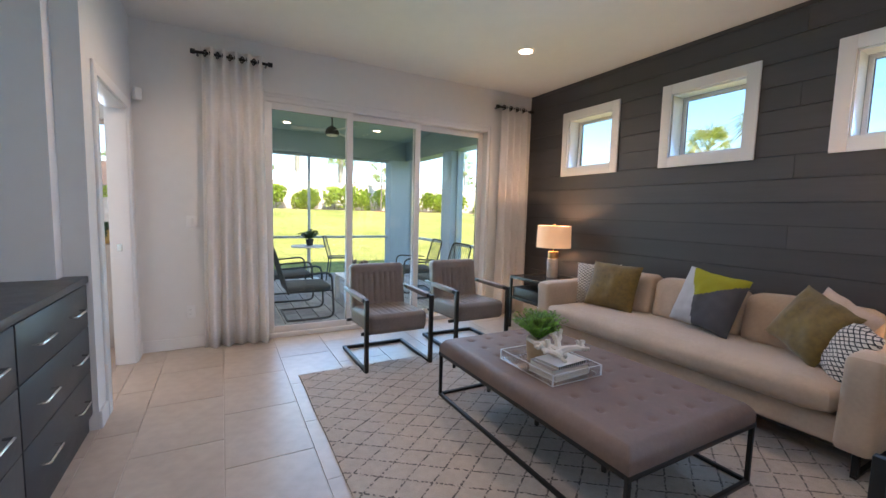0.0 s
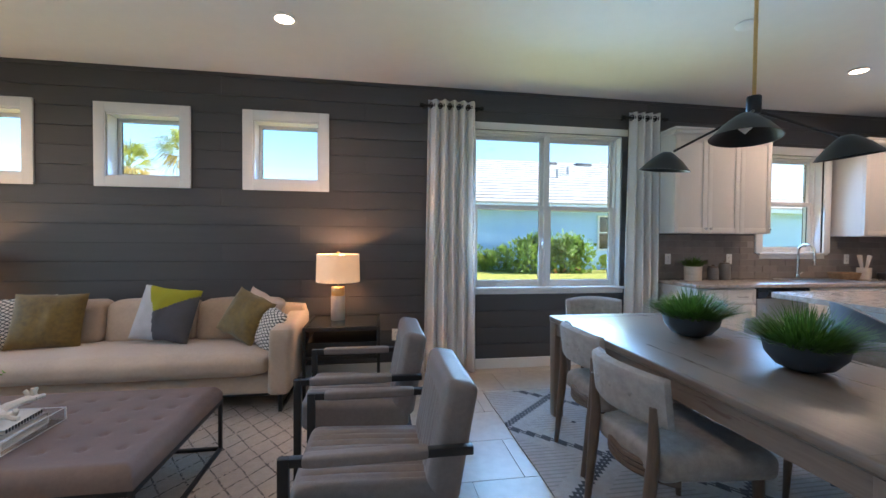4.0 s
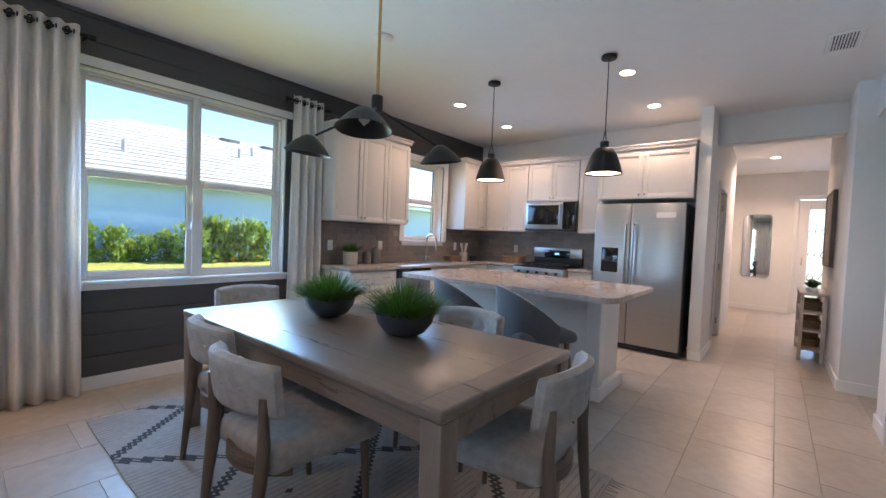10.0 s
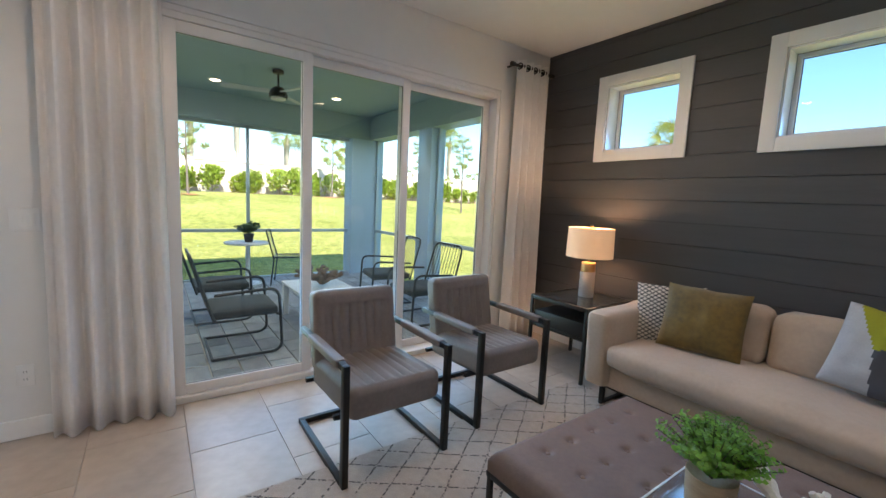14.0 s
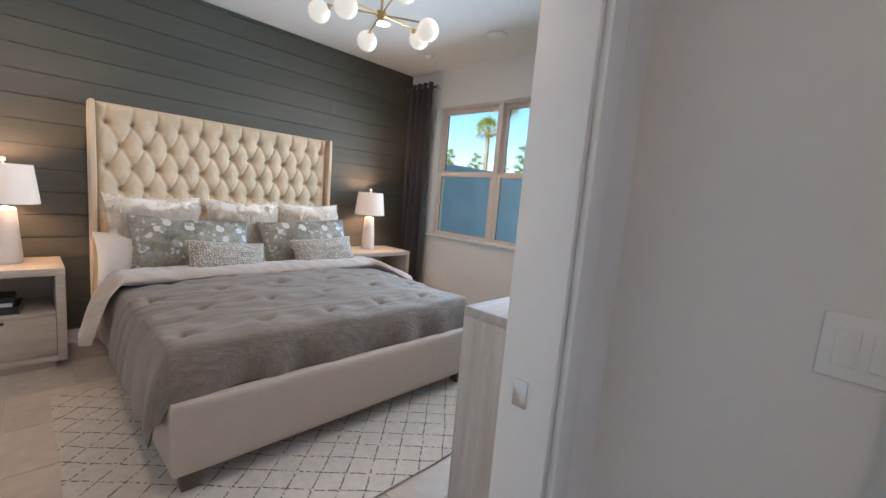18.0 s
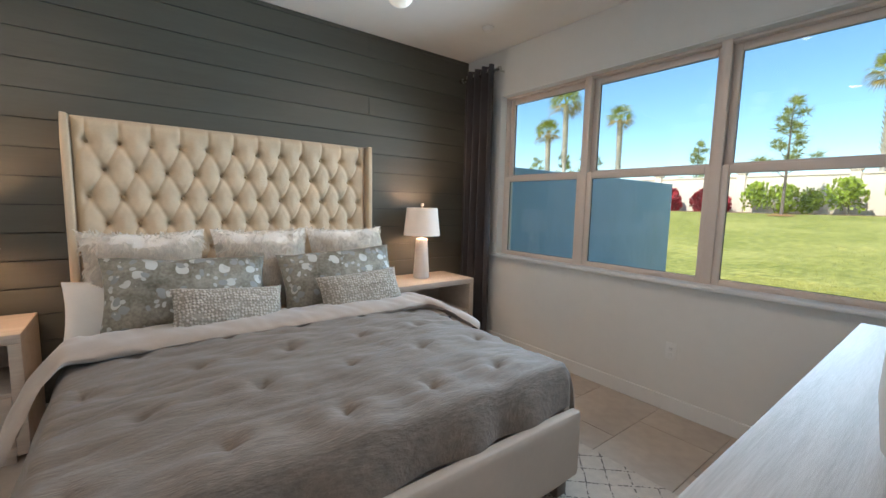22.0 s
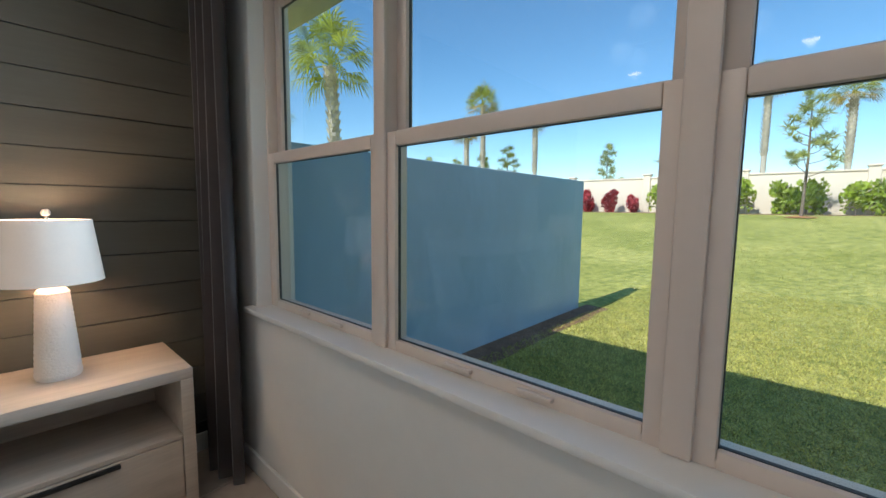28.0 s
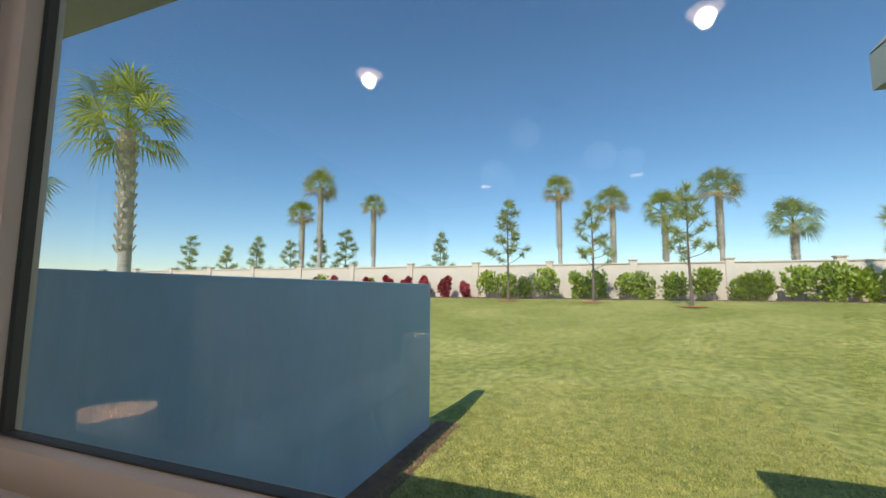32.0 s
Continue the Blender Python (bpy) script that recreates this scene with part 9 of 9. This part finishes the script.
for dx, dy in ((-1.1, -1.0), (-3.3, -1.0), (-1.1, -3.2), (-3.5, -2.6)):
    d = empty("recessed_light", pose(dx, dy, 2.83), "lit round recessed light in the lanai ceiling", "ceiling light", "recessed lights")
    part("trim_ring", lathe([(0.062, -0.002), (0.088, -0.002), (0.092, -0.006), (0.07, -0.012), (0.062, -0.010)], 32), TRIM, d)
    part("lens", cyl(0.061, -0.009, -0.004, seg=28), LENS, d).visible_shadow = False
    lamp("lanai_bulb", "SPOT", look((dx, dy, 2.80), (dx, dy, 0)), 20, (1.0, 0.92, 0.82), radius=0.05, spot=(radians(140), 0.5))

PATIO_STEEL = material("charcoal_patio_steel", (0.03, 0.038, 0.042), 0.5, grain=0.1, scale=10)
PATIO_PAD = material("slate_patio_cushion", (0.05, 0.062, 0.068), 0.85, grain=0.15, scale=10, bump=0.3, bump_scale=200)
WHITE_METAL = material("white_patio_metal", (0.72, 0.74, 0.74), 0.4, grain=0.04)


def lounge_chair(x, y, turn, label):
    """Front is local +y."""
    c = empty("lounge_chair", pose(x, y, -0.08, 0, 0, turn), label, "patio chair", "lanai lounge chairs")
    part("seat", soft_box(-0.27, 0.27, -0.26, 0.28, 0.34, 0.43, 0.035, 0.01), PATIO_PAD, c, "slate seat cushion")
    for sx in (-1, 1):
        s = sx * 0.31
        part("arm_loop", tube(bend([(s, -0.26, 0.02), (s, 0.30, 0.02), (s, 0.27, 0.60), (s, -0.24, 0.57)], 0.10, 6), 0.013, 8), PATIO_STEEL, c)
    for y0, z0 in ((-0.24, 0.36), (0.26, 0.36), (-0.26, 0.02)):
        part("cross_bar", tube([(-0.31, y0, z0), (0.31, y0, z0)], 0.012, 8), PATIO_STEEL, c)
    part("back_frame", tube(bend([(-0.30, -0.24, 0.34), (-0.28, -0.40, 0.90), (0.28, -0.40, 0.90), (0.30, -0.24, 0.34)], 0.10, 6), 0.012, 8), PATIO_STEEL, c)
    for k in range(9):
        px = -0.24 + 0.06 * k
        part("cord", tube([(px, -0.25, 0.37), (px * 0.96, -0.395, 0.89)], 0.004, 5), PATIO_STEEL, c)


lounge_chair(-1.13, -2.70, 0, "charcoal corded lounge chair with slate cushion on the lanai")
lounge_chair(-2.25, -2.74, 0, "charcoal corded lounge chair with slate cushion on the pavers")
lounge_chair(-1.15, -0.72, 180, "charcoal corded lounge chair facing the coffee table")
lounge_chair(-2.15, -0.66, 170, "charcoal corded lounge chair near the lanai column")
ctb = empty("coffee_table", pose(-1.58, -1.78, -0.08), "white metal outdoor coffee table on the pavers", "coffee table")
part("tabletop", box(-0.50, 0.50, -0.32, 0.32, 0.37, 0.40, 0.006), WHITE_METAL, ctb)
for sx in (-1, 1):
    for sy in (-1, 1):
        part("leg", box(sx * 0.46 - 0.03, sx * 0.46 + 0.03, sy * 0.28 - 0.03, sy * 0.28 + 0.03, 0, 0.37, 0.004), WHITE_METAL, ctb)
branchy("driftwood", -1.58, -1.78, 0.322, 0.42, "bleached driftwood ornament on the coffee table", 4, material("grey_driftwood", (0.22, 0.17, 0.13), 0.85, grain=0.3, scale=10, bump=0.6), "ornament")
bt = empty("bistro_table", pose(-3.95, -2.15, -0.08), "small round white pedestal table on the lanai", "side table")
part("tabletop", cyl(0.33, 0.64, 0.665, seg=40, bev=0.006), WHITE_METAL, bt)
part("pedestal", cyl(0.03, 0.02, 0.64, seg=16), WHITE_METAL, bt)
part("foot", cyl(0.20, 0.0, 0.02, seg=32, bev=0.004), WHITE_METAL, bt)
leafy("potted_plant", -3.95, -2.13, 0.586, 0.22, 1.0, 26, 31, 0.06, DEEP_LEAF, STEM, "bushy green plant in a dark pot on the round table",
      pot=([(0.0, 0.0), (0.055, 0.0), (0.08, 0.13), (0.072, 0.13), (0.0, 0.11)], BOWL, 0.12))
sc = empty("wire_chair", pose(-3.80, -1.55, -0.08, 0, 0, 70), "black corded outdoor dining chair by the round table", "patio chair")
part("seat_frame", tube([(-0.22, -0.20, 0.44), (0.22, -0.22, 0.45), (0.22, 0.22, 0.45), (-0.22, 0.20, 0.44)], 0.011, 8, closed=True), PATIO_STEEL, sc)
part("back_frame", tube(bend([(-0.22, -0.20, 0.44), (-0.33, -0.19, 0.86), (-0.33, 0.19, 0.86), (-0.22, 0.20, 0.44)], 0.06, 4), 0.011, 8), PATIO_STEEL, sc)
for k in range(13):
    t = (k + 0.5) / 13
    part("cord", tube([(-0.22 - 0.11 * t, -0.195, 0.45 + 0.40 * t), (-0.22 - 0.11 * t, 0.195, 0.45 + 0.40 * t)], 0.006, 5), PATIO_STEEL, sc)
    part("cord", tube([(-0.20 + 0.41 * t, -0.21, 0.45), (-0.20 + 0.41 * t, 0.21, 0.45)], 0.006, 5), PATIO_STEEL, sc)
for sx, sy in ((-1, -1), (-1, 1), (1, -1), (1, 1)):
    part("leg", tube([(sx * 0.21, sy * 0.20, 0.44), (sx * 0.26, sy * 0.23, 0.0)], 0.011, 8), PATIO_STEEL, sc)

# ---- roof and eaves ----
bm = box(-3.36, -2.75, -9.2, -4.78, 2.78, 2.96)
box(-4.95, -4.62, -4.78, 0.75, 2.78, 2.96, bm=bm)
box(-4.62, -2.75, -4.78, -4.28, 2.78, 2.96, bm=bm)
box(-4.62, 16.5, 0.32, 0.75, 2.78, 2.96, bm=bm)
structure("eave", bm, SOFFIT, "cream painted eave and fascia", "eave")
bm = bmesh.new()
rp = [(-3.36, -9.2, 2.97), (-3.36, -4.78, 2.97), (-4.95, -4.78, 2.97), (-4.95, 0.75, 2.97), (16.5, 0.75, 2.97), (16.5, -9.2, 2.97), (2.5, -4.2, 4.9), (12.0, -4.2, 4.9)]
v = [bm.verts.new(p) for p in rp]
for f in ((0, 1, 6), (1, 2, 6), (2, 3, 6), (3, 4, 7, 6), (4, 5, 7), (5, 0, 6, 7)):
    bm.faces.new([v[k] for k in f])
ROOF = material("grey_concrete_roof_tile", (0.50, 0.465, 0.435), 0.85, grain=0.2, scale=3, bump=0.4, bump_scale=30, per_object=0.10)
structure("roof", bm, ROOF, "hipped concrete tile roof of the house", "roof")

# ---- neighbouring house ----
NSTUCCO = material("pale_blue_stucco", (0.46, 0.66, 0.88), 0.9, grain=0.05, scale=0.8, bump=0.3, bump_scale=60)
nh = empty("neighbour_house", Matrix(), "single-storey pale blue stucco house with a grey tiled hip roof", "house")
part("wall", box(3.6, 24.0, 10.6, 22.0, -0.5, 2.60, 0.01), NSTUCCO, nh)
part("fascia", box(3.1, 24.5, 10.05, 22.5, 2.50, 2.66, 0.01), material("pale_blue_fascia_paint", (0.56, 0.70, 0.80), 0.7, grain=0.05), nh)
# tile courses stepping up the front slope
rows = 17
for k in range(rows):
    t0, t1 = k / rows, (k + 1.08) / rows
    ya, yb = 10.0 + 6.2 * t0, 10.0 + 6.2 * min(1, t1)
    za, zb = 2.66 + 2.75 * t0, 2.66 + 2.75 * min(1, t1)
    xa0, xb0 = 3.0 + 6.2 * t0, 24.6 - 6.2 * t0
    xa1, xb1 = 3.0 + 6.2 * min(1, t1), 24.6 - 6.2 * min(1, t1)
    bm = bmesh.new()
    q = [bm.verts.new(p) for p in ((xa0, ya, za + 0.055), (xb0, ya, za + 0.055), (xb1, yb, zb + 0.012), (xa1, yb, zb + 0.012), (xa0, ya, za), (xb0, ya, za))]
    bm.faces.new(q[:4]), bm.faces.new((q[4], q[5], q[1], q[0]))
    part("roof_course", bm, ROOF, nh, smooth=False)
bm = bmesh.new()
q = [bm.verts.new(p) for p in ((3.0, 10.0, 2.66), (3.0, 22.6, 2.66), (9.2, 16.25, 5.42), (24.6, 10.0, 2.66), (24.6, 22.6, 2.66), (18.4, 16.25, 5.42))]
bm.faces.new((q[0], q[2], q[1])), bm.faces.new((q[3], q[4], q[5])), bm.faces.new((q[1], q[2], q[5], q[4]))
part("roof_side", bm, ROOF, nh, smooth=False)
for vx in (12.9, 14.8, 16.7):
    part("roof_vent", box(vx - 0.42, vx + 0.42, 15.55, 15.95, 5.10, 5.32, 0.03), material("dark_roof_vent", (0.12, 0.12, 0.13), 0.6), nh, "low dark roof vent")
for vx, vy in ((8.15, 11.9), (12.3, 13.3), (13.1, 13.9)):
    part("vent_pipe", cyl(0.07, 2.66 + 0.4435 * (vy - 10) - 0.1, 2.66 + 0.4435 * (vy - 10) + 0.38, x=vx, y=vy, seg=12), material("grey_vent_pipe", (0.45, 0.44, 0.43), 0.6), nh)
for wx in (13.18, 18.0):
    wob = frame_bars("window", nh, "y", 10.57, 0.08, wx - 0.45, wx + 0.45, 0.95, 2.3, 0.06, TRIM)
    part("pane", box(wx - 0.39, wx + 0.39, 10.575, 10.585, 1.01, 2.24), BLACK_GLASS, wob)
    part("meeting_rail", box(wx - 0.39, wx + 0.39, 10.55, 10.59, 1.62, 1.66), TRIM, wob)
hedge_me = shrub_mesh(21, 900, 0.6, 1.0, 0.12)
hedge_me.materials.append(leaf_material("hedge_leaf", (0.26, 0.38, 0.06), 0.4, rough=0.5, grain=0.25, scale=6, per_island=0.45))
for k in range(5):
    x = 9.25 + 0.52 * k + rng.uniform(-0.1, 0.1)
    shrub(hedge_me, x, 9.2 + rng.uniform(-0.15, 0.15), 0.19, rng.uniform(0.92, 1.02), "clipped green hedge shrub before the neighbouring house", "neighbour hedge")
for k in range(9):
    shrub(hedge_me, 3.9 + 0.62 * k, 10.0 + rng.uniform(-0.1, 0.1), 0.19, rng.uniform(0.62, 0.72), "low clipped hedge shrub along the neighbour's wall", "neighbour hedge")
for k in range(14):
    shrub(shrub_data[k % 3], 3.4 + 1.15 * k + (2.0 if k > 4 else 0.0), 10.1 if k < 5 else 9.2, 0.19, 0.40, "low green shrub before the neighbouring house", "neighbour hedge")
FLOWER = material("orange_flower", (0.6, 0.16, 0.02), 0.6)
bm = bmesh.new()
for k in range(90):
    x, y = rng.uniform(9.5, 18), rng.uniform(8.0, 8.6)
    s = 0.03
    z = 0.17 + rng.uniform(0.08, 0.25)
    bm.faces.new([bm.verts.new(p) for p in ((x - s, y, z), (x, y - s, z + s), (x + s, y, z), (x, y + s, z + s))])
tagged(part("flower_bed", bm, FLOWER, smooth=False), "orange flowers in the neighbour's bed", "flowers", "", "stuff")


# ---- floor tiles and pavers, piece by piece ----
def tile_mesh(name, w, d, t, mat, bev=0.003):
    bm = bmesh.new()
    a = [bm.verts.new((x, y, 0)) for x, y in ((-w / 2, -d / 2), (w / 2, -d / 2), (w / 2, d / 2), (-w / 2, d / 2))]
    b = [bm.verts.new((x, y, t - bev)) for x, y in ((-w / 2, -d / 2), (w / 2, -d / 2), (w / 2, d / 2), (-w / 2, d / 2))]
    k = bev
    c = [bm.verts.new((x, y, t)) for x, y in ((-w / 2 + k, -d / 2 + k), (w / 2 - k, -d / 2 + k), (w / 2 - k, d / 2 - k), (-w / 2 + k, d / 2 - k))]
    bm.faces.new(c)
    for p, q in ((a, b), (b, c)):
        for i in range(4):
            bm.faces.new((p[i], p[(i + 1) % 4], q[(i + 1) % 4], q[i]))
    return mesh_of(bm, name, mat, False)


def lay(parent, name, mat, x0, x1, y0, y1, w, d, z, gap, skip=lambda x, y: False, t=0.006, shift=0.0, bev=0.0015):
    whole_tile = tile_mesh(name, w - gap, d - gap, t, mat, bev)
    rows = int(math.ceil((y1 - y0) / d))
    for r in range(rows):
        ya, yb = y0 + r * d, min(y1, y0 + (r + 1) * d)
        x = x0 - (w / 2 if r % 2 else 0) - shift
        while x < x1:
            xa, xb = max(x, x0), min(x + w, x1)
            x += w
            if xb - xa < 0.03 or yb - ya < 0.03 or skip((xa + xb) / 2, (ya + yb) / 2):
                continue
            full = xb - xa > w - 1e-4 and yb - ya > d - 1e-4
            ob = new(name, whole_tile if full else tile_mesh(name, xb - xa - gap, yb - ya - gap, t, mat, bev))
            ob.parent = parent
            ob.location = ((xa + xb) / 2, (ya + yb) / 2, z)


lay(floor, "floor_tile", TILE, 0.0, 10.55, -4.08, 0.0, 0.605, 0.435, -0.006, 0.003, lambda x, y: x > 9.9 and y > -3.3)
lay(floor, "floor_tile", TILE, 0.0, 10.55, -4.28, -4.08, 0.605, 0.20, -0.006, 0.003, shift=0.3)
lay(floor, "floor_tile", TILE, 1.39, 10.55, -4.95, -4.28, 0.605, 0.335, -0.006, 0.003, lambda x, y: y < -4.5 and x > 7.585)
lay(floor, "floor_tile", TILE, -2.55, 1.90, -8.07, -4.40, 0.605, 0.435, -0.006, 0.003)
lay(floor, "floor_tile", TILE, 0.26, 1.13, -4.40, -4.28, 0.605, 0.12, -0.006, 0.003)
lay(floor, "floor_tile", TILE, 12.3, 15.4, -5.6, -4.53, 0.605, 0.435, -0.006, 0.003)
lay(floor, "floor_tile", TILE, 10.55, 15.4, -4.53, -2.4, 0.605, 0.435, -0.006, 0.003, lambda x, y: y > -3.42 and x < 13.2)
lay(floor, "floor_tile", TILE, 8.4, 9.91, -6.3, -4.66, 0.605, 0.435, -0.006, 0.003)
PAVER = material("grey_concrete_paver", (0.36, 0.38, 0.395), 0.8, color2=(0.22, 0.235, 0.25), scale=5, bump=0.5, bump_scale=60, per_object=0.22)
lay(lf, "paver", PAVER, -4.55, -0.2, -4.28, 0.25, 0.30, 0.215, -0.10, 0.012, t=0.02, bev=0.005)
# Glazed brick tiles of the kitchen splashback
bm = box(7.36, SINKWIN[0] - 0.092, -0.012, -0.0005, 0.913, 1.40)
box(SINKWIN[0] - 0.092, SINKWIN[1] + 0.092, -0.012, -0.0005, 0.913, SINKWIN[2] - 0.07, bm=bm)
box(SINKWIN[1] + 0.092, 10.54, -0.012, -0.0005, 0.913, 1.40, bm=bm)
sb = structure("splashback", bm, SPLASH_BACK, "grey glazed subway tile splashback", "splashback")
TW, TH = 0.205, 0.07
for r in range(7):
    x = 7.362 - (TW / 2 if r % 2 else 0)
    while x < 10.53:
        xa, xb = max(x, 7.362), min(x + TW, 10.53)
        x += TW
        if xb - xa < 0.02 or (8.58 < (xa + xb) / 2 < 9.60 and r > 3):
            continue
        part("splash_tile", box(xa + 0.0015, xb - 0.0015, -0.0165, -0.012, 0.914 + r * TH, 0.914 + (r + 1) * TH - 0.003, 0.001, 1), SPLASH, sb, smooth=False)
sb2 = structure("splashback_east", box(10.538, 10.5495, -2.2, -0.013, 0.913, 1.42), SPLASH_BACK, "grey glazed subway tile splashback behind the range", "splashback")
for r in range(7):
    y = -0.013 + (TW / 2 if r % 2 else 0)
    while y > -2.19:
        ya, yb = max(y - TW, -2.19), min(y, -0.013)
        y -= TW
        if yb - ya < 0.02:
            continue
        part("splash_tile", box(10.5335, 10.538, ya + 0.0015, yb - 0.0015, 0.914 + r * TH, 0.914 + (r + 1) * TH - 0.003, 0.001, 1), SPLASH, sb2, smooth=False)
